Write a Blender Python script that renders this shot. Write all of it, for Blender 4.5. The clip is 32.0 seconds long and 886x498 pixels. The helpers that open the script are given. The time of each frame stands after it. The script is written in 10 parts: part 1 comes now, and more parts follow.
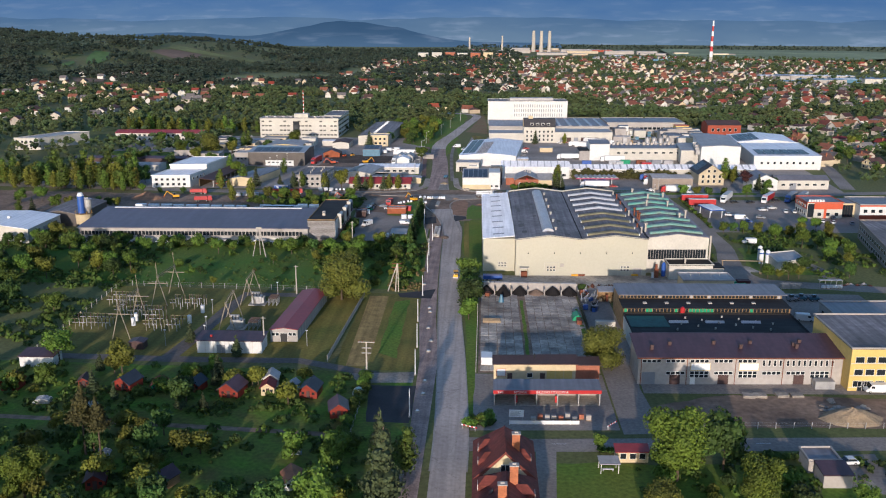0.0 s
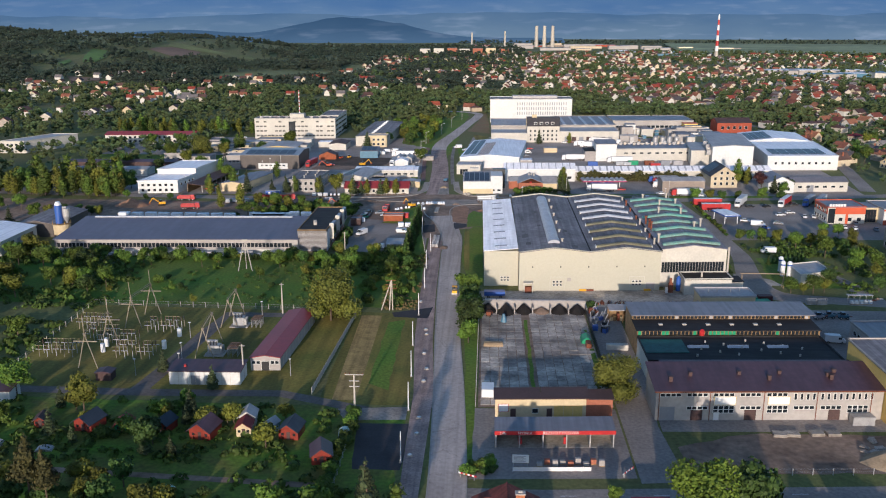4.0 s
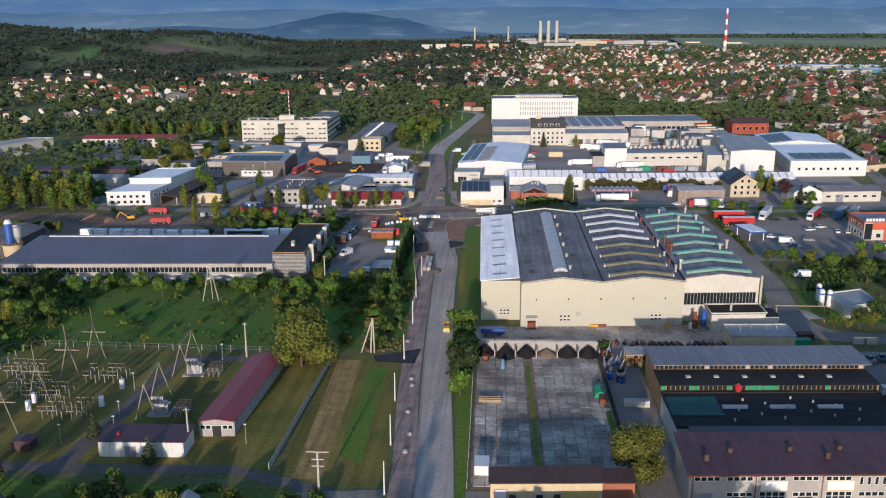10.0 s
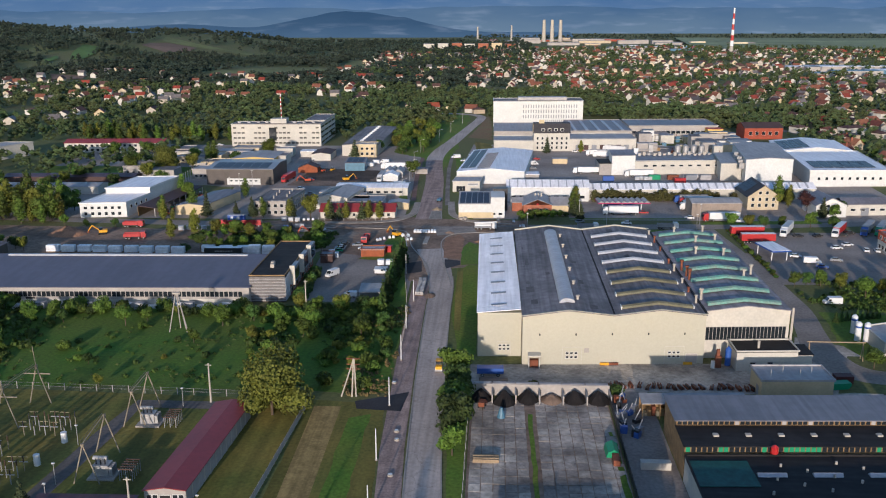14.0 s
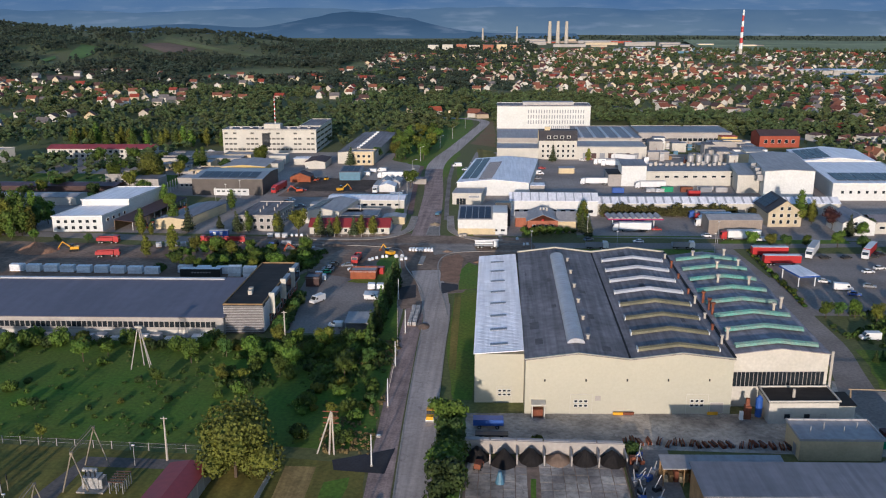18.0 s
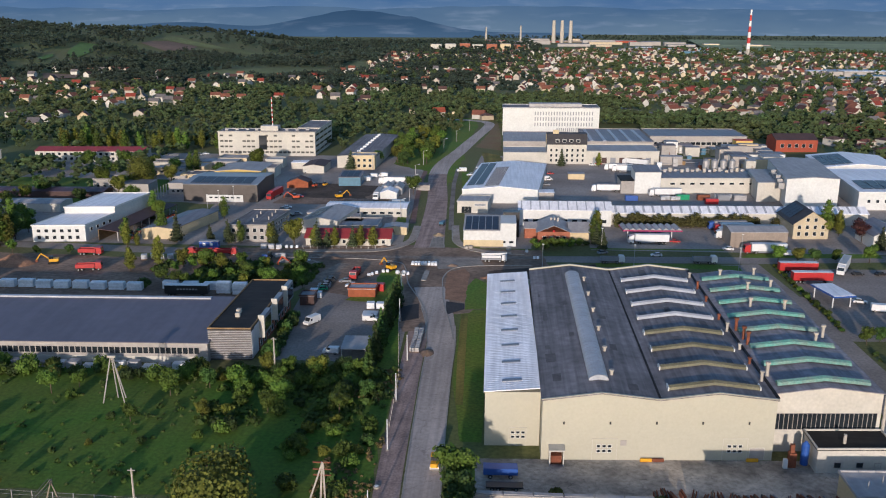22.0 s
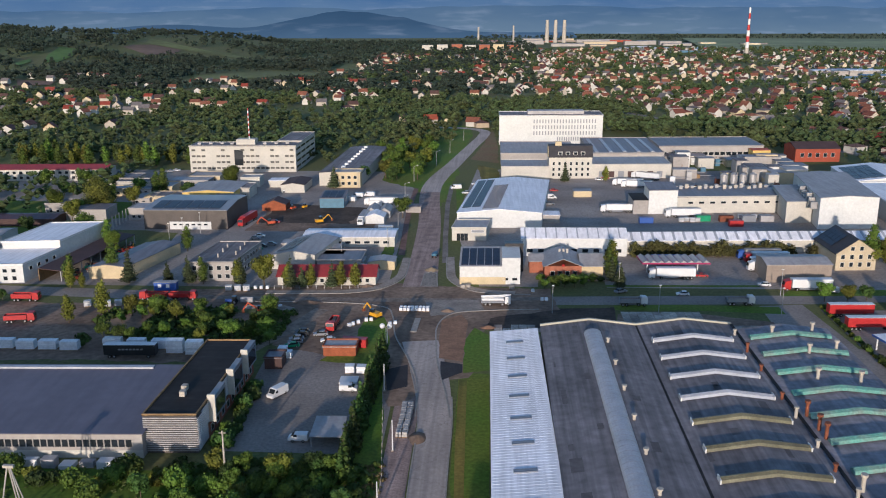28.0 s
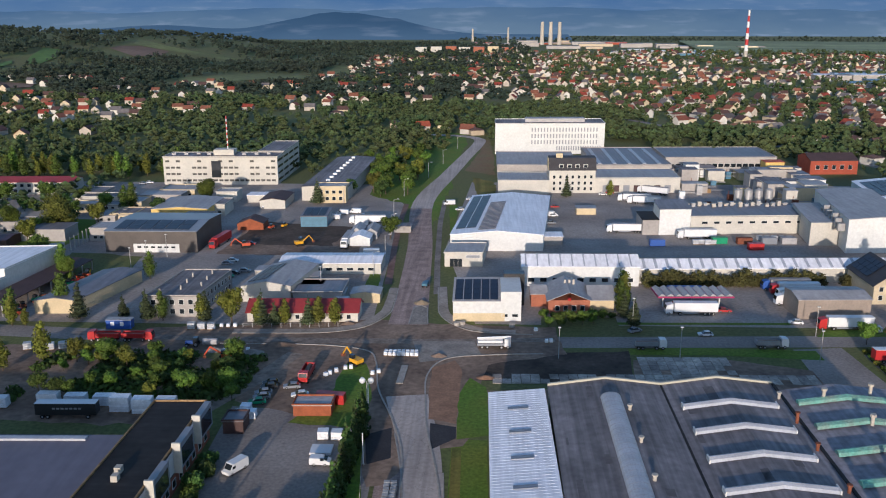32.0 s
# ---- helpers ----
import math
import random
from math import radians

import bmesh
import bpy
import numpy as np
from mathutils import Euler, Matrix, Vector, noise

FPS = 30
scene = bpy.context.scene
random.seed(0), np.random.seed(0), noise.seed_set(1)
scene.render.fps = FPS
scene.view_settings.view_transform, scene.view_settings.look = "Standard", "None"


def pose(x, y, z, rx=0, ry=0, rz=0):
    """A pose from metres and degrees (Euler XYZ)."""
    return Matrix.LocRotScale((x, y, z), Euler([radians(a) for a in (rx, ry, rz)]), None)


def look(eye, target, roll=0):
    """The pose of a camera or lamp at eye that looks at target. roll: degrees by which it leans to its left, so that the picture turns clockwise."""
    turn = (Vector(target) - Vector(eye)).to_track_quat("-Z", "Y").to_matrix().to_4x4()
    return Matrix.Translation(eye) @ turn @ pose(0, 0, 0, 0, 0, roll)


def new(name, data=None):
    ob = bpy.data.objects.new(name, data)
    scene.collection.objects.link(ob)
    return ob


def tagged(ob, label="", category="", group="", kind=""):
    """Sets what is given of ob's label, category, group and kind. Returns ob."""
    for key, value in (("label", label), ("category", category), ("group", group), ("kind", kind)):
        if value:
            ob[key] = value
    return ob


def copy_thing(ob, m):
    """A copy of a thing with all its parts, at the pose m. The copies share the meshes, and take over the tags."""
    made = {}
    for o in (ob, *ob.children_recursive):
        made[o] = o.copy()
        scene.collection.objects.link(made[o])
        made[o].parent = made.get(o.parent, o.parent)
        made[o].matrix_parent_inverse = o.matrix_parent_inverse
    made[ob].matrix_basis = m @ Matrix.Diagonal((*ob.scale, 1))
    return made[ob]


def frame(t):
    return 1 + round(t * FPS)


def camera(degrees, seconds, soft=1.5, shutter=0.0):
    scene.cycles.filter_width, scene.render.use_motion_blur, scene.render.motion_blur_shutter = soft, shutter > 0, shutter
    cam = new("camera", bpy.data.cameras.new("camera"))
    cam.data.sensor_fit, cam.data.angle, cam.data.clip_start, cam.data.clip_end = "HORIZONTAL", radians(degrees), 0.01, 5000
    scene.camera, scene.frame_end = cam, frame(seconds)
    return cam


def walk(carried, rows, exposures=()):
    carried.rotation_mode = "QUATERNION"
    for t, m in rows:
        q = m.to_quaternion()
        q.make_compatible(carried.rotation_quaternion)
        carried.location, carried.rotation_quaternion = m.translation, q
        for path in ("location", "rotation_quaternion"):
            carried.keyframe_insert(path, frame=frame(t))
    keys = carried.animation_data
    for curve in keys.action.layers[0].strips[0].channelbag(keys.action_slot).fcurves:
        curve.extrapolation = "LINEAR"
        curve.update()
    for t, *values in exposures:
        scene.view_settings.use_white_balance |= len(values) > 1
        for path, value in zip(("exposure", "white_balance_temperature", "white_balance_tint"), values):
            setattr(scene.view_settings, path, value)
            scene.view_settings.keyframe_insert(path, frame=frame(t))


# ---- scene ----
cam = camera(54.0, 32.0, soft=1.1)
# seconds, eye, a point straight ahead, lean
PATH = [
    (0, (0.57, 0.10, 89.15), (-3.70, 96.78, 63.96), 0.38),
    (1, (0.87, 5.72, 89.40), (-3.51, 102.36, 64.08), 0.22),
    (2, (1.09, 11.58, 89.53), (-3.42, 108.18, 64.07), 0.11),
    (3, (1.35, 17.46, 89.48), (-3.28, 114.02, 63.93), 0.08),
    (3.5, (1.40, 20.30, 89.51), (-3.26, 116.85, 63.90), 0.06),
    (5.5, (2.17, 31.97, 89.66), (-2.65, 128.45, 63.83), -0.15),
    (6, (2.36, 35.32, 89.73), (-2.50, 131.79, 63.84), -0.16),
    (7, (2.71, 42.01, 89.70), (-2.27, 138.46, 63.73), -0.22),
    (8, (3.04, 48.69, 89.80), (-2.05, 145.10, 63.73), -0.20),
    (9, (3.42, 55.38, 89.75), (-1.74, 151.77, 63.63), -0.23),
    (10, (3.71, 62.36, 89.68), (-1.48, 158.73, 63.50), -0.21),
    (11, (3.96, 69.48, 89.73), (-1.25, 165.83, 63.49), -0.19),
    (12, (4.32, 76.71, 89.73), (-0.99, 173.06, 63.48), -0.17),
    (13, (4.63, 84.04, 89.83), (-0.77, 180.37, 63.53), -0.11),
    (14, (4.93, 91.53, 89.79), (-0.56, 187.85, 63.49), -0.08),
    (14.5, (5.09, 95.37, 89.72), (-0.46, 191.69, 63.43), -0.08),
    (16.5, (5.72, 109.93, 90.08), (-0.14, 206.24, 63.80), 0.03),
    (17, (5.93, 113.33, 90.01), (-0.01, 209.64, 63.77), 0.05),
    (18, (6.04, 119.51, 90.04), (0.04, 215.83, 63.81), 0.15),
    (19, (5.88, 125.51, 89.91), (-0.16, 221.81, 63.66), 0.21),
    (20, (5.44, 131.32, 89.76), (-0.65, 227.61, 63.48), 0.27),
    (21, (4.62, 136.90, 89.54), (-1.51, 233.18, 63.26), 0.30),
    (22, (3.53, 142.24, 89.44), (-2.68, 238.51, 63.11), 0.35),
    (23, (2.14, 147.73, 89.31), (-4.12, 243.97, 62.90), 0.29),
    (24, (0.99, 154.25, 89.38), (-5.20, 250.48, 62.90), 0.21),
    (25, (0.43, 162.21, 89.62), (-5.57, 258.44, 63.09), 0.16),
    (25.5, (0.34, 166.75, 89.59), (-5.55, 262.99, 63.09), 0.06),
    (27.5, (0.64, 184.73, 90.24), (-4.92, 281.03, 63.88), -0.11),
    (28, (0.76, 189.40, 90.36), (-4.74, 285.71, 64.02), -0.12),
    (29, (0.94, 198.49, 90.40), (-4.41, 294.83, 64.14), -0.14),
    (30, (0.84, 207.65, 90.57), (-4.33, 304.00, 64.31), -0.14),
    (31, (0.52, 216.28, 90.56), (-4.48, 312.66, 64.37), -0.05),
    (32, (-0.47, 224.56, 90.57), (-5.25, 320.95, 64.37), 0.09),
]
walk(cam, [(t, look(eye, ahead, lean)) for t, eye, ahead, lean in PATH], [(0.0, 0.53, 5720, 13.5), (12.0, 0.42, 5720, 13.5), (24.0, 0.31, 5720, 13.5), (32.0, 0.39, 5660, 13.5)])

# ---- light ----
SUN_EL, SUN_AZ = radians(9.2), radians(5.5)
toward = Vector((math.sin(SUN_AZ) * math.cos(SUN_EL), math.cos(SUN_AZ) * math.cos(SUN_EL), -math.sin(SUN_EL)))
world = bpy.data.worlds.new("world")
scene.world = world
world.use_nodes = True
wn = world.node_tree.nodes
sky = wn.new("ShaderNodeTexSky")
sky.sky_type = "NISHITA"
sky.sun_disc = False
sky.sun_elevation = SUN_EL
sky.sun_rotation = math.pi + SUN_AZ
sky.air_density, sky.dust_density, sky.ozone_density = 1.0, 0.8, 2.5
wn["Background"].inputs["Strength"].default_value = 0.150
world.node_tree.links.new(sky.outputs[0], wn["Background"].inputs["Color"])
sun = new("sun", bpy.data.lights.new("sun", "SUN"))
sun.data.energy, sun.data.angle, sun.data.color = 3.45, radians(0.8), (1.0, 0.81, 0.61)
sun.matrix_world = look((0, 0, 500), Vector((0, 0, 500)) + toward)


# ---- materials ----
def mat(name, color, rough=0.8, metal=0.0, scale=0.5, vary=0.25, bump=0.0, tint=None, rand=0.0, island=False, fine=None, spec=0.3, crack=None, streak=None):
    """A surface with stains at one size and grain at a finer one; rand: how far objects (or islands) differ in value;
    crack: size, width and depth of dark joints; streak: sizes across and along, and strength, of long marks."""
    m = bpy.data.materials.new(name)
    m.use_nodes = True
    n, l = m.node_tree.nodes, m.node_tree.links
    b = n["Principled BSDF"]
    b.inputs["Roughness"].default_value, b.inputs["Metallic"].default_value = rough, metal
    b.inputs["Specular IOR Level"].default_value = spec
    co = n.new("ShaderNodeTexCoord")
    geo = n.new("ShaderNodeNewGeometry")
    big = n.new("ShaderNodeTexNoise")
    big.inputs["Scale"].default_value, big.inputs["Detail"].default_value = scale, 6
    small = n.new("ShaderNodeTexNoise")
    small.inputs["Scale"].default_value, small.inputs["Detail"].default_value = fine or scale * 9, 4
    for t in (big, small):
        l.new(geo.outputs["Position"], t.inputs["Vector"])
    ramp = n.new("ShaderNodeMapRange")
    ramp.inputs["From Min"].default_value, ramp.inputs["From Max"].default_value = 0.32, 0.68
    l.new(big.outputs["Fac"], ramp.inputs["Value"])
    mix = n.new("ShaderNodeMix")
    mix.data_type = "RGBA"
    dark = tint or tuple(c * (1 - vary) for c in color)
    mix.inputs["A"].default_value, mix.inputs["B"].default_value = (*dark, 1), (*color, 1)
    l.new(ramp.outputs["Result"], mix.inputs["Factor"])
    hsv = n.new("ShaderNodeHueSaturation")
    grain = n.new("ShaderNodeMapRange")
    grain.inputs["From Min"].default_value, grain.inputs["From Max"].default_value = 0.25, 0.75
    grain.inputs["To Min"].default_value, grain.inputs["To Max"].default_value = 1 - vary * 0.6, 1 + vary * 0.6
    l.new(small.outputs["Fac"], grain.inputs["Value"])
    out = grain.outputs["Result"]

    def times(a, c):
        q = n.new("ShaderNodeMath")
        q.operation = "MULTIPLY"
        l.new(a, q.inputs[0])
        l.new(c, q.inputs[1])
        return q.outputs[0]
    if crack:
        wob = n.new("ShaderNodeVectorMath")
        wob.operation = "MULTIPLY_ADD"
        wob.inputs[1].default_value = (2.5, 2.5, 0.0)
        l.new(small.outputs["Color"], wob.inputs[0])
        l.new(geo.outputs["Position"], wob.inputs[2])
        vo = n.new("ShaderNodeTexVoronoi")
        vo.feature = "DISTANCE_TO_EDGE"
        vo.inputs["Scale"].default_value = crack[0]
        l.new(wob.outputs[0], vo.inputs["Vector"])
        cr = n.new("ShaderNodeMapRange")
        cr.inputs["From Max"].default_value, cr.inputs["To Min"].default_value = crack[1], 1 - crack[2]
        l.new(vo.outputs["Distance"], cr.inputs["Value"])
        out = times(out, cr.outputs["Result"])
    if streak:
        mp = n.new("ShaderNodeMapping")
        mp.inputs["Scale"].default_value = (streak[0], streak[1], streak[0])
        l.new(geo.outputs["Position"], mp.inputs[0])
        sn = n.new("ShaderNodeTexNoise")
        sn.inputs["Scale"].default_value, sn.inputs["Detail"].default_value = 1.0, 3
        l.new(mp.outputs[0], sn.inputs["Vector"])
        sr = n.new("ShaderNodeMapRange")
        sr.inputs["From Min"].default_value, sr.inputs["From Max"].default_value = 0.35, 0.65
        sr.inputs["To Min"].default_value, sr.inputs["To Max"].default_value = 1 - streak[2], 1 + streak[2]
        l.new(sn.outputs["Fac"], sr.inputs["Value"])
        out = times(out, sr.outputs["Result"])
    if rand:
        oi = n.new("ShaderNodeNewGeometry" if island else "ShaderNodeObjectInfo")
        r = n.new("ShaderNodeMapRange")
        r.inputs["To Min"].default_value, r.inputs["To Max"].default_value = 1 - rand, 1 + rand
        l.new(oi.outputs["Random Per Island" if island else "Random"], r.inputs["Value"])
        mul = n.new("ShaderNodeMath")
        mul.operation = "MULTIPLY"
        l.new(out, mul.inputs[0])
        l.new(r.outputs["Result"], mul.inputs[1])
        out = mul.outputs[0]
        hr = n.new("ShaderNodeMapRange")
        hr.inputs["To Min"].default_value, hr.inputs["To Max"].default_value = 0.5 - rand * 0.02, 0.5 + rand * 0.05
        l.new(oi.outputs["Random Per Island" if island else "Random"], hr.inputs["Value"])
        l.new(hr.outputs["Result"], hsv.inputs["Hue"])
    l.new(out, hsv.inputs["Value"])
    l.new(mix.outputs["Result"], hsv.inputs["Color"])
    l.new(hsv.outputs["Color"], b.inputs["Base Color"])
    if bump:
        bp = n.new("ShaderNodeBump")
        bp.inputs["Strength"].default_value, bp.inputs["Distance"].default_value = bump, 0.1
        l.new(small.outputs["Fac"], bp.inputs["Height"])
        l.new(bp.outputs["Normal"], b.inputs["Normal"])
    return m


GRASS = mat("grass", (0.115, 0.140, 0.040), 0.95, scale=0.02, vary=0.55, tint=(0.140, 0.130, 0.050), fine=0.9, bump=0.6)
MEADOW = mat("meadow", (0.094, 0.178, 0.017), 0.95, scale=0.05, vary=0.6, tint=(0.148, 0.178, 0.024), fine=1.1, bump=0.8)
DRYGRASS = mat("dry_grass", (0.225, 0.170, 0.038), 0.95, scale=0.06, vary=0.45, tint=(0.108, 0.116, 0.022), fine=1.2, bump=0.5, streak=(0.3, 0.01, 0.25))
GARDEN = mat("garden_soil_grass", (0.100, 0.192, 0.016), 0.95, scale=0.12, vary=0.6, tint=(0.125, 0.112, 0.028), fine=1.0, bump=0.8)
ASPHALT = mat("worn_asphalt", (0.32, 0.275, 0.238), 0.9, scale=0.05, vary=0.4, tint=(0.20, 0.17, 0.145), fine=1.3, crack=(0.14, 0.010, 0.12))
DARKASPHALT = mat("fresh_asphalt", (0.055, 0.050, 0.052), 0.85, scale=0.15, vary=0.4, fine=2.5)
ROADGREY = mat("road_asphalt", (0.52, 0.435, 0.375), 0.9, scale=0.05, vary=0.25, fine=1.0, streak=(0.9, 0.02, 0.12), crack=(0.12, 0.010, 0.3))
GRAVEL = mat("gravel_strip", (0.41, 0.295, 0.245), 0.95, scale=0.25, vary=0.45, tint=(0.25, 0.18, 0.155), fine=2.0, streak=(0.8, 0.03, 0.18))
DIRT = mat("bare_earth", (0.31, 0.215, 0.15), 0.95, scale=0.07, vary=0.6, tint=(0.150, 0.102, 0.072), fine=0.6, bump=0.9)
CLAY = mat("red_earth", (0.36, 0.20, 0.12), 0.95, scale=0.3, vary=0.35, fine=1.5, bump=0.7)
SAND = mat("sand", (0.36, 0.27, 0.17), 0.95, scale=0.4, vary=0.3, fine=2.0, bump=0.5)
CONCRETE = mat("yard_concrete", (0.37, 0.32, 0.27), 0.9, scale=0.12, vary=0.45, fine=1.2, rand=0.25, crack=(0.35, 0.02, 0.4))
KERB = mat("kerb_concrete", (0.40, 0.36, 0.31), 0.85, scale=0.5, vary=0.25)
CREAM = mat("cream_cladding", (0.435, 0.412, 0.325), 0.6, scale=0.08, vary=0.05, fine=2.0, streak=(1.2, 1.2, 0.02))
WHITE = mat("white_wall", (0.61, 0.61, 0.585), 0.6, scale=0.1, vary=0.1, fine=1.5, streak=(0.9, 0.9, 0.05))
OFFWHITE = mat("dirty_white_wall", (0.53, 0.50, 0.435), 0.75, scale=0.15, vary=0.16, fine=1.5)
GREYWALL = mat("grey_render", (0.38, 0.35, 0.32), 0.85, scale=0.12, vary=0.18, fine=1.0)
DARKWALL = mat("dark_brown_cladding", (0.10, 0.085, 0.075), 0.6, scale=0.2, vary=0.2)
YELLOW = mat("yellow_render", (0.62, 0.44, 0.14), 0.8, scale=0.2, vary=0.14)
PALEYELLOW = mat("pale_yellow_render", (0.58, 0.47, 0.29), 0.8, scale=0.2, vary=0.15)
BRICK = mat("brick_wall", (0.36, 0.13, 0.075), 0.85, scale=0.4, vary=0.25, fine=3.0)
ORANGE = mat("orange_red_cladding", (0.52, 0.095, 0.040), 0.6, scale=0.3, vary=0.15)
TIMBER = mat("weathered_timber", (0.30, 0.19, 0.09), 0.8, scale=0.6, vary=0.35)
FELT = mat("bitumen_felt", (0.225, 0.203, 0.205), 0.75, scale=0.06, vary=0.45, fine=0.5, spec=0.4, streak=(1.0, 0.03, 0.25))
BLACKFELT = mat("black_roof_felt", (0.024, 0.022, 0.022), 0.8, scale=0.12, vary=0.5, fine=0.6, streak=(0.05, 0.9, 0.25))
GREYROOF = mat("grey_sheet_roof", (0.185, 0.175, 0.19), 0.5, scale=0.05, vary=0.2, fine=0.5, spec=0.4, streak=(1.1, 0.04, 0.14))
WHITEROOF = mat("white_sheet_roof", (0.86, 0.85, 0.87), 0.5, scale=0.05, vary=0.12, spec=0.4, streak=(1.0, 0.05, 0.10))
PALEROOF = mat("pale_grey_roof", (0.38, 0.365, 0.36), 0.6, scale=0.06, vary=0.22, spec=0.4, fine=0.8, streak=(0.7, 0.06, 0.10))
REDROOF = mat("red_sheet_roof", (0.27, 0.035, 0.035), 0.5, scale=0.1, vary=0.2, spec=0.5)
PLUMROOF = mat("plum_sheet_roof", (0.080, 0.040, 0.048), 0.5, scale=0.08, vary=0.3, spec=0.4, streak=(0.9, 0.04, 0.15))
BROWNROOF = mat("brown_roof", (0.085, 0.05, 0.045), 0.7, scale=0.2, vary=0.25)
TILE = mat("clay_tile_roof", (0.24, 0.085, 0.055), 0.75, scale=0.5, vary=0.3, fine=3, rand=0.4)
TILERED = mat("bright_red_tile_roof", (0.27, 0.042, 0.032), 0.7, scale=0.5, vary=0.25, fine=3, rand=0.4)
TILEGREY = mat("grey_tile_roof", (0.17, 0.15, 0.145), 0.75, scale=0.5, vary=0.3, fine=3, rand=0.5)
TILEDARK = mat("dark_tile_roof", (0.105, 0.056, 0.048), 0.75, scale=0.5, vary=0.3, fine=3, rand=0.35)
SLATE = mat("slate_roof", (0.055, 0.052, 0.056), 0.7, scale=0.4, vary=0.25)
GLASS = mat("window_glass", (0.02, 0.025, 0.03), 0.12, scale=0.2, vary=0.2, spec=0.6)
FRAME = mat("white_window_frame", (0.60, 0.60, 0.57), 0.5, scale=0.5, vary=0.05)
PV = mat("solar_panel", (0.014, 0.017, 0.032), 0.38, scale=0.3, vary=0.25, spec=0.25)
GREENGLASS = mat("green_translucent_sheet", (0.12, 0.33, 0.265), 0.4, scale=0.25, vary=0.5, tint=(0.20, 0.25, 0.21), spec=0.4)
OLIVEGLASS = mat("yellowed_translucent_sheet", (0.19, 0.175, 0.105), 0.4, scale=0.3, vary=0.4, spec=0.4)
PALEGLASS = mat("white_translucent_sheet", (0.42, 0.435, 0.47), 0.45, scale=0.3, vary=0.22, spec=0.4)
STEEL = mat("galvanised_steel", (0.42, 0.41, 0.40), 0.5, 0.4, scale=0.5, vary=0.2)
PALEPOLE = mat("pale_concrete_pole", (0.44, 0.40, 0.34), 0.85, scale=0.5, vary=0.15)
RUST = mat("rusty_steel", (0.22, 0.075, 0.04), 0.85, scale=0.8, vary=0.4)
RED = mat("red_paint", (0.42, 0.022, 0.022), 0.4, scale=0.5, vary=0.15, spec=0.5)
BLUE = mat("blue_paint", (0.03, 0.09, 0.33), 0.4, scale=0.5, vary=0.1, spec=0.5)
CYAN = mat("faded_blue_paint", (0.085, 0.19, 0.27), 0.45, scale=0.5, vary=0.2)
GREENP = mat("green_paint", (0.02, 0.26, 0.12), 0.45, scale=0.5, vary=0.15)
YELLOWP = mat("machine_yellow_paint", (0.72, 0.36, 0.02), 0.45, scale=0.5, vary=0.12)
WHITEP = mat("white_paint", (0.68, 0.68, 0.67), 0.4, scale=0.5, vary=0.08, spec=0.5)
GREYP = mat("grey_paint", (0.22, 0.23, 0.25), 0.4, scale=0.5, vary=0.1, spec=0.5)
BLACKP = mat("black_paint", (0.02, 0.02, 0.022), 0.4, scale=0.5, vary=0.1, spec=0.5)
RUBBER = mat("tyre_rubber", (0.02, 0.02, 0.02), 0.9, scale=1, vary=0.2)
COAL = mat("coal", (0.018, 0.015, 0.014), 0.85, scale=0.6, vary=0.5, bump=1.0)
BARK = mat("bark", (0.11, 0.08, 0.055), 0.9, scale=1.5, vary=0.35)
LEAF = mat("broad_leaves", (0.096, 0.146, 0.017), 0.75, scale=0.35, vary=0.5, rand=0.45, fine=2.0)
LEAFY = mat("yellow_green_leaves", (0.130, 0.134, 0.015), 0.75, scale=0.35, vary=0.45, rand=0.3, fine=2.0)
LEAFD = mat("dark_leaves", (0.054, 0.094, 0.017), 0.75, scale=0.35, vary=0.5, rand=0.45, fine=2.0)
NEEDLE = mat("conifer_needles", (0.062, 0.080, 0.032), 0.8, scale=0.5, vary=0.45, rand=0.3, fine=2.0)
WOOD = mat("woodland_leaves", (0.050, 0.078, 0.026), 0.85, scale=0.010, vary=0.5, tint=(0.068, 0.076, 0.025), rand=0.36, island=True, fine=0.6, bump=1.0)


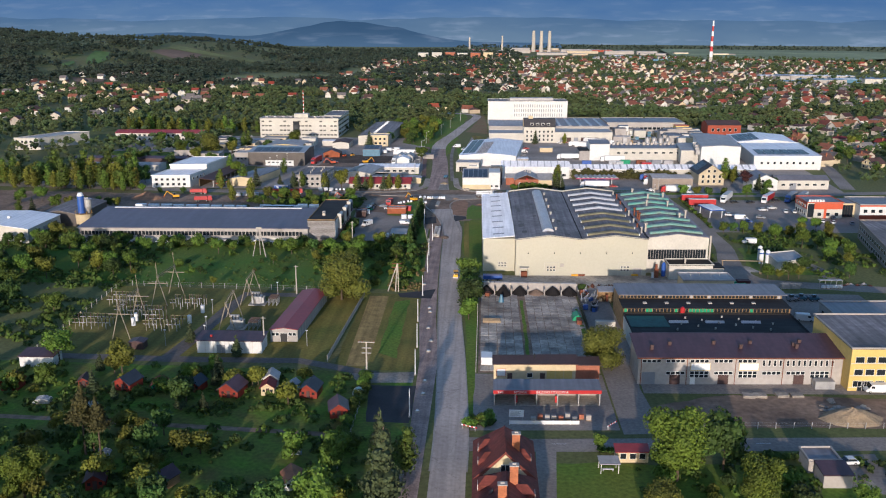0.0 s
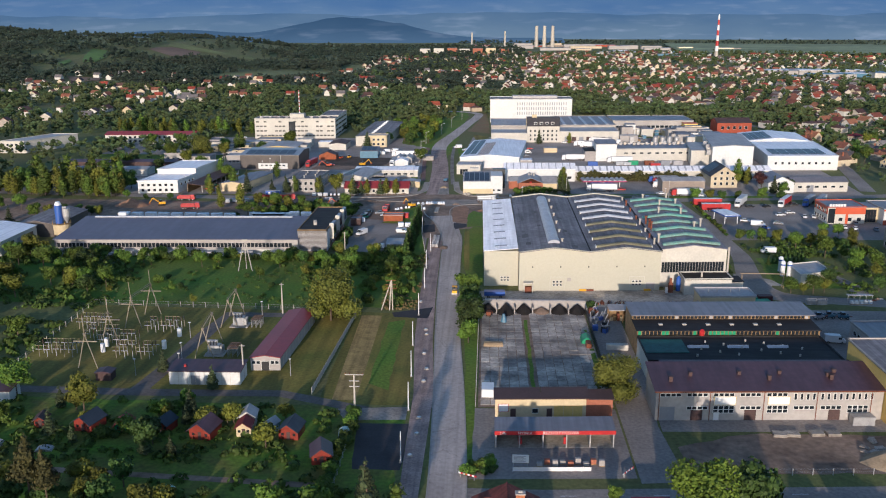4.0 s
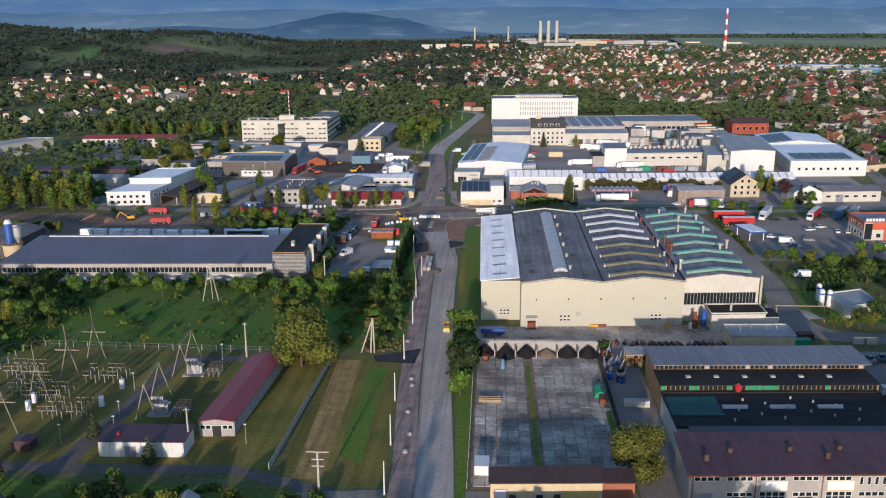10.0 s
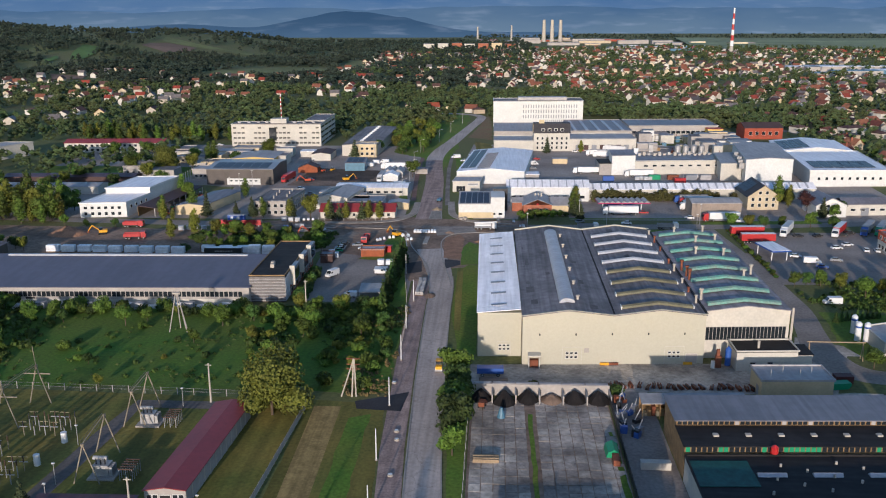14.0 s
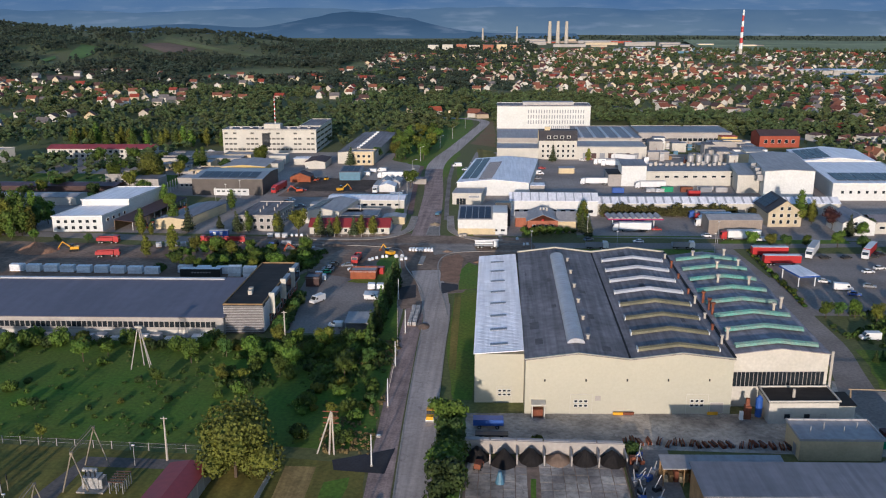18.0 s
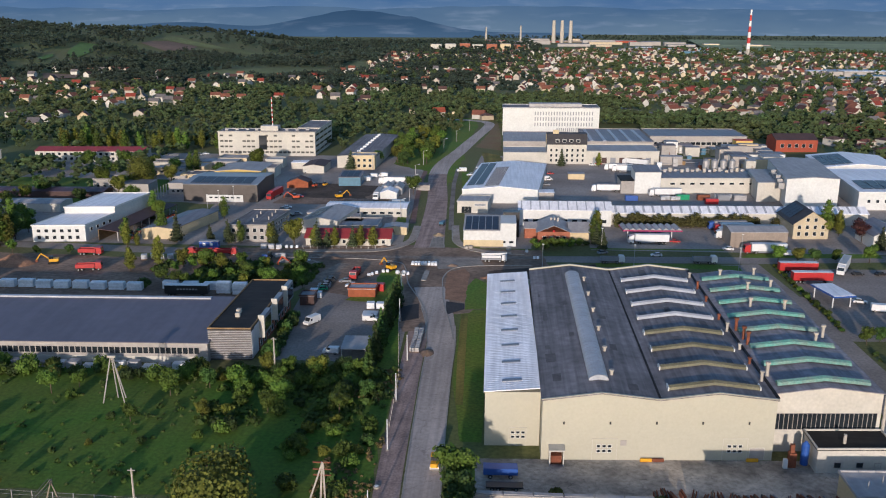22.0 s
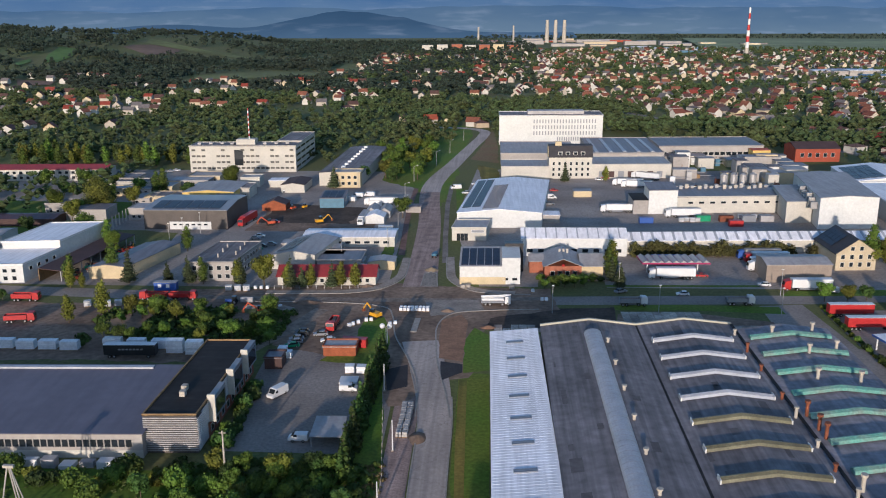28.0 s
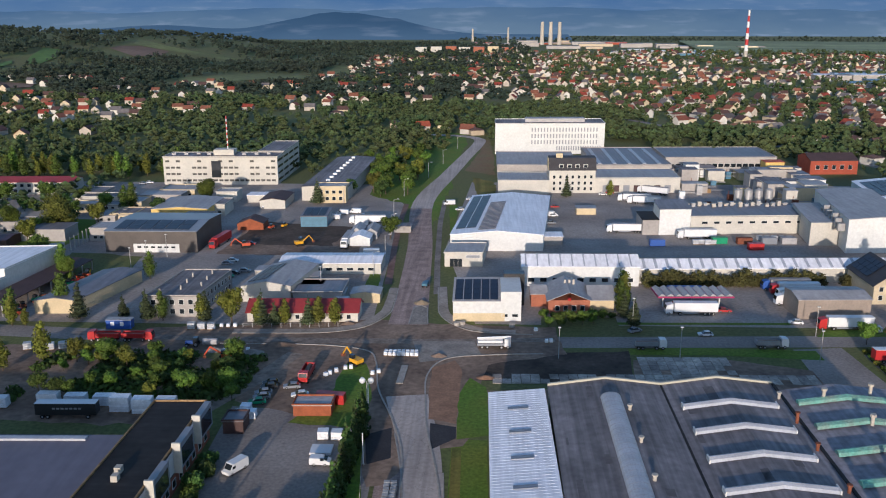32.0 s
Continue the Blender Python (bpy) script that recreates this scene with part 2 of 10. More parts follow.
# ---- mesh helpers ----
class Mesh:
    """Gathers faces in a slanting frame (origin, u, v) and makes one object of them."""

    def __init__(self, u=(1, 0), v=(0, 1)):
        self.u, self.v, self.p, self.f, self.m = u, v, [], [], []

    def at(self, a, b, z):
        self.p.append((a * self.u[0] + b * self.v[0], a * self.u[1] + b * self.v[1], z))
        return len(self.p) - 1

    def face(self, pts, m=0):
        self.f.append([self.at(*q) for q in pts])
        self.m.append(m)
        return self

    def solid(self, pts, faces, m=0):
        k = [self.at(*q) for q in pts]
        for f in faces:
            self.f.append([k[i] for i in f])
            self.m.append(m)
        return self

    def box(self, a0, b0, z0, a1, b1, z1, m=0):
        return self.solid([(a0, b0, z0), (a1, b0, z0), (a1, b1, z0), (a0, b1, z0), (a0, b0, z1), (a1, b0, z1), (a1, b1, z1), (a0, b1, z1)],
                          [(3, 2, 1, 0), (4, 5, 6, 7), (0, 1, 5, 4), (1, 2, 6, 5), (2, 3, 7, 6), (3, 0, 4, 7)], m)

    def prism(self, ring, z0, z1, m=0):
        n = len(ring)
        return self.solid([(*q, z0) for q in ring] + [(*q, z1) for q in ring],
                          [tuple(range(n))[::-1], tuple(range(n, 2 * n))] + [(i, (i + 1) % n, n + (i + 1) % n, n + i) for i in range(n)], m)

    def extrude_b(self, prof, b0, b1, m=0):
        """A profile of (a, z), drawn out along b."""
        n = len(prof)
        return self.solid([(a, b0, z) for a, z in prof] + [(a, b1, z) for a, z in prof],
                          [tuple(range(n)), tuple(range(n, 2 * n))[::-1]] + [((i + 1) % n, i, n + i, n + (i + 1) % n) for i in range(n)], m)

    def extrude_a(self, prof, a0, a1, m=0):
        n = len(prof)
        return self.solid([(a0, b, z) for b, z in prof] + [(a1, b, z) for b, z in prof],
                          [tuple(range(n))[::-1], tuple(range(n, 2 * n))] + [(i, (i + 1) % n, n + (i + 1) % n, n + i) for i in range(n)], m)

    def tube(self, a, b, z0, z1, r0, r1=None, n=8, m=0):
        r1 = r0 if r1 is None else r1
        c = [(math.cos(2 * math.pi * i / n), math.sin(2 * math.pi * i / n)) for i in range(n)]
        return self.solid([(a + r0 * x, b + r0 * y, z0) for x, y in c] + [(a + r1 * x, b + r1 * y, z1) for x, y in c],
                          [tuple(range(n))[::-1], tuple(range(n, 2 * n))] + [(i, (i + 1) % n, n + (i + 1) % n, n + i) for i in range(n)], m)

    def rod(self, p, q, r, n=5, m=0):
        p, q = Vector(p), Vector(q)
        d = (q - p).normalized()
        s = d.orthogonal().normalized()
        t = d.cross(s)
        ring = [r * (math.cos(2 * math.pi * i / n) * s + math.sin(2 * math.pi * i / n) * t) for i in range(n)]
        return self.solid([tuple(p + o) for o in ring] + [tuple(q + o) for o in ring],
                          [tuple(range(n))[::-1], tuple(range(n, 2 * n))] + [(i, (i + 1) % n, n + (i + 1) % n, n + i) for i in range(n)], m)

    def data(self, name, mats, smooth=False):
        me = bpy.data.meshes.new(name)
        me.from_pydata(self.p, [], self.f)
        for m in mats:
            me.materials.append(m)
        me.polygons.foreach_set("material_index", self.m)
        if smooth:
            me.polygons.foreach_set("use_smooth", [True] * len(self.f))
        me.update()
        return me

    def make(self, name, mats, parent=None, label="", loc=(0, 0, 0), smooth=False):
        mats = mats if isinstance(mats, (list, tuple)) else [mats]
        return put(name, self.data(name, mats, smooth), parent, label, loc)


def put(name, data, parent=None, label="", loc=(0, 0, 0), rz=0.0):
    ob = new(name, data)
    ob.parent = parent
    ob.location = loc
    ob.rotation_euler.z = rz
    return tagged(ob, label)


def empty(name, label, category, loc=(0, 0, 0), rz=0.0, group=""):
    ob = new(name)
    ob.location = loc
    ob.rotation_euler.z = radians(rz)
    return tagged(ob, label, category, group)


def ground_h(x, y):
    """Height of the land: flat, with a wooded rise far off on one side."""
    s = min(max((y - 1000) / 1250, 0), 1)
    s = s * s * (3 - 2 * s)
    f = min(max((y - 2330) / 420, 0), 1)
    s *= 1 - f * f * (3 - 2 * f)
    e = min(max((-300 - x) / 560, 0), 1)
    e = e * e * (3 - 2 * e)
    return 57 * s * e * (0.9 + 0.16 * math.sin(x * 0.006 + 1) * math.cos(y * 0.004)) + 6 * s * math.sin(x * 0.003)


def patch(name, ring, z, material, label, category="ground", kind="structure", rough=0.0, step=4.0):
    """A flat sheet with the given outline, whose edge may run unevenly."""
    pts = []
    for (x0, y0), (x1, y1) in zip(ring, ring[1:] + ring[:1]):
        n = max(1, int(math.hypot(x1 - x0, y1 - y0) / step)) if rough else 1
        for i in range(n):
            x, y = x0 + (x1 - x0) * i / n, y0 + (y1 - y0) * i / n
            if rough:
                v = noise.noise_vector(Vector((x * 0.21, y * 0.21, z * 7)))
                x, y = x + v.x * rough, y + v.y * rough
            pts.append((x, y))
    bm = bmesh.new()
    bm.faces.new([bm.verts.new((x, y, z)) for x, y in pts])
    bmesh.ops.triangulate(bm, faces=bm.faces[:])
    if bm.faces[:] and sum(f.normal.z for f in bm.faces) < 0:
        bmesh.ops.reverse_faces(bm, faces=bm.faces[:])
    me = bpy.data.meshes.new(name)
    bm.to_mesh(me)
    bm.free()
    me.materials.append(material)
    return tagged(new(name, me), label, category, kind=kind)


def strip(name, line, z, material, label, thick=0.0, category="road", kind="structure"):
    """A band along a line of (x, y, half width); thick: its height above z."""
    m = Mesh()
    L, R = [], []
    for i, (x, y, w) in enumerate(line):
        a, b = line[max(i - 1, 0)], line[min(i + 1, len(line) - 1)]
        d = Vector((b[0] - a[0], b[1] - a[1])).normalized()
        L.append((x - d.y * w, y + d.x * w))
        R.append((x + d.y * w, y - d.x * w))
    for i in range(len(line) - 1):
        m.face([(*L[i], z + thick), (*R[i], z + thick), (*R[i + 1], z + thick), (*L[i + 1], z + thick)])
        if thick:
            m.face([(*L[i], z), (*L[i], z + thick), (*L[i + 1], z + thick), (*L[i + 1], z)])
            m.face([(*R[i], z), (*R[i + 1], z), (*R[i + 1], z + thick), (*R[i], z + thick)])
    return tagged(m.make(name, material), label, category, kind=kind)


def smooth_line(pts, n=6):
    """A rounded line through points of any size."""
    out = []
    for i in range(len(pts) - 1):
        p = [Vector(pts[min(max(k, 0), len(pts) - 1)]) for k in (i - 1, i, i + 1, i + 2)]
        for j in range(n):
            t = j / n
            out.append(tuple(0.5 * (2 * p[1] + (p[2] - p[0]) * t + (2 * p[0] - 5 * p[1] + 4 * p[2] - p[3]) * t * t + (3 * p[1] - p[0] - 3 * p[2] + p[3]) * t ** 3)))
    return out + [tuple(pts[-1])]


class House:
    """A building on a slanting frame: its front runs from a to b, its depth along +y."""

    def __init__(self, name, label, category, a, b, depth, v=None, group=""):
        d = Vector((b[0] - a[0], b[1] - a[1]))
        self.w, self.d = d.length, depth
        self.u = tuple(d.normalized())
        self.v = v or (0.0, 1.0)
        self.top = empty(name, label, category, (a[0], a[1], 0), group=group)
        self.cache = {}

    def mesh(self):
        return Mesh(self.u, self.v)

    def off(self, a, b, z):
        return (a * self.u[0] + b * self.v[0], a * self.u[1] + b * self.v[1], z)

    def walls(self, h, material, a0=0.0, b0=0.0, a1=None, b1=None, z0=0.0, gable=None, label="", name="wall"):
        """A closed body; gable: ('a' or 'b', rise) for a ridge along that way, or ('mono', rise) for a roof that rises towards the back."""
        a1, b1 = self.w if a1 is None else a1, self.d if b1 is None else b1
        m = self.mesh()
        if gable and gable[0] == "b":
            m.extrude_b([(a0, z0), (a1, z0), (a1, h), ((a0 + a1) / 2, h + gable[1]), (a0, h)], b0, b1)
        elif gable and gable[0] == "a":
            m.extrude_a([(b0, z0), (b1, z0), (b1, h), ((b0 + b1) / 2, h + gable[1]), (b0, h)], a0, a1)
        elif gable and gable[0] == "mono":
            m.extrude_a([(b0, z0), (b1, z0), (b1, h + gable[1]), (b0, h)], a0, a1)
        else:
            m.box(a0, b0, z0, a1, b1, h)
        return m.make(name, material, self.top, label)

    def roof(self, h, material, kind="flat", rise=1.0, over=0.3, a0=0.0, b0=0.0, a1=None, b1=None, label="", thick=0.18, parapet=None):
        a1, b1 = self.w if a1 is None else a1, self.d if b1 is None else b1
        A0, A1, B0, B1, t = a0 - over, a1 + over, b0 - over, b1 + over, thick
        m = self.mesh()
        h += 0.01
        if kind == "b":
            c, k = (A0 + A1) / 2, rise / ((a1 - a0) / 2) * over
            m.extrude_b([(A0, h - k), (c, h + rise), (A1, h - k), (A1, h - k + t), (c, h + rise + t), (A0, h - k + t)], B0, B1)
        elif kind == "a":
            c, k = (B0 + B1) / 2, rise / ((b1 - b0) / 2) * over
            m.extrude_a([(B0, h - k), (c, h + rise), (B1, h - k), (B1, h - k + t), (c, h + rise + t), (B0, h - k + t)], A0, A1)
        elif kind == "mono":
            k = rise / (b1 - b0) * over
            m.extrude_a([(B0, h - k), (B1, h + rise + k), (B1, h + rise + k + t), (B0, h - k + t)], A0, A1)
        elif kind == "hip":
            i = min((A1 - A0), (B1 - B0)) / 2 * 0.98
            q = [(A0 + i, B0 + i), (A1 - i, B0 + i), (A1 - i, B1 - i), (A0 + i, B1 - i)]
            m.solid([(A0, B0, h), (A1, B0, h), (A1, B1, h), (A0, B1, h)] + [(*p, h + rise) for p in q],
                    [(3, 2, 1, 0), (4, 5, 6, 7), (0, 1, 5, 4), (1, 2, 6, 5), (2, 3, 7, 6), (3, 0, 4, 7)])
        else:
            m.box(A0, B0, h, A1, B1, h + t)
        ob = m.make("roof", material, self.top, label)
        if kind == "flat" and parapet:
            p = self.mesh()
            w, z0, z1 = 0.3, h + t, h + t + 0.35
            p.box(A0, B0, z0, A1, B0 + w, z1).box(A0, B1 - w, z0, A1, B1, z1).box(A0, B0 + w, z0, A0 + w, B1 - w, z1).box(A1 - w, B0 + w, z0, A1, B1 - w, z1)
            p.make("parapet", parapet, self.top)
        return ob

    def wmesh(self, side, w, h, mats, bars, name):
        key = (side, w, h, mats[0].name, mats[1].name, bars, name)
        if key not in self.cache:
            m, t = self.mesh(), 0.09
            s = {"front": -1, "left": -1, "right": 1, "back": 1}[side]

            def bx(p0, z0, p1, z1, d, k):
                d0, d1 = sorted((0.0, s * d))
                if side in ("front", "back"):
                    m.box(p0, d0, z0, p1, d1, z1, k)
                else:
                    m.box(d0, p0, z0, d1, p1, z1, k)
            bx(0, 0, w, h, 0.05, 1)
            bx(-t, -t, w + t, 0, 0.12, 0)
            bx(-t, h, w + t, h + t, 0.1, 0)
            bx(-t, 0, 0, h, 0.1, 0)
            bx(w, 0, w + t, h, 0.1, 0)
            for i in range(1, bars):
                bx(w * i / bars - 0.05, 0, w * i / bars + 0.05, h, 0.09, 0)
            self.cache[key] = m.data(name, list(mats))
        return self.cache[key]

    def opening(self, side, s, z, w, h, mats=None, bars=1, name="window", a=None, label=""):
        """A window or door on one side, s along it from its left end seen from the front (or from the front edge)."""
        me = self.wmesh(side, w, h, mats or (FRAME, GLASS), bars, name)
        loc = {"front": (s, a or 0.0), "back": (s, self.d if a is None else a), "left": (a or 0.0, s), "right": (self.w if a is None else a, s)}[side]
        return put(name, me, self.top, label, self.off(*loc, z))

    def row(self, side, s0, s1, n, z, w, h, **k):
        for i in range(n):
            self.opening(side, s0 + (s1 - s0) * (i + 0.5) / n - w / 2, z, w, h, **k)

    def thing(self, name, material, a0, b0, z0, a1, b1, z1, label=""):
        return self.mesh().box(a0, b0, z0, a1, b1, z1).make(name, material, self.top, label)


# ---- the land ----
def land():
    xs = sorted(set([-3600, -3000, -2400] + list(range(-2000, 2001, 80)) + [2400, 3000, 3600]))
    ys = sorted(set([-900, -500, -200] + list(range(0, 1000, 200)) + list(range(1000, 2700, 60)) + [2800, 3100, 3400, 3800, 4300, 4700]))
    m = Mesh()
    for y in ys:
        for x in xs:
            m.at(x, y, ground_h(x, y) if y > 900 else 0.0)
    w = len(xs)
    for j in range(len(ys) - 1):
        for i in range(w - 1):
            m.f.append([j * w + i, j * w + i + 1, (j + 1) * w + i + 1, (j + 1) * w + i])
            m.m.append(0)
    tagged(m.make("ground", GRASS, smooth=True), "grassy land running flat to distant wooded hills", "ground", kind="structure")


land()

# far mountains: plain ridges, their blue distance haze painted in as glow
FARHAZE = bpy.data.materials.new("mountain_haze_glow")
FARHAZE.use_nodes = True


def haze_glow_material(m, low, high, z0, z1, glow):
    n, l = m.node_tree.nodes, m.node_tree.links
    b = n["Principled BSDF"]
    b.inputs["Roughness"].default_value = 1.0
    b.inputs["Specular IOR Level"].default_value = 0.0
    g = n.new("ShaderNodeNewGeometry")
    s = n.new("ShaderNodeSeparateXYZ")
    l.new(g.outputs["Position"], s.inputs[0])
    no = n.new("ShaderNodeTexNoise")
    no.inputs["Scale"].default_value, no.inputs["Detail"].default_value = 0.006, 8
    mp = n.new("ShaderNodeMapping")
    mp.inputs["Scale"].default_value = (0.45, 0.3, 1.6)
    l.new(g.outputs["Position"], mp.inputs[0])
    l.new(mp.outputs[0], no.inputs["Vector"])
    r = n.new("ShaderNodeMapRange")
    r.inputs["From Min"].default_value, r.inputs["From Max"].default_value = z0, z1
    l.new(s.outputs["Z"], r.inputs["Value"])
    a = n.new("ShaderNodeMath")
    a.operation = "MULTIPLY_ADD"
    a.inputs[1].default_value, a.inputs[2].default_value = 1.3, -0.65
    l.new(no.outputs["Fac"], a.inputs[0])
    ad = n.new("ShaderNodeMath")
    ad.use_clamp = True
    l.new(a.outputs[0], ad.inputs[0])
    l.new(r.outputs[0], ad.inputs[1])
    # distance haze as colour: paler at the foot, deeper blue towards the crest
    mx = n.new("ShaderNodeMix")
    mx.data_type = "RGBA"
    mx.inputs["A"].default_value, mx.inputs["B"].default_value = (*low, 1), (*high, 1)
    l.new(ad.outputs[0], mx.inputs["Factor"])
    # pale clearings and villages on the slopes, with pale haze painted low down
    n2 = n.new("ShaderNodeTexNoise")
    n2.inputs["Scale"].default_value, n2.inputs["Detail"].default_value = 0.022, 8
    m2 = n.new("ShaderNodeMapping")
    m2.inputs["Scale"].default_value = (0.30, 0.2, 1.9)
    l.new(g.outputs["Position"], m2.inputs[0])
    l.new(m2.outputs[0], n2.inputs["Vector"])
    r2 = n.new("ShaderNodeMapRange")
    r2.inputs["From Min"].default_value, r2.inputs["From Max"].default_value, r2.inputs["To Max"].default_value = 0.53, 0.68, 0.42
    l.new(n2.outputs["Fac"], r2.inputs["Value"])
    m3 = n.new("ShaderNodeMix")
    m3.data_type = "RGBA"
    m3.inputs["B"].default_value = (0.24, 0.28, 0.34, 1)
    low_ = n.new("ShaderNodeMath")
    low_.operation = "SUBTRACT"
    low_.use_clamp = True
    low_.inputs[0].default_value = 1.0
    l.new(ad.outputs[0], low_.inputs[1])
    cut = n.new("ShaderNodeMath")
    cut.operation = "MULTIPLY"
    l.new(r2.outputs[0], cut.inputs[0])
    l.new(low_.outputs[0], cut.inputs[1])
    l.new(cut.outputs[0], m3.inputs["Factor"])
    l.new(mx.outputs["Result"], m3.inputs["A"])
    # near-black base: the haze colour is emitted, whatever sun falls on it
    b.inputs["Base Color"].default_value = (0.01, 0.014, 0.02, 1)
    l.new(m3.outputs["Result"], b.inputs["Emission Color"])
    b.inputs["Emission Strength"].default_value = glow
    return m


FARHAZE = haze_glow_material(FARHAZE, (0.105, 0.168, 0.240), (0.047, 0.108, 0.212), 25, 215, 0.95)
# the hill's blue cast is distance haze, put into a glowing colour
MIDHAZE = bpy.data.materials.new("hill_haze_glow")
MIDHAZE.use_nodes = True
MIDHAZE = haze_glow_material(MIDHAZE, (0.058, 0.104, 0.158), (0.027, 0.062, 0.110), 0, 95, 0.9)


def ridge(name, y, x0, x1, base, height, seed, material, label, deep=400, n=120):
    """A mountain range: an uneven crest with a slope towards the viewer."""
    m = Mesh()
    rows = 7
    for j in range(rows + 1):
        t = j / rows
        for i in range(n + 1):
            x = x0 + (x1 - x0) * i / n
            top = height(x, seed)
            z = base + (top - base) * (t ** 0.9) * (1 + 0.10 * noise.noise(Vector((x * 0.006, t * 3, seed))) * (1 - t) * 4)
            m.at(x, y + deep * t, z)
    for j in range(rows):
        for i in range(n):
            m.f.append([j * (n + 1) + i, j * (n + 1) + i + 1, (j + 1) * (n + 1) + i + 1, (j + 1) * (n + 1) + i])
            m.m.append(0)
    return tagged(m.make(name, material, smooth=True), label, "mountains", kind="structure")


def crest_far(x, s):
    return 262 + 24 * noise.noise(Vector((x * 0.0011, s, 0))) + 14 * noise.noise(Vector((x * 0.004, s, 2))) - 20 * math.exp(-((x + 470) / 230) ** 2)


def crest_mid(x, s):
    return 14 + 78 * math.exp(-(abs(x + 540) / 310) ** 2.8) * (1 + 0.22 * noise.noise(Vector((x * 0.005, s, 0))) + 0.08 * noise.noise(Vector((x * 0.02, s, 0)))) + 30 * math.exp(-((x + 1250) / 300) ** 2)


ridge("backdrop_mountains", 4150, -3500, 3500, -5, crest_far, 3.1, FARHAZE, "mountain range on the horizon with blue haze painted in as glow", 450)
# foothills glow by themselves; the pale blue stands in for haze at the foot
LOWHAZE = bpy.data.materials.new("foothill_haze_glow")
LOWHAZE.use_nodes = True
LOWHAZE = haze_glow_material(LOWHAZE, (0.100, 0.150, 0.195), (0.046, 0.094, 0.160), 5, 125, 1.0)


def crest_low(x, s):
    return 104 + 26 * noise.noise(Vector((x * 0.0016, s, 0))) + 14 * noise.noise(Vector((x * 0.006, s, 3)))


ridge("backdrop_foothills", 3950, -3400, 3400, -5, crest_low, 5.3, LOWHAZE, "foothills before the mountains, pale blue haze painted in as glow", 180)
ridge("backdrop_hill", 3300, -2200, 300, -8, crest_mid, 7.7, MIDHAZE, "dark wooded hill in the distance with blue haze painted in", 300)

# ---- fields on the slope ----
FIELDS = [
    ([(-731, 1510), (-737, 1568), (-717, 1531), (-710, 1473)], 0, "light green field among woods"),
    ([(-700, 1535), (-736, 1622), (-775, 1747), (-735, 1737), (-700, 1632), (-685, 1553)], 0, "light green field among woods"),
    ([(-697, 1836), (-699, 1885), (-676, 1924), (-607, 1897), (-591, 1813), (-622, 1759)], 1, "ploughed brown field on the slope"),
    ([(-728, 2058), (-640, 1982), (-466, 1886), (-460, 1846), (-599, 1899), (-695, 1944)], 2, "long pale field on the slope"),
    ([(-437, 1456), (-409, 1522), (-349, 1592), (-260, 1548), (-241, 1470), (-312, 1473), (-359, 1411), (-413, 1387)], 2, "pale meadow below the woods"),
    ([(-259, 1646), (-271, 1816), (-247, 1793), (-213, 1586), (-227, 1555)], 2, "pale meadow below the woods"),
    ([(-627, 1322), (-569, 1309), (-554, 1267), (-588, 1251)], 1, "stubble field beside houses"),
    ([(-216, 1825), (-174, 1869), (-165, 1790), (-202, 1759)], 2, "pale meadow between houses"),
]
FIELDMATS = [mat("field_green", (0.125, 0.22, 0.050), 0.95, scale=0.01, vary=0.3, fine=0.1), mat("field_brown", (0.24, 0.155, 0.105), 0.95, scale=0.01, vary=0.3, fine=0.1), mat("field_pale", (0.20, 0.215, 0.070), 0.95, scale=0.008, vary=0.4, fine=0.1)]
DARKDIRT = mat("dark_earth", (0.105, 0.075, 0.055), 0.95, scale=0.1, vary=0.55, fine=0.7, bump=0.8)


def inside(x, y, ring):
    c = False
    for (x0, y0), (x1, y1) in zip(ring, ring[1:] + ring[:1]):
        if (y0 > y) != (y1 > y) and x < (x1 - x0) * (y - y0) / (y1 - y0) + x0:
            c = not c
    return c


for ring_, kind_, lab_ in FIELDS:
    bm = bmesh.new()
    bm.faces.new([bm.verts.new((x, y, 0)) for x, y in ring_])
    bmesh.ops.triangulate(bm, faces=bm.faces[:])
    bmesh.ops.subdivide_edges(bm, edges=bm.edges[:], cuts=7, use_grid_fill=True)
    for v_ in bm.verts:
        v_.co.z = ground_h(v_.co.x, v_.co.y) + 1.0
    bmesh.ops.recalc_face_normals(bm, faces=bm.faces[:])
    if sum(f.normal.z for f in bm.faces) < 0:
        bmesh.ops.reverse_faces(bm, faces=bm.faces[:])
    me_ = bpy.data.meshes.new("field")
    bm.to_mesh(me_)
    bm.free()
    me_.materials.append(FIELDMATS[kind_])
    tagged(new("field", me_), lab_, "field", kind="structure")

STAINED = mat("stained_yard_slab", (0.55, 0.47, 0.39), 0.9, scale=0.10, vary=0.5, tint=(0.16, 0.135, 0.115), fine=0.9, rand=0.22, crack=(0.4, 0.02, 0.35))

# ---- roads and yards ----
MAIN = smooth_line([(-4.5, 100, 3.6), (-5.2, 150, 3.7), (-5.2, 179, 3.7), (-6.7, 221, 3.6), (-8.6, 258, 3.5), (-10.2, 300, 3.5), (-11.2, 345, 3.6), (-11.6, 372, 3.8), (-14.2, 395, 4.6), (-19.8, 425, 5.4), (-22.5, 450, 7.5), (-23.4, 478, 5.8), (-26.2, 558, 5.0), (-31.0, 645, 5.2), (-21.8, 722, 4.6), (-13.8, 785, 4.2), (-6.0, 845, 4.2), (-6.5, 872, 4.2), (-22, 888, 4), (-50, 893, 4)])
strip("main_road", MAIN[:54], 0.07, ROADGREY, "worn pale asphalt road under repair")
strip("main_road", MAIN[53:66], 0.07, DIRT, "churned earth where the roads cross")
strip("main_road", MAIN[65:78], 0.07, GRAVEL, "broken road with its surface milled off to red gravel")
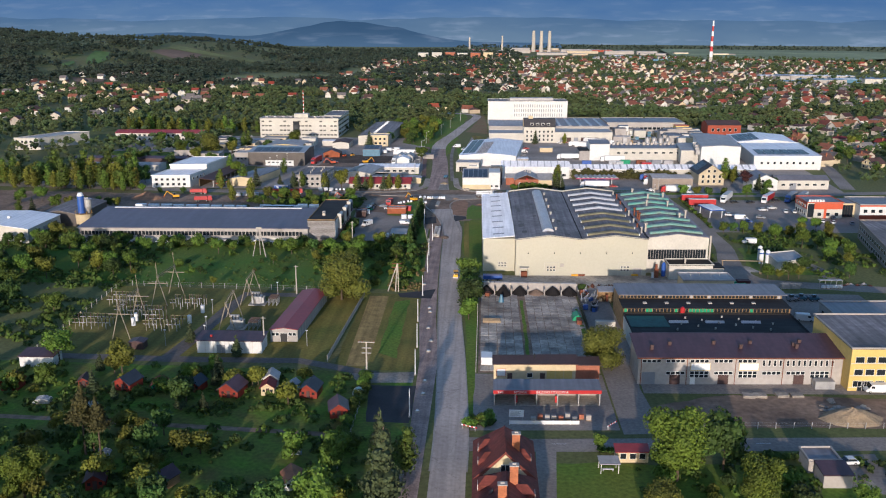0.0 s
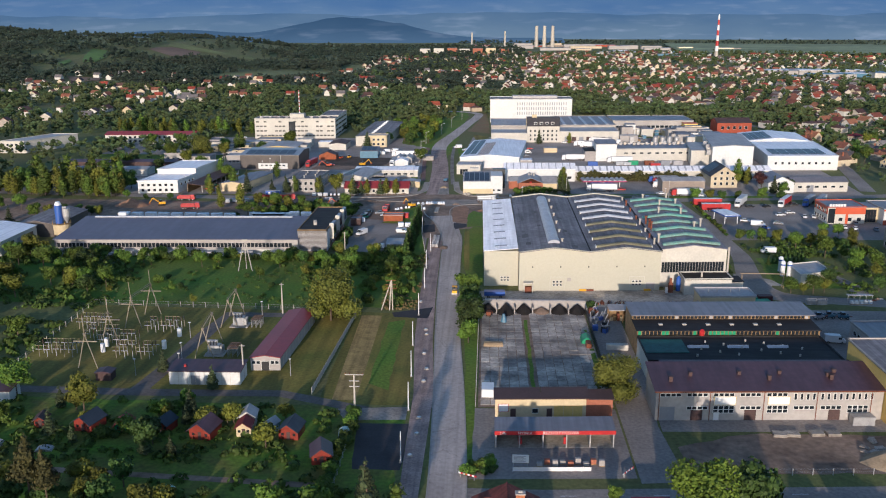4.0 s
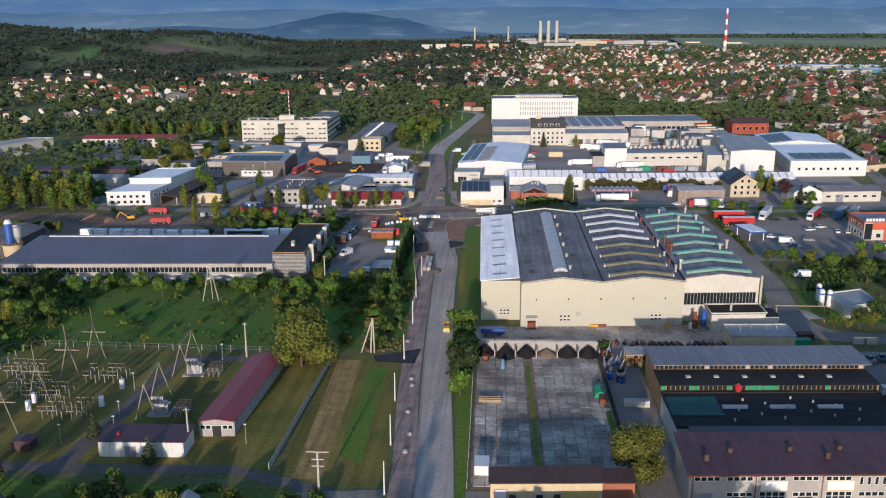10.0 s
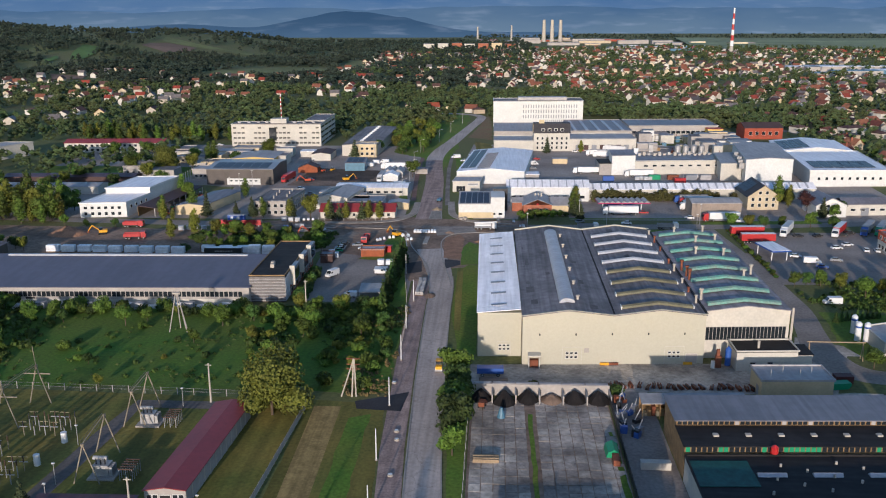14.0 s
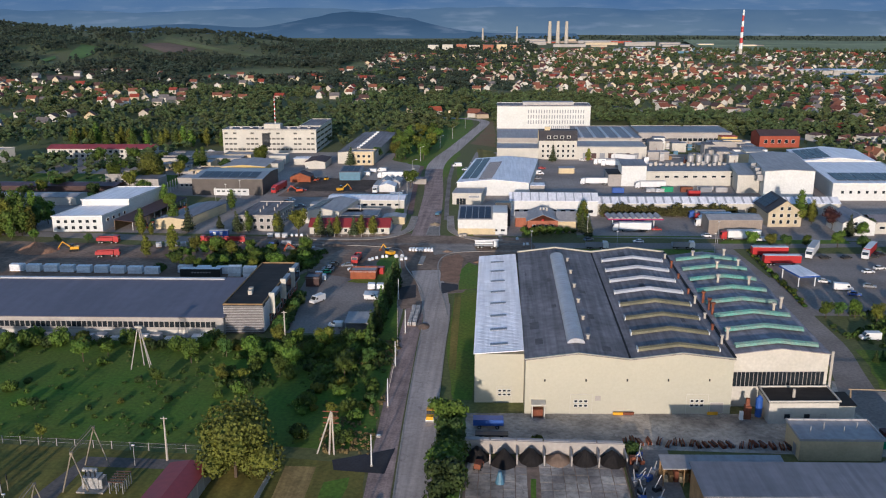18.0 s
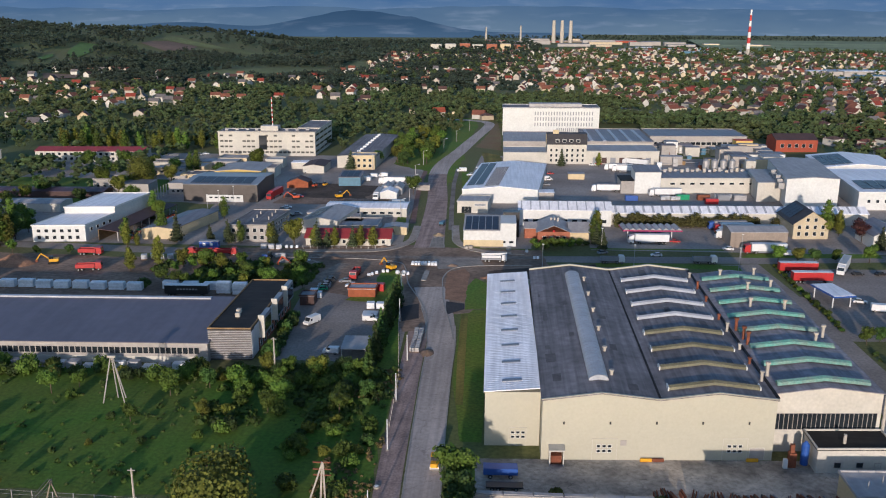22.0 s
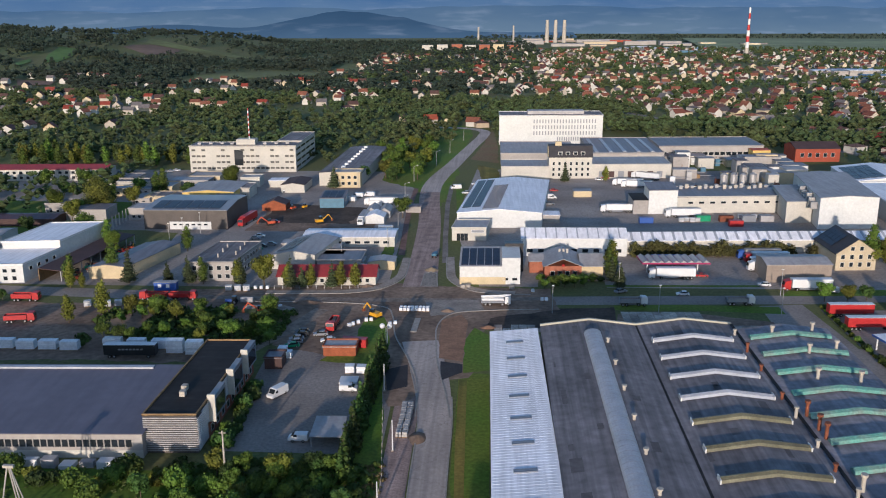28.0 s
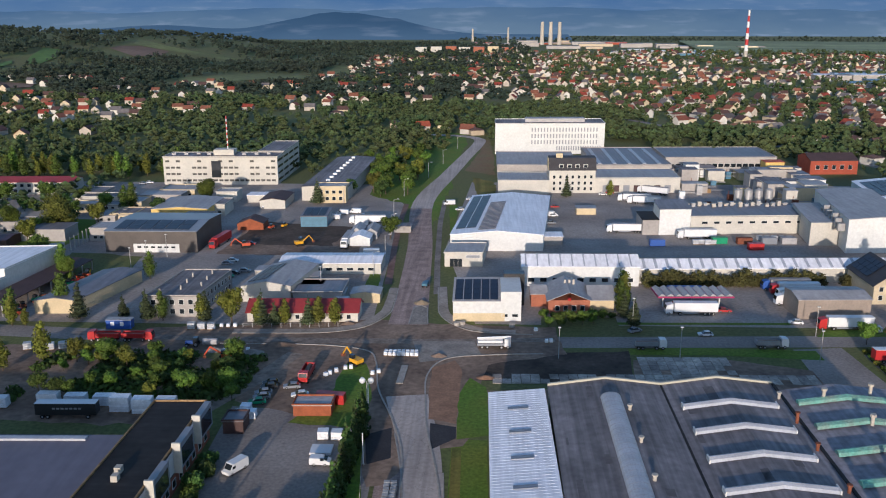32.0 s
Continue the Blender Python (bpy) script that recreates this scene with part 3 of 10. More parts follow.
strip("main_road", MAIN[77:], 0.07, ROADGREY, "pale asphalt road curving away between fields")
strip("gravel_path", [(-13, 150, 2.2), (-12.6, 179, 2.0), (-12.9, 221, 2.5), (-15.5, 258, 2.6), (-17, 300, 2.6), (-18.2, 345, 2.8), (-18.8, 385, 3.0), (-24, 410, 3)], 0.05, GRAVEL, "unfinished pavement of gravel beside the road", category="pavement")
for side, cut in ((1, (8, 46)), (-1, (8, 50))):
    strip("kerb", [(x + side * (w + 0.15), y, 0.16) for x, y, w in MAIN[cut[0]:cut[1]]], 0.06, KERB, "pale new concrete kerb along the road", 0.14, "kerb")
strip("cross_road", [(-420, 478, 4), (-250, 466, 4), (-93, 456, 4.6), (-40, 452, 5), (22, 458, 4.2), (103, 463, 4.4), (160, 470, 4), (230, 482, 4), (340, 505, 4)], 0.05, ASPHALT, "dusty asphalt cross road")
strip("street", [(-2, 173.4, 3.2), (14, 173.7, 3.0), (83, 178.3, 3.1), (180, 185, 3.1)], 0.05, ASPHALT, "asphalt side street with a dashed white line")
patch("junction_earth", [(-60, 415), (-44, 408), (-26, 404), (-24, 378), (-20, 378), (-14, 392), (-5, 395), (-1, 402), (0, 440), (22, 449), (21, 470), (-10, 471), (-34, 474), (-60, 468), (-100, 464), (-100, 446), (-64, 444)], 0.056, DIRT, "churned brown earth of the road works", rough=1.6)
patch("red_earth", [(-13.0, 407.5), (-6.4, 405.5), (-5.8, 437), (-8.0, 443), (-13.8, 438), (-13.6, 420)], 0.09, CLAY, "heap-levelled red earth beside the junction", rough=0.6, step=2)
patch("dirt_lot", [(-260, 398), (-75, 402), (-72, 440), (-100, 447), (-260, 452)], 0.03, DIRT, "bare dark earth of a cleared lot", rough=2.5)
patch("grass_verge", [(-3.5, 312), (1.2, 312), (0.8, 398), (-7, 398), (-7, 345)], 0.05, MEADOW, "mown green verge beside the hall", rough=0.3)
patch("meadow", [(-240, 286), (-19.5, 286), (-21.5, 345), (-240, 345)], 0.03, mat("lush_meadow", (0.068, 0.150, 0.013), 0.95, scale=0.05, vary=0.5, tint=(0.104, 0.144, 0.018), fine=1.1, bump=0.8), "lush green unmown meadow", rough=1.5)
patch("substation_ground", [(-122, 219), (-41, 219), (-39, 281), (-125, 284)], 0.04, DRYGRASS, "dry brownish mown grass of the substation", rough=0.5)
patch("dry_lawn", [(-38, 214), (-16, 214), (-19.5, 280), (-38, 281)], 0.04, DRYGRASS, "patchy dry lawn beside the road", rough=0.5)
patch("green_lawn", [(-27.5, 226), (-22, 222), (-22.6, 274), (-27, 272)], 0.06, MEADOW, "greener strip of lawn", rough=0.8)
patch("garden_ground", [(-190, 90), (-16, 90), (-16, 212), (-190, 216)], 0.03, GARDEN, "allotment gardens of grass and beds", rough=0.8)
patch("house_lawn", [(13, 96), (80, 96), (80, 168), (13, 166)], 0.03, MEADOW, "green lawn of gardens beside the street", rough=0.6)
strip("garden_path", [(-150, 183, 1.0), (-90, 180, 1.0), (-30, 176, 1.0)], 0.06, DIRT, "grey path between the allotments", category="path")
patch("gravel_apron", [(-30, 205), (-16, 206), (-16, 213), (-33, 211)], 0.09, CONCRETE, "pale gravel apron at the lawn's end", rough=0.4)
patch("dark_apron", [(-25, 183), (-15, 183), (-15, 204), (-27, 204)], 0.05, DARKASPHALT, "dark tarred strip beside the road", rough=0.4)
patch("field_entry", [(-26, 277), (-15.5, 276), (-14.5, 287), (-20, 284), (-27, 281)], 0.08, DARKASPHALT, "new black asphalt field entry", rough=0.2)
LANEGREY = mat("dark_lane_asphalt", (0.165, 0.140, 0.122), 0.9, scale=0.15, vary=0.35, fine=1.2)
strip("substation_lane", [(-84, 219, 2.4), (-82, 235, 2.2), (-79.5, 262, 2.4), (-78, 277, 2.2), (-50, 277, 2.0)], 0.07, LANEGREY, "grey service lane in the substation", category="path")
strip("substation_lane", [(-125, 219, 1.8), (-84, 218, 2.0), (-48, 219, 1.8), (-24, 210, 1.8)], 0.075, LANEGREY, "brown service track along the gardens", category="path")
patch("works_yard", [(33.5, 180), (43, 181), (41.5, 206), (43.5, 224), (43.5, 292), (33.5, 290)], 0.04, ASPHALT, "patched worn asphalt lane of a works yard")
patch("works_yard", [(0, 290), (100, 290), (112, 318), (92, 330), (85, 310), (0, 305)], 0.045, STAINED, "cracked concrete apron before the hall")
patch("wash_forecourt", [(-1, 180), (33, 182), (33, 214), (-1, 213)], 0.04, ASPHALT, "grey paved forecourt of the car wash")
patch("earth_lot", [(43.5, 184), (120, 188), (120, 203), (60, 203), (44, 196)], 0.05, DIRT, "muddy dug-up lot with puddles", rough=1.0)
patch("works_lot", [(42, 203), (130, 207), (130, 290), (90, 290), (44, 255)], 0.03, ASPHALT, "asphalt yard round the workshops")
patch("side_lawn", [(90, 292), (130, 292), (130, 318), (101, 316)], 0.06, GRASS, "lawn beside the works lane", rough=1)
strip("works_lane", smooth_line([(101, 420, 3), (101.5, 370, 3.2), (101, 352, 3.6), (97.5, 332, 4.2), (95.5, 316, 5), (100, 304, 5), (116, 300, 4), (170, 292, 4)]), 0.07, ASPHALT, "grey lane past the hall's side", category="road")
patch("lorry_park", [(104, 380), (180, 384), (190, 456), (104, 453)], 0.04, ASPHALT, "wide asphalt lorry park")
patch("pallet_yard", [(-57.5, 354), (-22, 354), (-23, 398), (-30, 410), (-60, 412)], 0.05, ASPHALT, "grey asphalt car park of the office")
YARDGREY = mat("pale_yard_asphalt", (0.40, 0.35, 0.305), 0.9, scale=0.04, vary=0.4, tint=(0.24, 0.205, 0.18), fine=1.0, crack=(0.12, 0.012, 0.28))
patch("industrial_yard", [(-3, 472), (200, 476), (215, 700), (-8, 700), (-16, 560)], 0.02, YARDGREY, "grey yards between industrial halls")
patch("industrial_yard", [(-260, 466), (-34, 468), (-40, 640), (-60, 690), (-260, 690)], 0.02, YARDGREY, "dusty yards of small firms")
patch("green_plot", [(-260, 520), (-168, 530), (-172, 600), (-260, 600)], 0.04, MEADOW, "green plot between yards", rough=2)
patch("dirt_yard", [(-104, 545), (-50, 545), (-50, 590), (-104, 590)], 0.04, DIRT, "brown earth storage yard", rough=2)
patch("hall_apron", [(-6, 398), (1, 400), (1, 426), (-4, 432), (-6.5, 420)], 0.06, MEADOW, "patchy grass and earth behind the hall", rough=0.9)
patch("roadside_earth", [(-2, 430), (38, 430), (40, 452), (-2, 448)], 0.033, DARKDIRT, "dark trodden earth beside the cross road", rough=0.8)
patch("road_verge", [(40, 449.5), (62, 450.5), (92, 448.5), (92, 455), (62, 456), (40, 454)], 0.062, MEADOW, "green verge between slabs and road", rough=0.5)
patch("lane_mouth", [(80, 404), (104, 404), (100, 458), (86, 456), (85, 436)], 0.03, ASPHALT, "grey asphalt lane mouth")
patch("slab_apron", [(0, 424), (38, 428), (40, 446), (62, 449), (86, 441), (86, 406), (2, 400)], 0.036, DIRT, "old concrete slabs behind the hall", rough=0.5)
patch("hill_field", [(-25, 560), (-38, 640), (-60, 660), (-62, 760), (-30, 760), (-18, 700)], 0.03, MEADOW, "green slope beside the road", rough=3)
patch("far_field", [(480, 2230), (880, 2180), (1250, 2500), (1250, 3000), (600, 3080)], 7.5, mat("pale_far_field", (0.29, 0.33, 0.17), 0.95, scale=0.004, vary=0.4, fine=0.03, streak=(0.002, 0.03, 0.2)), "pale green fields on the plain")


# kerbs, slab and pavements of the road works
JUNC_W = smooth_line([(-16.2, 372, 0.2), (-17.6, 392, 0.2), (-21.5, 408, 0.2), (-26.5, 424, 0.2), (-29.0, 440, 0.2), (-33, 449, 0.2), (-48, 452.5, 0.2), (-75, 452, 0.2)])
JUNC_E = smooth_line([(-8.2, 372, 0.2), (-9.9, 385, 0.2), (-12.8, 402, 0.2), (-14.2, 417, 0.2), (-14.8, 433, 0.2), (-10.5, 444, 0.2), (2, 447.5, 0.2), (16, 449, 0.2)])
for line_ in (JUNC_W, JUNC_E):
    strip("kerb", line_, 0.06, KERB, "new pale kerb curving round the junction", 0.16, "kerb")
strip("kerb", smooth_line([(-29.6, 505, 0.2), (-29.3, 491, 0.2), (-30.0, 479, 0.2), (-36, 467.5, 0.2), (-46, 462.5, 0.2), (-58, 461.2, 0.2), (-74, 460.4, 0.2)]), 0.05, KERB, "new pale kerb curving into the northern road", 0.16, "kerb")
strip("kerb", smooth_line([(-16.0, 507, 0.2), (-15.2, 492, 0.2), (-14, 480, 0.2), (-9.2, 470.5, 0.2), (-1.5, 465, 0.2), (14, 463.6, 0.2)]), 0.05, KERB, "new pale kerb curving into the northern road", 0.16, "kerb")
DUSTPAVE = mat("dusty_new_pavement", (0.42, 0.355, 0.295), 0.9, scale=0.25, vary=0.35, fine=1.5)
strip("pavement", smooth_line([(-31.2, 506, 1.3), (-31.0, 491, 1.4), (-31.8, 480, 1.5), (-37.4, 469.2, 1.6), (-46.6, 464.4, 1.5), (-58, 463.0, 1.4), (-74, 462.2, 1.4)]), 0.12, DUSTPAVE, "dusty pale new pavement curving round the junction", 0.03, "pavement")
strip("pavement", smooth_line([(-14.4, 508, 1.3), (-13.6, 493, 1.4), (-12.4, 481, 1.5), (-8.0, 472.2, 1.5), (-1.0, 467.0, 1.4), (9, 465.6, 1.3)]), 0.12, DUSTPAVE, "dusty pale new pavement curving round the junction", 0.03, "pavement")
for pts_ in ([(-23.0, 470.5, 0.2), (-22.7, 486, 0.2)], [(-17.2, 470.5, 0.2), (-18.4, 486, 0.2)], [(-22.7, 486, 0.2), (-20.6, 488, 0.2), (-18.4, 486, 0.2)]):
    strip("kerb", pts_, 0.08, KERB, "pale kerb of a new traffic island", 0.16, "kerb")
patch("traffic_island", [(-22.7, 470.7), (-17.5, 470.7), (-18.6, 485.8), (-20.6, 487.6), (-22.5, 485.8)], 0.16, CONCRETE, "rough concrete bed of a new traffic island", rough=0.1)
strip("pavement", [(-33.6, 510, 1.3), (-34.2, 522, 1.2), (-36.4, 558, 1.2), (-38.4, 600, 1.2), (-39, 640, 1.2)], 0.10, mat("red_paving", (0.26, 0.15, 0.12), 0.9, scale=0.3, vary=0.4, fine=2), "strip of red and grey paving beside the road", category="pavement")
strip("pavement", [(-16.2, 500, 1.1), (-18.2, 540, 1.1), (-20.4, 600, 1.1), (-20.6, 650, 1.1)], 0.10, CONCRETE, "pale new pavement beside the road", category="pavement")
strip("asphalt_patch", [(-19, 449, 8), (-2, 452.5, 5)], 0.085, mat("dusty_concrete", (0.36, 0.31, 0.26), 0.95, scale=0.2, vary=0.4, fine=1.5), "dusty pale patch in the middle of the junction", category="road")
patch("grass_verge", [(-41, 490), (-36, 490), (-38, 540), (-42, 545)], 0.07, MEADOW, "mown verge beside the northern road", rough=0.5)
patch("grass_verge", [(-14.2, 560), (-12.6, 560), (-14.0, 640), (-18, 640)], 0.07, MEADOW, "mown verge along the striped hall", rough=0.3)
patch("hedge_verge", [(-30, 340), (-20.4, 340), (-22.5, 362), (-25.2, 384), (-26.4, 400), (-29, 404)], 0.09, MEADOW, "grass strip under the conifer hedge", rough=0.4)
patch("verge_corner", [(-45, 404), (-30, 402), (-27, 418), (-31, 440), (-37, 440), (-38, 420)], 0.08, MEADOW, "green corner with weeds beside the junction", rough=1.0)
patch("yard_earth", [(-104, 560), (-62, 560), (-58, 592), (-100, 600)], 0.05, DARKDIRT, "dark earth of a machine yard", rough=2)
patch("yard_grass", [(-165, 505), (-128, 512), (-132, 540), (-160, 545)], 0.05, GRASS, "rough grass beside the storehouse", rough=2)
patch("yard_grass", [(-215, 560), (-165, 566), (-170, 596), (-215, 600)], 0.05, MEADOW, "rough grass plot with trees", rough=2)
patch("yard_grass", [(17, 466), (40, 467), (40, 480), (17, 479)], 0.05, GRASS, "lawn before a brick building", rough=0.6)
patch("yard_grass", [(40, 473.5), (92, 476), (92, 478), (40, 475.5)], 0.06, MEADOW, "narrow verge before the petrol station", rough=0.3)
patch("yard_grass", [(96, 466), (150, 470), (150, 476), (100, 472)], 0.06, MEADOW, "mown verge before the lorry yard", rough=0.5)
patch("earth_plot", [(-3, 640), (5, 640), (5, 700), (-8, 715)], 0.06, DRYGRASS, "dry grass plot beside the road", rough=1.5)
patch("road_slope", [(-58, 690), (-26, 700), (-19, 760), (-14, 850), (-18, 905), (-60, 900)], 0.04, MEADOW, "light green slope beside the curving road", rough=3)
patch("road_slope", [(-13, 735), (4.5, 722), (4.5, 798), (2, 868), (-1, 868), (-5, 805)], 0.045, mat("dry_earth_grass", (0.20, 0.16, 0.075), 0.95, scale=0.08, vary=0.5, tint=(0.22, 0.13, 0.07), fine=0.8, bump=0.6), "dry grass and bare earth between road and works", rough=1.5)
patch("road_slope", [(-6, 830), (10, 835), (0, 900), (-4, 930)], 0.04, DRYGRASS, "dry grass beside the curving road", rough=1.5)
patch("lane_lawn", [(106, 312), (124, 314), (127, 350), (106, 352), (105.4, 340), (102.6, 326)], 0.075, MEADOW, "green lawn round the gas tanks", rough=0.6)
strip("verge_track", [(-4.6, 330, 0.9), (-5.4, 360, 1.1), (-5.9, 394, 1.0)], 0.075, DRYGRASS, "dry trodden strip along the mown verge", category="ground")
strip("tan_track", [(-32, 216, 2.9), (-32.4, 240, 3.1), (-33, 278, 3.2)], 0.055, mat("tan_trodden_grass", (0.36, 0.25, 0.09), 0.95, scale=0.3, vary=0.4, fine=1.5, streak=(0.8, 0.03, 0.2)), "trodden tan track in the lawn", category="ground")
patch("dark_apron", [(-26.6, 399), (-20.8, 403), (-19.6, 389), (-24.2, 386)], 0.085, DARKASPHALT, "new dark tarred entry beside the road", rough=0.2)
patch("dark_apron", [(-12.3, 405.5), (-6.4, 404.0), (-6.2, 398.5), (-11.4, 393)], 0.085, DARKASPHALT, "new dark tarred patch beside the kerb", rough=0.2)
strip("dust_track", [(-66, 410, 2.2), (-58, 428, 2.4), (-52, 446, 2.4)], 0.075, mat("pale_dust", (0.33, 0.26, 0.20), 0.95, scale=0.3, vary=0.45, fine=1.0), "pale dusty track over the earth", category="path")
strip("dust_track", [(-120, 458, 1.6), (-80, 455.5, 1.8), (-40, 456, 2.0), (-10, 457, 1.8), (20, 460, 1.5)], 0.075, mat("pale_dust_ruts", (0.30, 0.24, 0.19), 0.95, scale=0.35, vary=0.5, fine=1.0), "pale wheel track along the cross road", category="path")


# ---- the big hall ----
PATCHFELT = mat("newer_grey_felt", (0.135, 0.122, 0.122), 0.8, scale=0.2, vary=0.3, fine=1.0)

def hall():
    h = House("factory_hall", "large cream-clad factory hall with black felt roof and rows of skylights", "factory", (13.5, 305.4), (61.3, 308.9), 92.0, v=(0.002, 1.0))
    w = h.w
    g = w / 2
    m = h.mesh()
    m.extrude_b([(0, 0), (w, 0), (w, 13.4), (w - g / 2, 14.9), (g, 13.4), (g / 2, 14.9), (0, 13.4)], 0, 92)
    m.make("wall", CREAM, h.top, "smooth cream cladding")
    m = h.mesh()
    e = 0.3
    m.extrude_b([(-e, 13.4), (g / 2, 14.93), (g, 13.45), (w - g / 2, 14.93), (w + e, 13.4), (w + e, 13.7), (w - g / 2, 15.2), (g, 13.7), (g / 2, 15.2), (-e, 13.7)], -0.25, 92.2)
    m.make("roof", FELT, h.top, "black bitumen felt roof with pale seams")
    # rounded ridge light over the first bay
    prof = [(g / 2 + 2.1 * math.cos(math.pi * i / 10), 15.0 + 1.25 * math.sin(math.pi * i / 10)) for i in range(11)]
    h.mesh().extrude_b(prof, 6.5, 83).make("skylight", PALEGLASS, h.top, "long barrel-shaped white skylight", smooth=False)
    ribs = h.mesh()
    pr = [(g / 2 + 2.12 * math.cos(math.pi * i / 10), 15.0 + 1.27 * math.sin(math.pi * i / 10)) for i in range(11)]
    for k in range(40):
        ribs.extrude_b(pr, 6.6 + k * 1.95, 6.72 + k * 1.95)
    ribs.make("skylight_rib", PALEROOF, h.top)

    def saddle(a0, a1, b, matl, lab, base, rise):
        c = (a0 + a1) / 2
        q = h.mesh()
        z = lambda a: base + rise * (1 - abs(a - c) / ((a1 - a0) / 2))  # noqa: E731
        for s0, s1 in ((a0, c), (c, a1)):
            n = [(b - 1.0, 0), (b - 0.75, 0.5), (b, 0.8), (b + 0.75, 0.5), (b + 1.0, 0)]
            k = [(s0, y, z(s0) + d) for y, d in n] + [(s1, y, z(s1) + d) for y, d in n]
            q.solid(k, [(i, i + 5, i + 6, i + 1) for i in range(4)] + [(0, 1, 2, 3, 4), (9, 8, 7, 6, 5)], 0)
        for s in (a0, a1):
            q.box(s - 0.12, b - 1.1, z(s) - 0.2, s + 0.12, b + 1.1, z(s) + 0.75, 1)
        q.make("skylight", [matl, FRAME], h.top, lab)

    for k in range(8):
        saddle(g + 2.2, w - 2.6, 4.6 + k * 10.75, OLIVEGLASS if k < 4 else PALEGLASS, "saddle skylight of yellowed sheet" if k < 4 else "saddle skylight of white sheet", 14.05, 1.25)
    for k in range(8):
        h.mesh().tube(g / 2 + 3.1, 10 + k * 13.5, 14.6, 15.7, 0.35).tube(g / 2 + 3.1, 10 + k * 13.5, 15.7, 16.0, 0.55).make("roof_vent", PALEPOLE, h.top) if k < 6 else None
    for a in (w - 0.9,):
        for k, b in enumerate((9, 18.5, 27, 39, 47.5, 62, 73, 84)):
            hh = 1.2 if k % 3 else 2.0
            v = h.mesh().tube(a, b, 13.6, 13.9 + hh, 0.33).tube(a, b, 13.9 + hh, 14.2 + hh, 0.5)
            v.make("roof_vent", RUST if k in (1, 4, 5, 6) else PALEPOLE, h.top, "rusty ventilation pipe" if k in (1, 4, 5, 6) else "")
    # pale trim at the back edge, dark gutters in the valleys
    for s0, s1, z0, z1 in ((-e, g / 2, 13.72, 15.22), (g / 2, g, 15.22, 13.72), (g, w - g / 2, 13.72, 15.22), (w - g / 2, w + e, 15.22, 13.72)):
        h.mesh().extrude_b([(s0, z0), (s1, z1), (s1, z1 + 0.45), (s0, z0 + 0.45)], 91.7, 92.3).make("edge_trim", CREAM, h.top, "pale metal edge trim")
        h.mesh().extrude_b([(s0, z0), (s1, z1), (s1, z1 + 0.12), (s0, z0 + 0.12)], -0.3, 0.2).make("edge_trim", CREAM, h.top, "pale metal edge trim")
    h.thing("valley_gutter", BLACKFELT, g - 0.25, 0.3, 13.7, g + 0.25, 91.5, 13.78, "dark valley gutter")
    h.thing("valley_gutter", BLACKFELT, w - 0.15, 0.3, 13.72, w + 0.5, 91.5, 13.95, "dark valley gutter")
    rr = random.Random(8)
    for k in range(26):
        a0, b0 = rr.choice((1.5, 8.0, 17.0, 27.0, 33.0, 41.0)) + rr.uniform(-1, 1), rr.uniform(3, 84)
        a1, b1 = a0 + rr.uniform(0.9, 2.4), b0 + rr.uniform(2, 7)
        zz = lambda a: 13.72 + 1.5 * (1 - abs((a % g) - g / 2) / (g / 2))  # noqa: E731
        c_ = (a0 // g == a1 // g) and ((a0 % g < g / 2) == (a1 % g < g / 2)) and abs(a0 - g / 2) > 3.5 and abs(a1 - g / 2) > 2.6
        if c_:
            h.mesh().extrude_b([(a0, zz(a0)), (a1, zz(a1)), (a1, zz(a1) + 0.012), (a0, zz(a0) + 0.012)], b0, b1).make("felt_patch", PATCHFELT, h.top)
    # doors and gates in the front
    steel = (GREYWALL, CREAM)
    for a in (10.6, 37.6):
        gate = h.opening("front", a, 0.0, 5.0, 4.9, (OFFWHITE, CREAM), 1, "gate", label="closed cream folding gate with small panes")
        for r in range(2):
            for k in range(3):
                pane = h.opening("front", 0.9 + k * 1.15, 1.9 + r * 1.1, 0.7, 0.55, (FRAME, GLASS), 1)
                pane.parent = gate
                pane.location.y -= 0.06
    h.opening("front", 43.2, 0.2, 3.0, 2.6, (OFFWHITE, GREYWALL), 1, "panel", label="grey wall panel")
    h.opening("front", 16.4, 3.5, 1.1, 1.0, (GREYWALL, GREYWALL), 1, "vent_grille")
    d = h.mesh()
    d.box(1.6, -2.6, 0, 1.85, 0, 3.4).box(4.4, -2.6, 0, 4.65, 0, 3.4).box(1.5, -2.8, 3.4, 4.75, 0, 3.7)
    d.make("porch", OFFWHITE, h.top, "small white loading porch")
    h.thing("loading_goods", RUST, 2.0, -1.8, 0, 4.2, -0.4, 2.0)
    for a, matl in ((20.5, YELLOWP), (23.0, RUST), (42.5, YELLOWP)):
        h.thing("safety_barrier", matl, a, -0.9, 0.1, a + 2.4, -0.5, 0.75)
    for k in range(5):
        h.mesh().tube(4.5 + k * 9.5, -0.25, 8.3, 8.8, 0.18).make("wall_lamp", BLACKP, h.top)
    # left bay with white sheet roof
    lo = House("side_bay", "lower side bay with white sheet roof joined to a cream hall", "factory", (1.7, 310.9), (13.4, 311.6), 84.5, v=(-0.008, 1.0))
    lo.walls(12.4, CREAM, gable=None)
    m = lo.mesh()
    W = lo.w
    m.extrude_b([(-0.3, 12.42), (W, 13.3), (W, 13.5), (-0.3, 12.62)], -0.2, 84.7, 0)
    for k in range(1, 105):
        m.box(-0.3, k * 0.81, 12.6, 0.0, k * 0.81 + 0.05, 12.66, 0)
    m.make("roof", WHITEROOF, lo.top, "white ribbed sheet roof")
    rib = lo.mesh()
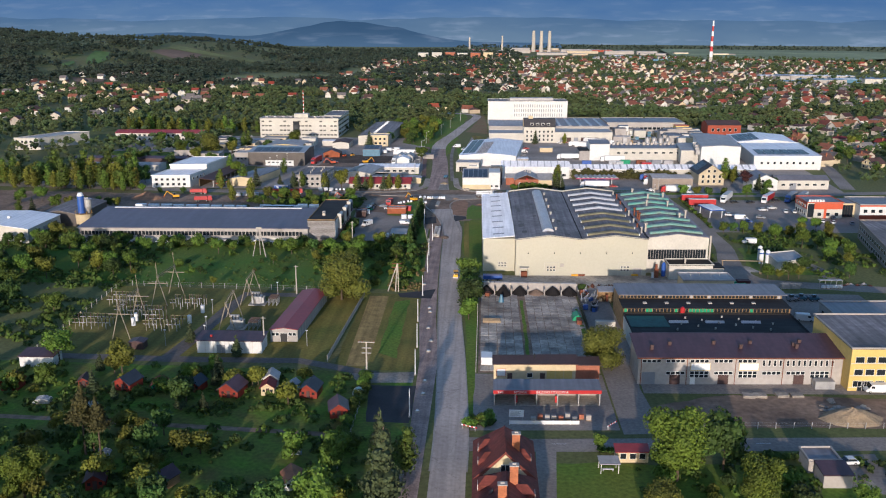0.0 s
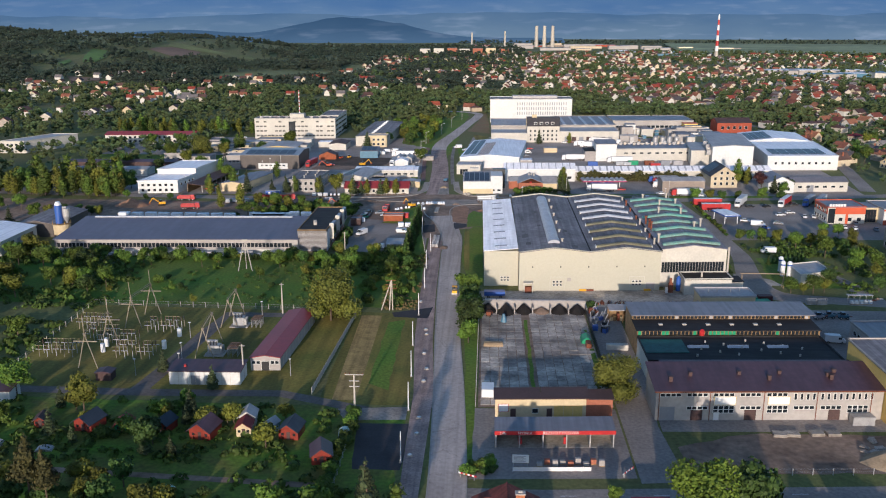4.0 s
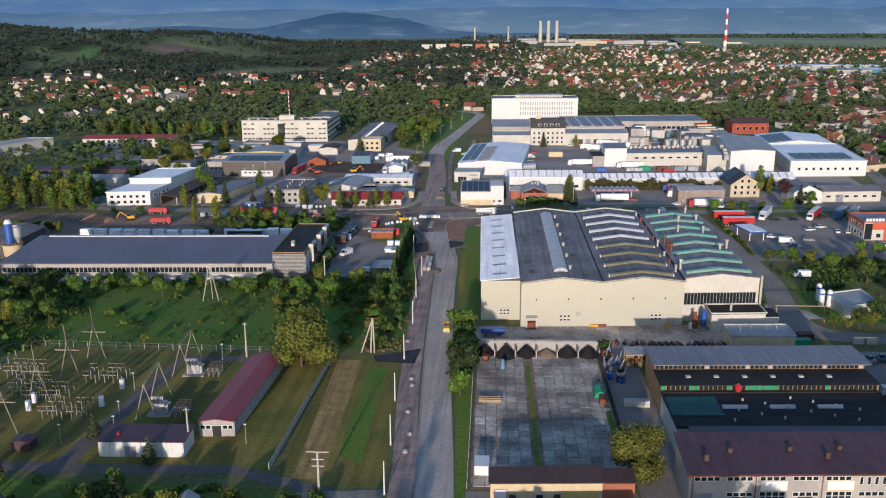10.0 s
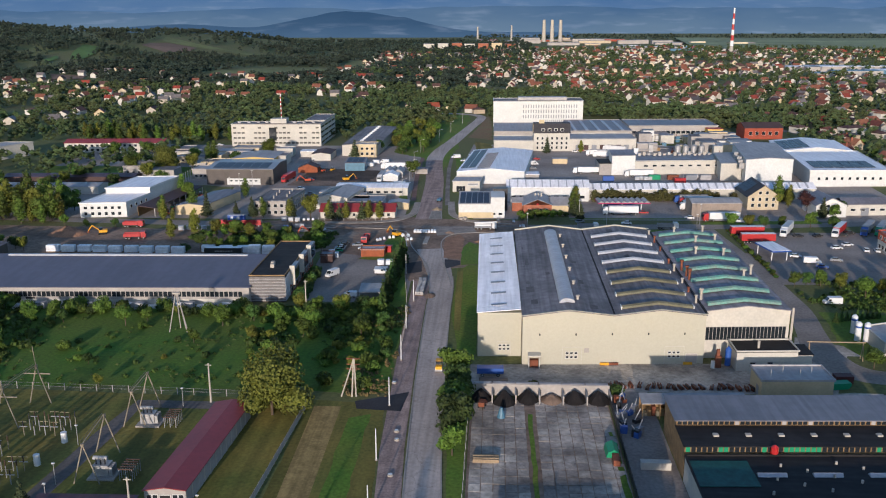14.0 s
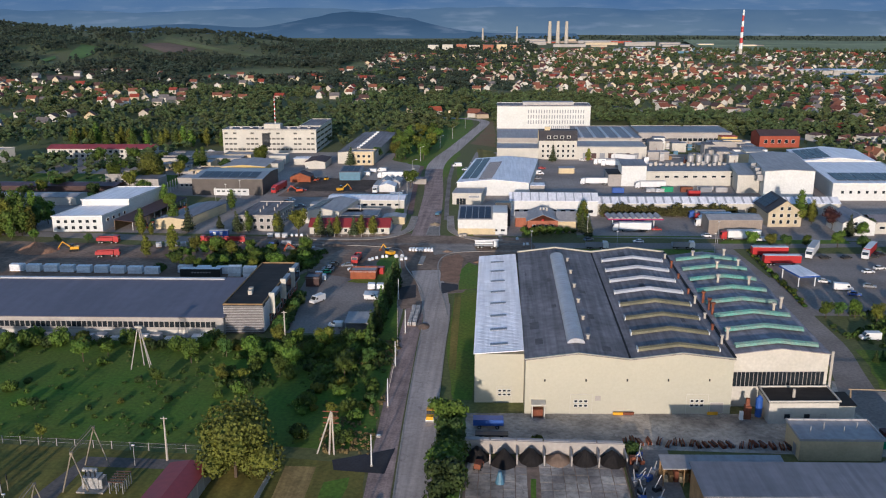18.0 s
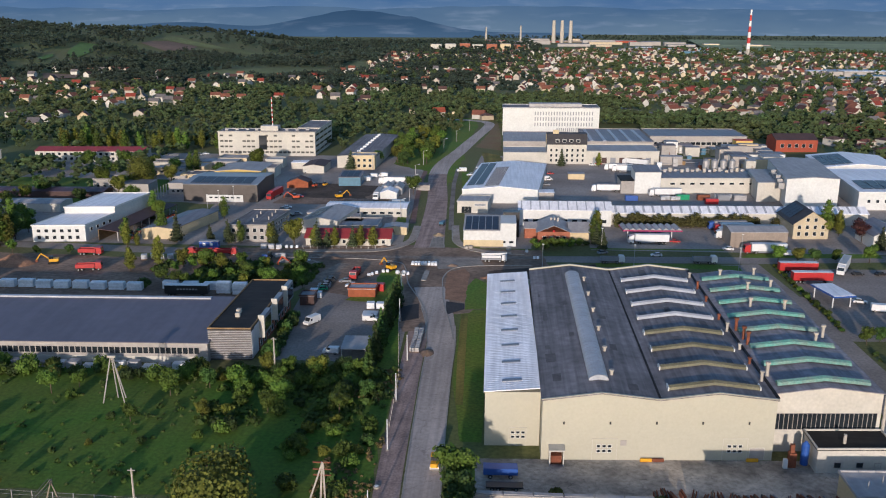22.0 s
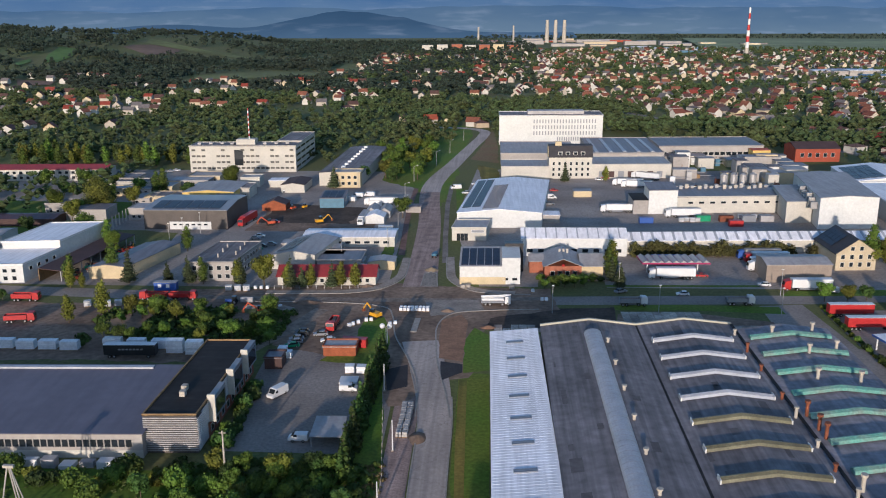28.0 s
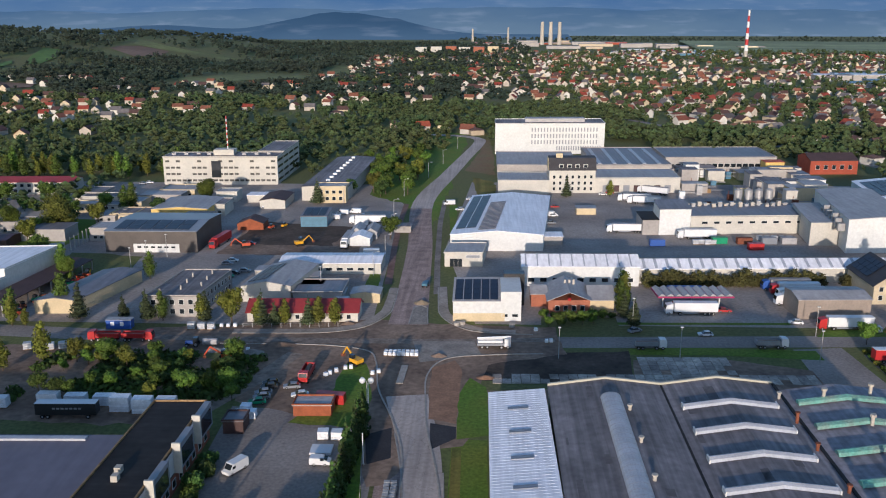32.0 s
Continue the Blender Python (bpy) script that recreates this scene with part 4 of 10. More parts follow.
    for k in range(1, 85):
        rib.extrude_b([(-0.3, 12.62), (W, 13.5), (W, 13.525), (-0.3, 12.645)], k * 1.0, k * 1.0 + 0.10)
    rib.make("roof_rib", WHITEROOF, lo.top)
    for k in range(8):
        b = 4.0 + k * 10.2
        z = lambda a: 12.7 + 0.88 * a / W  # noqa: E731
        lo.mesh().extrude_b([(3.6, z(3.6)), (7.8, z(7.8)), (7.8, z(7.8) + 0.12), (3.6, z(3.6) + 0.12)], b, b + 1.2).make("skylight", GREYP, lo.top, "narrow dark skylight strip")
    gate = lo.opening("front", 5.3, 0, 3.6, 4.2, (OFFWHITE, CREAM), 1, "gate", label="cream gate with small panes")
    for r in range(2):
        for k in range(3):
            pane = lo.opening("front", 0.4 + k * 1.1, 1.9 + r * 1.0, 0.7, 0.5, (FRAME, GLASS), 1)
            pane.parent = gate
            pane.location.y -= 0.06
    # right bay: concrete with window band and green skylights
    ri = House("old_hall_bay", "older concrete hall bay with glazed band and green skylights", "factory", (61.5, 312.8), (84.6, 314.6), 85.0, v=(0.006, 1.0))
    W = ri.w
    ri.walls(13.2, OFFWHITE, gable=("b", 1.4))
    ri.roof(13.2, mat("pale_worn_felt", (0.30, 0.275, 0.285), 0.75, scale=0.10, vary=0.5, tint=(0.19, 0.17, 0.18), fine=0.6, spec=0.4, streak=(0.8, 0.04, 0.2)), "b", 1.4, 0.3, label="black felt roof with pale patches")
    for i in range(22):
        ri.opening("front", 0.9 + i * 0.98, 5.2, 0.86, 3.6, (GREYWALL, GLASS), 1)
    for k in range(8):
        b, c = 3.5 + k * 10.6, W / 2
        q = ri.mesh()
        z = lambda a: 13.75 + 1.3 * (1 - abs(a - c) / c)  # noqa: E731
        for s0, s1 in ((1.6, c), (c, W - 1.8)):
            n = [(b - 1.1, 0), (b - 0.8, 0.55), (b, 0.85), (b + 0.8, 0.55), (b + 1.1, 0)]
            kk = [(s0, y, z(s0) + d) for y, d in n] + [(s1, y, z(s1) + d) for y, d in n]
            q.solid(kk, [(i, i + 5, i + 6, i + 1) for i in range(4)] + [(0, 1, 2, 3, 4), (9, 8, 7, 6, 5)], 0)
        q.make("skylight", GREENGLASS, ri.top, "saddle skylight of green translucent sheet")
    for a, b, matl in ((7, 78, PALEPOLE), (17.5, 80, PALEPOLE), (12, 66, PALEPOLE), (19, 68, PALEPOLE), (9, 52, PALEPOLE), (17.5, 50, PALEPOLE), (21, 31, PALEPOLE), (17.5, 26, PALEPOLE), (1.2, 36, RUST), (1.5, 30, RUST), (1.6, 26.5, RUST), (0.9, 8, PALEPOLE)):
        ri.mesh().tube(a, b, 13.8, 16.6, 0.38).tube(a, b, 16.6, 17.1, 0.62).make("roof_vent", matl, ri.top, "rusty ventilation pipe" if matl is RUST else "pale concrete ventilation pipe")
    ri.mesh().tube(W + 0.5, -0.6, 0, 14.2, 0.35).make("downpipe", PALEPOLE, ri.top)
    an = House("annex", "flat-roofed white annex with black felt roof before the hall", "annex", (68.6, 304.2), (84.4, 305.4), 8.0)
    an.walls(5.2, OFFWHITE)
    an.roof(5.2, BLACKFELT, parapet=OFFWHITE)
    an.walls(3.9, OFFWHITE, an.w, 1.0, an.w + 4.2, 8.0)
    an.roof(3.9, BLACKFELT, a0=an.w, b0=1.0, a1=an.w + 4.2, b1=8.0)
    an.row("front", 2, 11, 2, 1.3, 1.3, 1.1, mats=(GREYWALL, GLASS))
    an.opening("front", 11.8, 0, 1.2, 2.2, (GREYWALL, OFFWHITE), 1, "door")
    an.mesh().tube(6.2, 2.5, 5.4, 7.4, 0.35).make("roof_vent", PALEPOLE, an.top)
    t = empty("filter_unit", "dark blue filter tank with rusty ducts in a gap", "machinery", (65.5, 306.8, 0))
    Mesh().tube(1.6, 0, 0.6, 5.0, 0.8, n=12).tube(1.6, 0, 5.0, 5.8, 0.8, 0.2, n=12).make("tank", BLUE, t)
    Mesh().box(-1.6, -0.8, 0, -0.2, 0.6, 3.2).box(-1.4, -0.4, 3.2, -0.6, 0.3, 5.0).make("duct", RUST, t)
    Mesh().box(-2.8, -1.2, 0, -2.0, -0.4, 2.0).make("bin", WHITEP, t)


hall()


# ---- works south of the hall ----
def carwash():
    h = House("car_wash", "open car wash with a red fascia and grey sloping roof", "car wash", (4.4, 193.4), (30.2, 194.9), 8.0)
    w = h.w
    h.mesh().extrude_a([(-0.2, 3.95), (6.2, 4.2), (6.2, 4.4), (-0.2, 4.15)], -0.1, w + 0.1).make("roof", GREYROOF, h.top, "grey sheet canopy roof")
    h.thing("fascia", RED, -0.1, -0.3, 3.25, w + 0.1, -0.2, 4.15, "bright red lettered fascia")
    for i in range(6):
        a = 0.1 + i * (w - 0.5) / 5
        h.thing("post", STEEL, a, 0, 0, a + 0.25, 0.25, 3.9)
        h.thing("bay_partition", GREYP, a + 0.05, 0.6, 0, a + 0.15, 6.5, 2.4)
    for a in (5.1, 14.8):
        h.thing("wash_unit", RED, a, 0.2, 0.8, a + 0.7, 0.6, 2.4, "red wash control unit")
    h.thing("floor_slab", CONCRETE, 0, 0, 0.02, w, 7.0, 0.08)
    h.thing("rear_wall", GREYWALL, 0, 6.0, 0, w, 6.2, 3.9)
    s = House("wash_office", "low yellow rendered building with brown felt roof behind the car wash", "building", (4.6, 208.2), (25.6, 209.5), 5.0)
    s.walls(4.7, PALEYELLOW)
    s.walls(4.2, BRICK, s.w, 0.5, s.w + 6.2, 5.0, name="brick_annex", label="red brick annex")
    s.mesh().extrude_a([(-0.4, 4.72), (5.2, 5.1), (5.2, 5.3), (-0.4, 4.92)], -0.4, s.w / 2).make("roof", BROWNROOF, s.top)
    s.mesh().extrude_a([(-0.5, 4.75), (5.3, 5.15), (5.3, 5.35), (-0.5, 4.95)], s.w / 2 + 0.01, s.w + 0.6).make("roof", BROWNROOF, s.top)
    s.mesh().extrude_a([(0.2, 4.22), (5.2, 4.6), (5.2, 4.8), (0.2, 4.42)], s.w + 0.61, s.w + 6.5).make("roof", BROWNROOF, s.top)
    s.opening("front", 8.6, 1.2, 1.3, 1.1)
    s.opening("front", 3.6, 0, 1.1, 2.2, (BROWNROOF, BROWNROOF), 1, "door")
    s.opening("front", 12.0, 0, 1.1, 2.2, (BROWNROOF, BROWNROOF), 1, "door")
    s.opening("front", 13.6, 0, 6.6, 3.0, (PALEYELLOW, YELLOW), 3, "shutter", label="pale yellow roller shutters")
    s.opening("front", 0.8, 1.6, 2.2, 1.8, (RED, WHITEP), 1, "sign", label="white sign board with red edge")
    s.mesh().tube(s.w / 2, 3, 5.0, 6.4, 0.2).make("flue", BLACKP, s.top)


carwash()


def fascia_text(body, x, y, z, size, material, rz, label):
    c = bpy.data.curves.new("lettering", "FONT")
    c.body, c.size, c.extrude = body, size, 0.02
    c.materials.append(material)
    o = new("lettering", c)
    o.matrix_world = pose(x, y, z, 90, 0, rz)
    return o


def workshops():
    h = House("workshop", "long two-storey grey rendered workshop with plum sheet roof", "workshop", (41.3, 208.6), (93.4, 211.6), 12.5)
    w = h.w
    h.walls(7.4, GREYWALL, gable=("mono", 1.6))
    h.roof(7.4, PLUMROOF, "mono", 1.6, 0.5)
    h.thing("gutter", RUST, -0.5, -0.75, 7.2, w + 0.4, -0.45, 7.4, "red-brown gutter")
    for i, a in enumerate((0.5, 12.2, 24.6, 36.8, 49.3)):
        h.mesh().tube(a + 0.2, -0.12, 0, 7.2, 0.09).make("downpipe", RUST, h.top)
    for i in range(5):
        for k in range(4):
            h.opening("front", 1.0 + i * 6.1 + k * 1.22, 6.0, 0.95, 0.75, bars=1)
    for i in range(13):
        h.opening("front", 31.7 + i * 1.42 + (0.5 if i > 3 else 0), 5.1, 0.55, 1.5, bars=1)
    for a, n, z, hh in ((7.2, 4, 2.75, 0.75), (13.3, 4, 1.9, 1.7), (19.5, 4, 2.75, 0.75), (25.7, 4, 1.9, 1.7), (31.8, 4, 2.75, 0.75), (38.0, 4, 2.75, 0.75), (44.2, 4, 1.9, 1.7)):
        for k in range(n):
            h.opening("front", a + k * 1.22, z, 0.98, hh, bars=1)
            if hh > 1:
                h.thing("glazing_bar", FRAME, a + k * 1.22, -0.13, z + 0.8, a + k * 1.22 + 0.98, -0.02, z + 0.9)
    h.opening("front", 1.0, 0, 3.4, 3.4, (GREYWALL, GREYP), 1, "gate", label="grey roller gate")
    for a in (8.2, 20.6, 40.0):
        h.opening("front", a, 0, 2.5, 2.6, (BROWNROOF, BROWNROOF), 2, "gate", label="brown double door")
    h.opening("front", 13.5, 0, 1.1, 2.0, (FRAME, WHITEP), 1, "door", label="white door")
    for a in (13.4, 25.8):
        h.opening("front", a, 3.9, 4.9, 1.9, (YELLOW, WHITEP), 1, "banner", label="white banner with yellow edge")
    for a, b in ((3.5, 3.5), (8.6, 6.0), (20.2, 6.5), (26.6, 4.0), (29.8, 6.8), (40.8, 5.5), (41.2, 4.2), (43.0, 7.5)):
        h.mesh().box(a, b, 7.6, a + 0.8, b + 0.8, 9.2).box(a - 0.1, b - 0.1, 9.2, a + 0.9, b + 0.9, 9.35).make("chimney", BROWNROOF, h.top, "short red-brown roof vent")
    h.thing("metal_shed", STEEL, 44.5, -3.2, 0, 49.5, -0.8, 2.1, "low grey tin shed")
    # lean-to of plum sheet
    p = House("lean_to", "low lean-to with dark plum roof behind the workshop", "shed", (46.0, 221.9), (95.0, 224.3), 8.0)
    p.walls(6.2, GREYWALL)
    p.roof(6.2, PLUMROOF, over=0.2)
    # black roofed workshop with clerestories
    b = House("sawtooth_workshop", "dark workshop with black felt roof, tarp and strip windows", "workshop", (43.6, 230.9), (93.2, 233.4), 17.2)
    b.walls(5.4, OFFWHITE)
    b.roof(5.4, BLACKFELT, parapet=BLACKFELT, over=0.1)
    b.thing("tarp", mat("green_tarpaulin", (0.015, 0.09, 0.075), 0.6, scale=0.8, vary=0.4), 0.3, 5.5, 5.62, 11.5, 15.0, 5.75, "faded green tarpaulin")
    for a in (12, 22.5, 33):
        b.mesh().extrude_a([(9, 5.6), (9.7, 6.2), (10.4, 5.6)], a, a + 5.5).make("skylight", PALEGLASS, b.top, "small glass ridge light")
    for k in range(14):
        b.mesh().tube(13 + k * 2.2, 3 + (k * 5) % 12, 5.5, 6.2, 0.25).make("roof_vent", PALEPOLE, b.top)
    c = House("clerestory_hall", "dark hall with two bands of strip windows and felt roofs", "workshop", (43.7, 249.4), (93.7, 252.0), 20.0)
    cw = c.w
    c.walls(6.9, TIMBER, b1=8.4)
    c.mesh().extrude_a([(-0.35, 6.92), (8.4, 7.2), (8.4, 7.38), (-0.35, 7.10)], -0.3, cw + 0.3).make("roof", BLACKFELT, c.top, "black felt lower roof")
    c.walls(8.35, TIMBER, b0=8.4)
    c.mesh().extrude_a([(7.9, 8.42), (20.4, 8.38), (20.4, 8.58), (7.9, 8.62)], -0.5, cw + 1.6).make("roof", GREYROOF, c.top, "grey sheet roof")
    for i in range(46):
        green = i in (0, 6, 7, 14, 18, 19, 20, 21, 22, 23, 24, 35)
        c.opening("front", 0.25 + i * (cw - 0.5) / 46, 5.75, 0.86, 1.05, (TIMBER, GREENP if green else GLASS), 1, "pane")
    for i in range(46):
        c.opening("front", 0.2 + i * (cw - 0.4) / 46, 7.45, 0.86, 0.8, (TIMBER, PALEROOF if i in (11, 20, 25, 37, 45) else GLASS), 1, "pane", a=8.4)
    c.mesh().tube(17.5, -0.8, 5.6, 7.2, 0.75, n=10).tube(17.5, -0.8, 7.2, 7.7, 0.75, 0.2, n=10).make("cyclone", RED, c.top, "red dust cyclone")
    for k in range(6):
        c.mesh().box(6.5 + k * 6.6, 3.5, 7.1, 7.6 + k * 6.6, 4.6, 7.55).make("roof_vent", PALEPOLE, c.top)
    s = House("open_shed", "open-fronted timber shed with grey sheet roof and stacked goods", "shed", (39.8, 275.0), (64.0, 276.4), 4.6)
    s.mesh().extrude_a([(-0.3, 3.9), (4.9, 4.2), (4.9, 4.4), (-0.3, 4.1)], -0.2, s.w).make("roof", PALEROOF, s.top)
    s.thing("rear_wall", TIMBER, 0, 4.3, 0, s.w, 4.5, 3.9)
    for i in range(7):
        s.thing("post", TIMBER, i * (s.w - 0.2) / 6, 0, 0, i * (s.w - 0.2) / 6 + 0.2, 0.2, 3.9)
    for i in range(8):
        s.thing("stacked_goods", (PALEYELLOW, TIMBER, RUST)[i % 3], 0.6 + i * 1.0, 1.6, 0, 1.4 + i * 1.0, 3.2, 0.8 + (i * 7 % 5) * 0.4)
    k = House("store_building", "small flat yellow-fronted store with pale roof", "building", (70.0, 287.4), (87.2, 288.3), 9.0)
    k.walls(4.6, PALEYELLOW)
    k.roof(4.6, PALEROOF, parapet=PALEROOF)
    k.opening("left", 2, 0, 1.6, 2.4, (GREYWALL, GREYP), 1, "door")
    for i in range(4):
        k.mesh().tube(3 + i * 3.5, 3 + i % 2 * 2, 4.8, 6.4, 0.1).make("flue", STEEL, k.top)
    # yellow office at the edge
    y = House("office_block", "three-storey yellow and grey striped office block", "office", (93.6, 207.6), (118, 209.0), 26.0)
    y.walls(11.2, YELLOW)
    y.roof(11.2, FELT, parapet=GREYWALL)
    for z in (1.2, 4.3, 7.6):
        y.row("front", 0.8, 23.5, 8, z, 2.1, 1.5)
        y.thing("wall_band", OFFWHITE, 0.1, -0.04, z - 0.3, y.w, 0, z - 0.12)
    y.opening("front", 2.4, 0, 3.4, 2.6, (GREYWALL, GLASS), 3, "door", label="glazed entrance")
    z = House("grey_depot", "long low grey depot with felt roof", "building", (106.0, 238.0), (135, 240), 24.0)
    z.walls(6.0, GREYWALL)
    z.roof(6.0, GREYROOF, parapet=GREYWALL)
    z.row("left", 2, 22, 7, 3.2, 1.8, 1.2)


workshops()


# ---- the near house ----
HOUSETILE = mat("weathered_red_tiles", (0.185, 0.046, 0.034), 0.75, scale=0.6, vary=0.4, fine=3.0, streak=(0.15, 2.2, 0.22), bump=0.4)
HOUSEBRICK = mat("orange_brick", (0.42, 0.15, 0.07), 0.85, scale=0.8, vary=0.3, fine=4.0)


def near_house():
    """Two blocks in line: a taller hipped one to the north, whose southern gable rises over the lower one."""
    h = House("red_roofed_house", "tall cream house with steep red hipped roofs, gables and dormers", "house", (0.4, 124.0), (11.6, 124.4), 39.5)
    w, c = h.w, h.w / 2
    h.walls(6.0, PALEYELLOW, b1=39.0)

    def hipped(b0, b1, z0, z1, south, label):
        k, o = 4.2, 0.6
        m = h.mesh()
        s_ = b0 + (k if south else -0.25)
        m.solid([(-o, b0 - (o if south else 0.25), z0), (w + o, b0 - (o if south else 0.25), z0), (w + o, b1 + o, z0), (-o, b1 + o, z0), (c, s_, z1), (c, b1 - k, z1)],
                [(3, 2, 1, 0), (0, 1, 4), (1, 2, 5, 4), (2, 3, 5), (3, 0, 4, 5)])
        m.make("roof", HOUSETILE, h.top, label)
        h.mesh().rod((c, s_, z1 + 0.02), (c + 0.001, b1 - k, z1 + 0.02), 0.16, 6).make("ridge_tiles", HOUSETILE, h.top)
    hipped(0, 24.0, 5.9, 10.0, True, "lower dark red tiled roof")
    hipped(24.0, 39.0, 5.95, 11.6, False, "steep dark red tiled roof hipped to the street")
    h.mesh().extrude_b([(0.6, 6.0), (w - 0.6, 6.0), (c, 11.2)], 23.6, 24.2).make("gable", PALEYELLOW, h.top, "cream rendered gable")
    h.opening("front", c - 0.8, 7.6, 1.6, 1.5, (FRAME, GLASS), 2, a=23.6)
    # dormers with hipped red caps on both slopes
    for b, west in ((11.0, True), (19.5, True), (28.5, True), (34.0, True), (8.0, False), (16.5, False), (30.0, False)):
        a0, a1 = (0.5, 3.9) if west else (w - 3.9, w - 0.5)
        e = a0 if west else a1
        f = a1 if west else a0
        h.mesh().box(a0, b - 1.3, 6.2, a1, b + 1.3, 8.0).make("dormer", HOUSETILE, h.top, "dormer clad in red tiles")
        h.mesh().solid([(e, b - 1.6, 7.95), (e, b + 1.6, 7.95), (f, b + 1.6, 7.95), (f, b - 1.6, 7.95), (e + (1.3 if west else -1.3), b, 9.2), (f, b, 9.2)],
                       [(0, 1, 2, 3), (0, 4, 1), (1, 4, 5, 2), (2, 5, 3), (3, 5, 4, 0)]).make("dormer_roof", HOUSETILE, h.top)
        h.opening("left" if west else "right", b - 0.7, 6.7, 1.4, 1.0, (FRAME, GLASS), 2, a=e)
    for a, b, z in ((7.0, 29.0, 12.6), (6.2, 16.6, 12.6), (4.0, 11.0, 12.0)):
        h.mesh().box(a, b, 7.5, a + 1.5, b + 1.0, z).make("chimney", HOUSEBRICK, h.top, "orange brick chimney")
        h.mesh().box(a - 0.12, b - 0.12, z, a + 1.62, b + 1.12, z + 0.2).box(a + 0.4, b + 0.3, z + 0.2, a + 1.1, b + 0.7, z + 0.5).make("chimney_cap", GREYWALL, h.top)
    for a, b, z in ((1.6, 24.5, 7.7), (1.9, 6.0, 7.6), (2.3, 14.8, 8.2)):
        h.mesh().solid([(a, b, z - 0.55), (a + 0.9, b, z + 0.35), (a + 0.9, b + 1.0, z + 0.35), (a, b + 1.0, z - 0.55), (a, b, z - 0.4), (a + 0.9, b, z + 0.5), (a + 0.9, b + 1.0, z + 0.5), (a, b + 1.0, z - 0.4)],
                       [(3, 2, 1, 0), (4, 5, 6, 7), (0, 1, 5, 4), (1, 2, 6, 5), (2, 3, 7, 6), (3, 0, 4, 7)]).make("roof_window", GLASS, h.top)
    for z in (1.2, 3.9):
        h.row("right", 4, 37, 9, z, 1.2, 1.4)
        h.row("left", 4, 37, 9, z, 1.2, 1.4)


near_house()


# ---- substation side ----
def substation_buildings():
    h = House("switch_house", "white flat switch house with plum roof", "building", (-77.4, 223.2), (-59.4, 223.6), 6.5)
    h.walls(3.6, WHITE)
    h.roof(3.6, PLUMROOF, "mono", 0.4, 0.4)
    h.opening("front", 5.6, 0, 2.2, 2.4, (GREYWALL, GREYP), 2, "door", label="grey double door")
    h.opening("front", 9.6, 0.4, 1.6, 1.8, (GREYWALL, OFFWHITE), 1, "panel")
    for i in range(9):
        h.thing("wall_rib", OFFWHITE, 0.1 + i * 2.2, -0.06, 0, 0.2 + i * 2.2, 0, 3.5)
    h.thing("roof_box", RED, 3.2, 2, 4.0, 3.8, 2.6, 4.6)
    r = House("long_red_shed", "long narrow shed with red sheet roof and grey panel walls", "shed", (-59.2, 233.0), (-51.5, 233.4), 38.0, v=(0.05, 1.0))
    r.walls(3.6, GREYWALL, gable=("b", 0.6))
    r.roof(3.6, REDROOF, "b", 0.6, 0.3)
    r.opening("front", 2.9, 0, 2.0, 2.6, (FRAME, BLACKP), 1, "door", label="open dark doorway")
    r.row("front", 0.3, 2.6, 2, 1.9, 0.9, 0.8, bars=1)
    r.row("front", 5.2, 7.5, 2, 1.9, 0.9, 0.8, bars=1)
    for i in range(13):
        r.thing("wall_rib", PALEPOLE, r.w, 0.1 + i * 3.1, 0, r.w + 0.08, 0.4 + i * 3.1, 3.5)
    b = empty("garden_hut", "small plum-roofed brown hut at the fence", "hut", (-97, 224.5, 0))
    Mesh().box(0, 0, 0, 4, 3, 2.1).make("wall", BROWNROOF, b)
    Mesh().extrude_b([(-0.3, 2.1), (4.3, 2.1), (4.3, 2.25), (2, 2.7), (-0.3, 2.25)], -0.3, 3.3).make("roof", PLUMROOF, b)
    l = House("white_hut", "white hut with plum roof half hidden by trees", "hut", (-121, 210.5), (-112, 210.8), 5.0)
    l.walls(2.8, WHITE)
    l.roof(2.8, PLUMROOF, "mono", 0.5, 0.3)


substation_buildings()


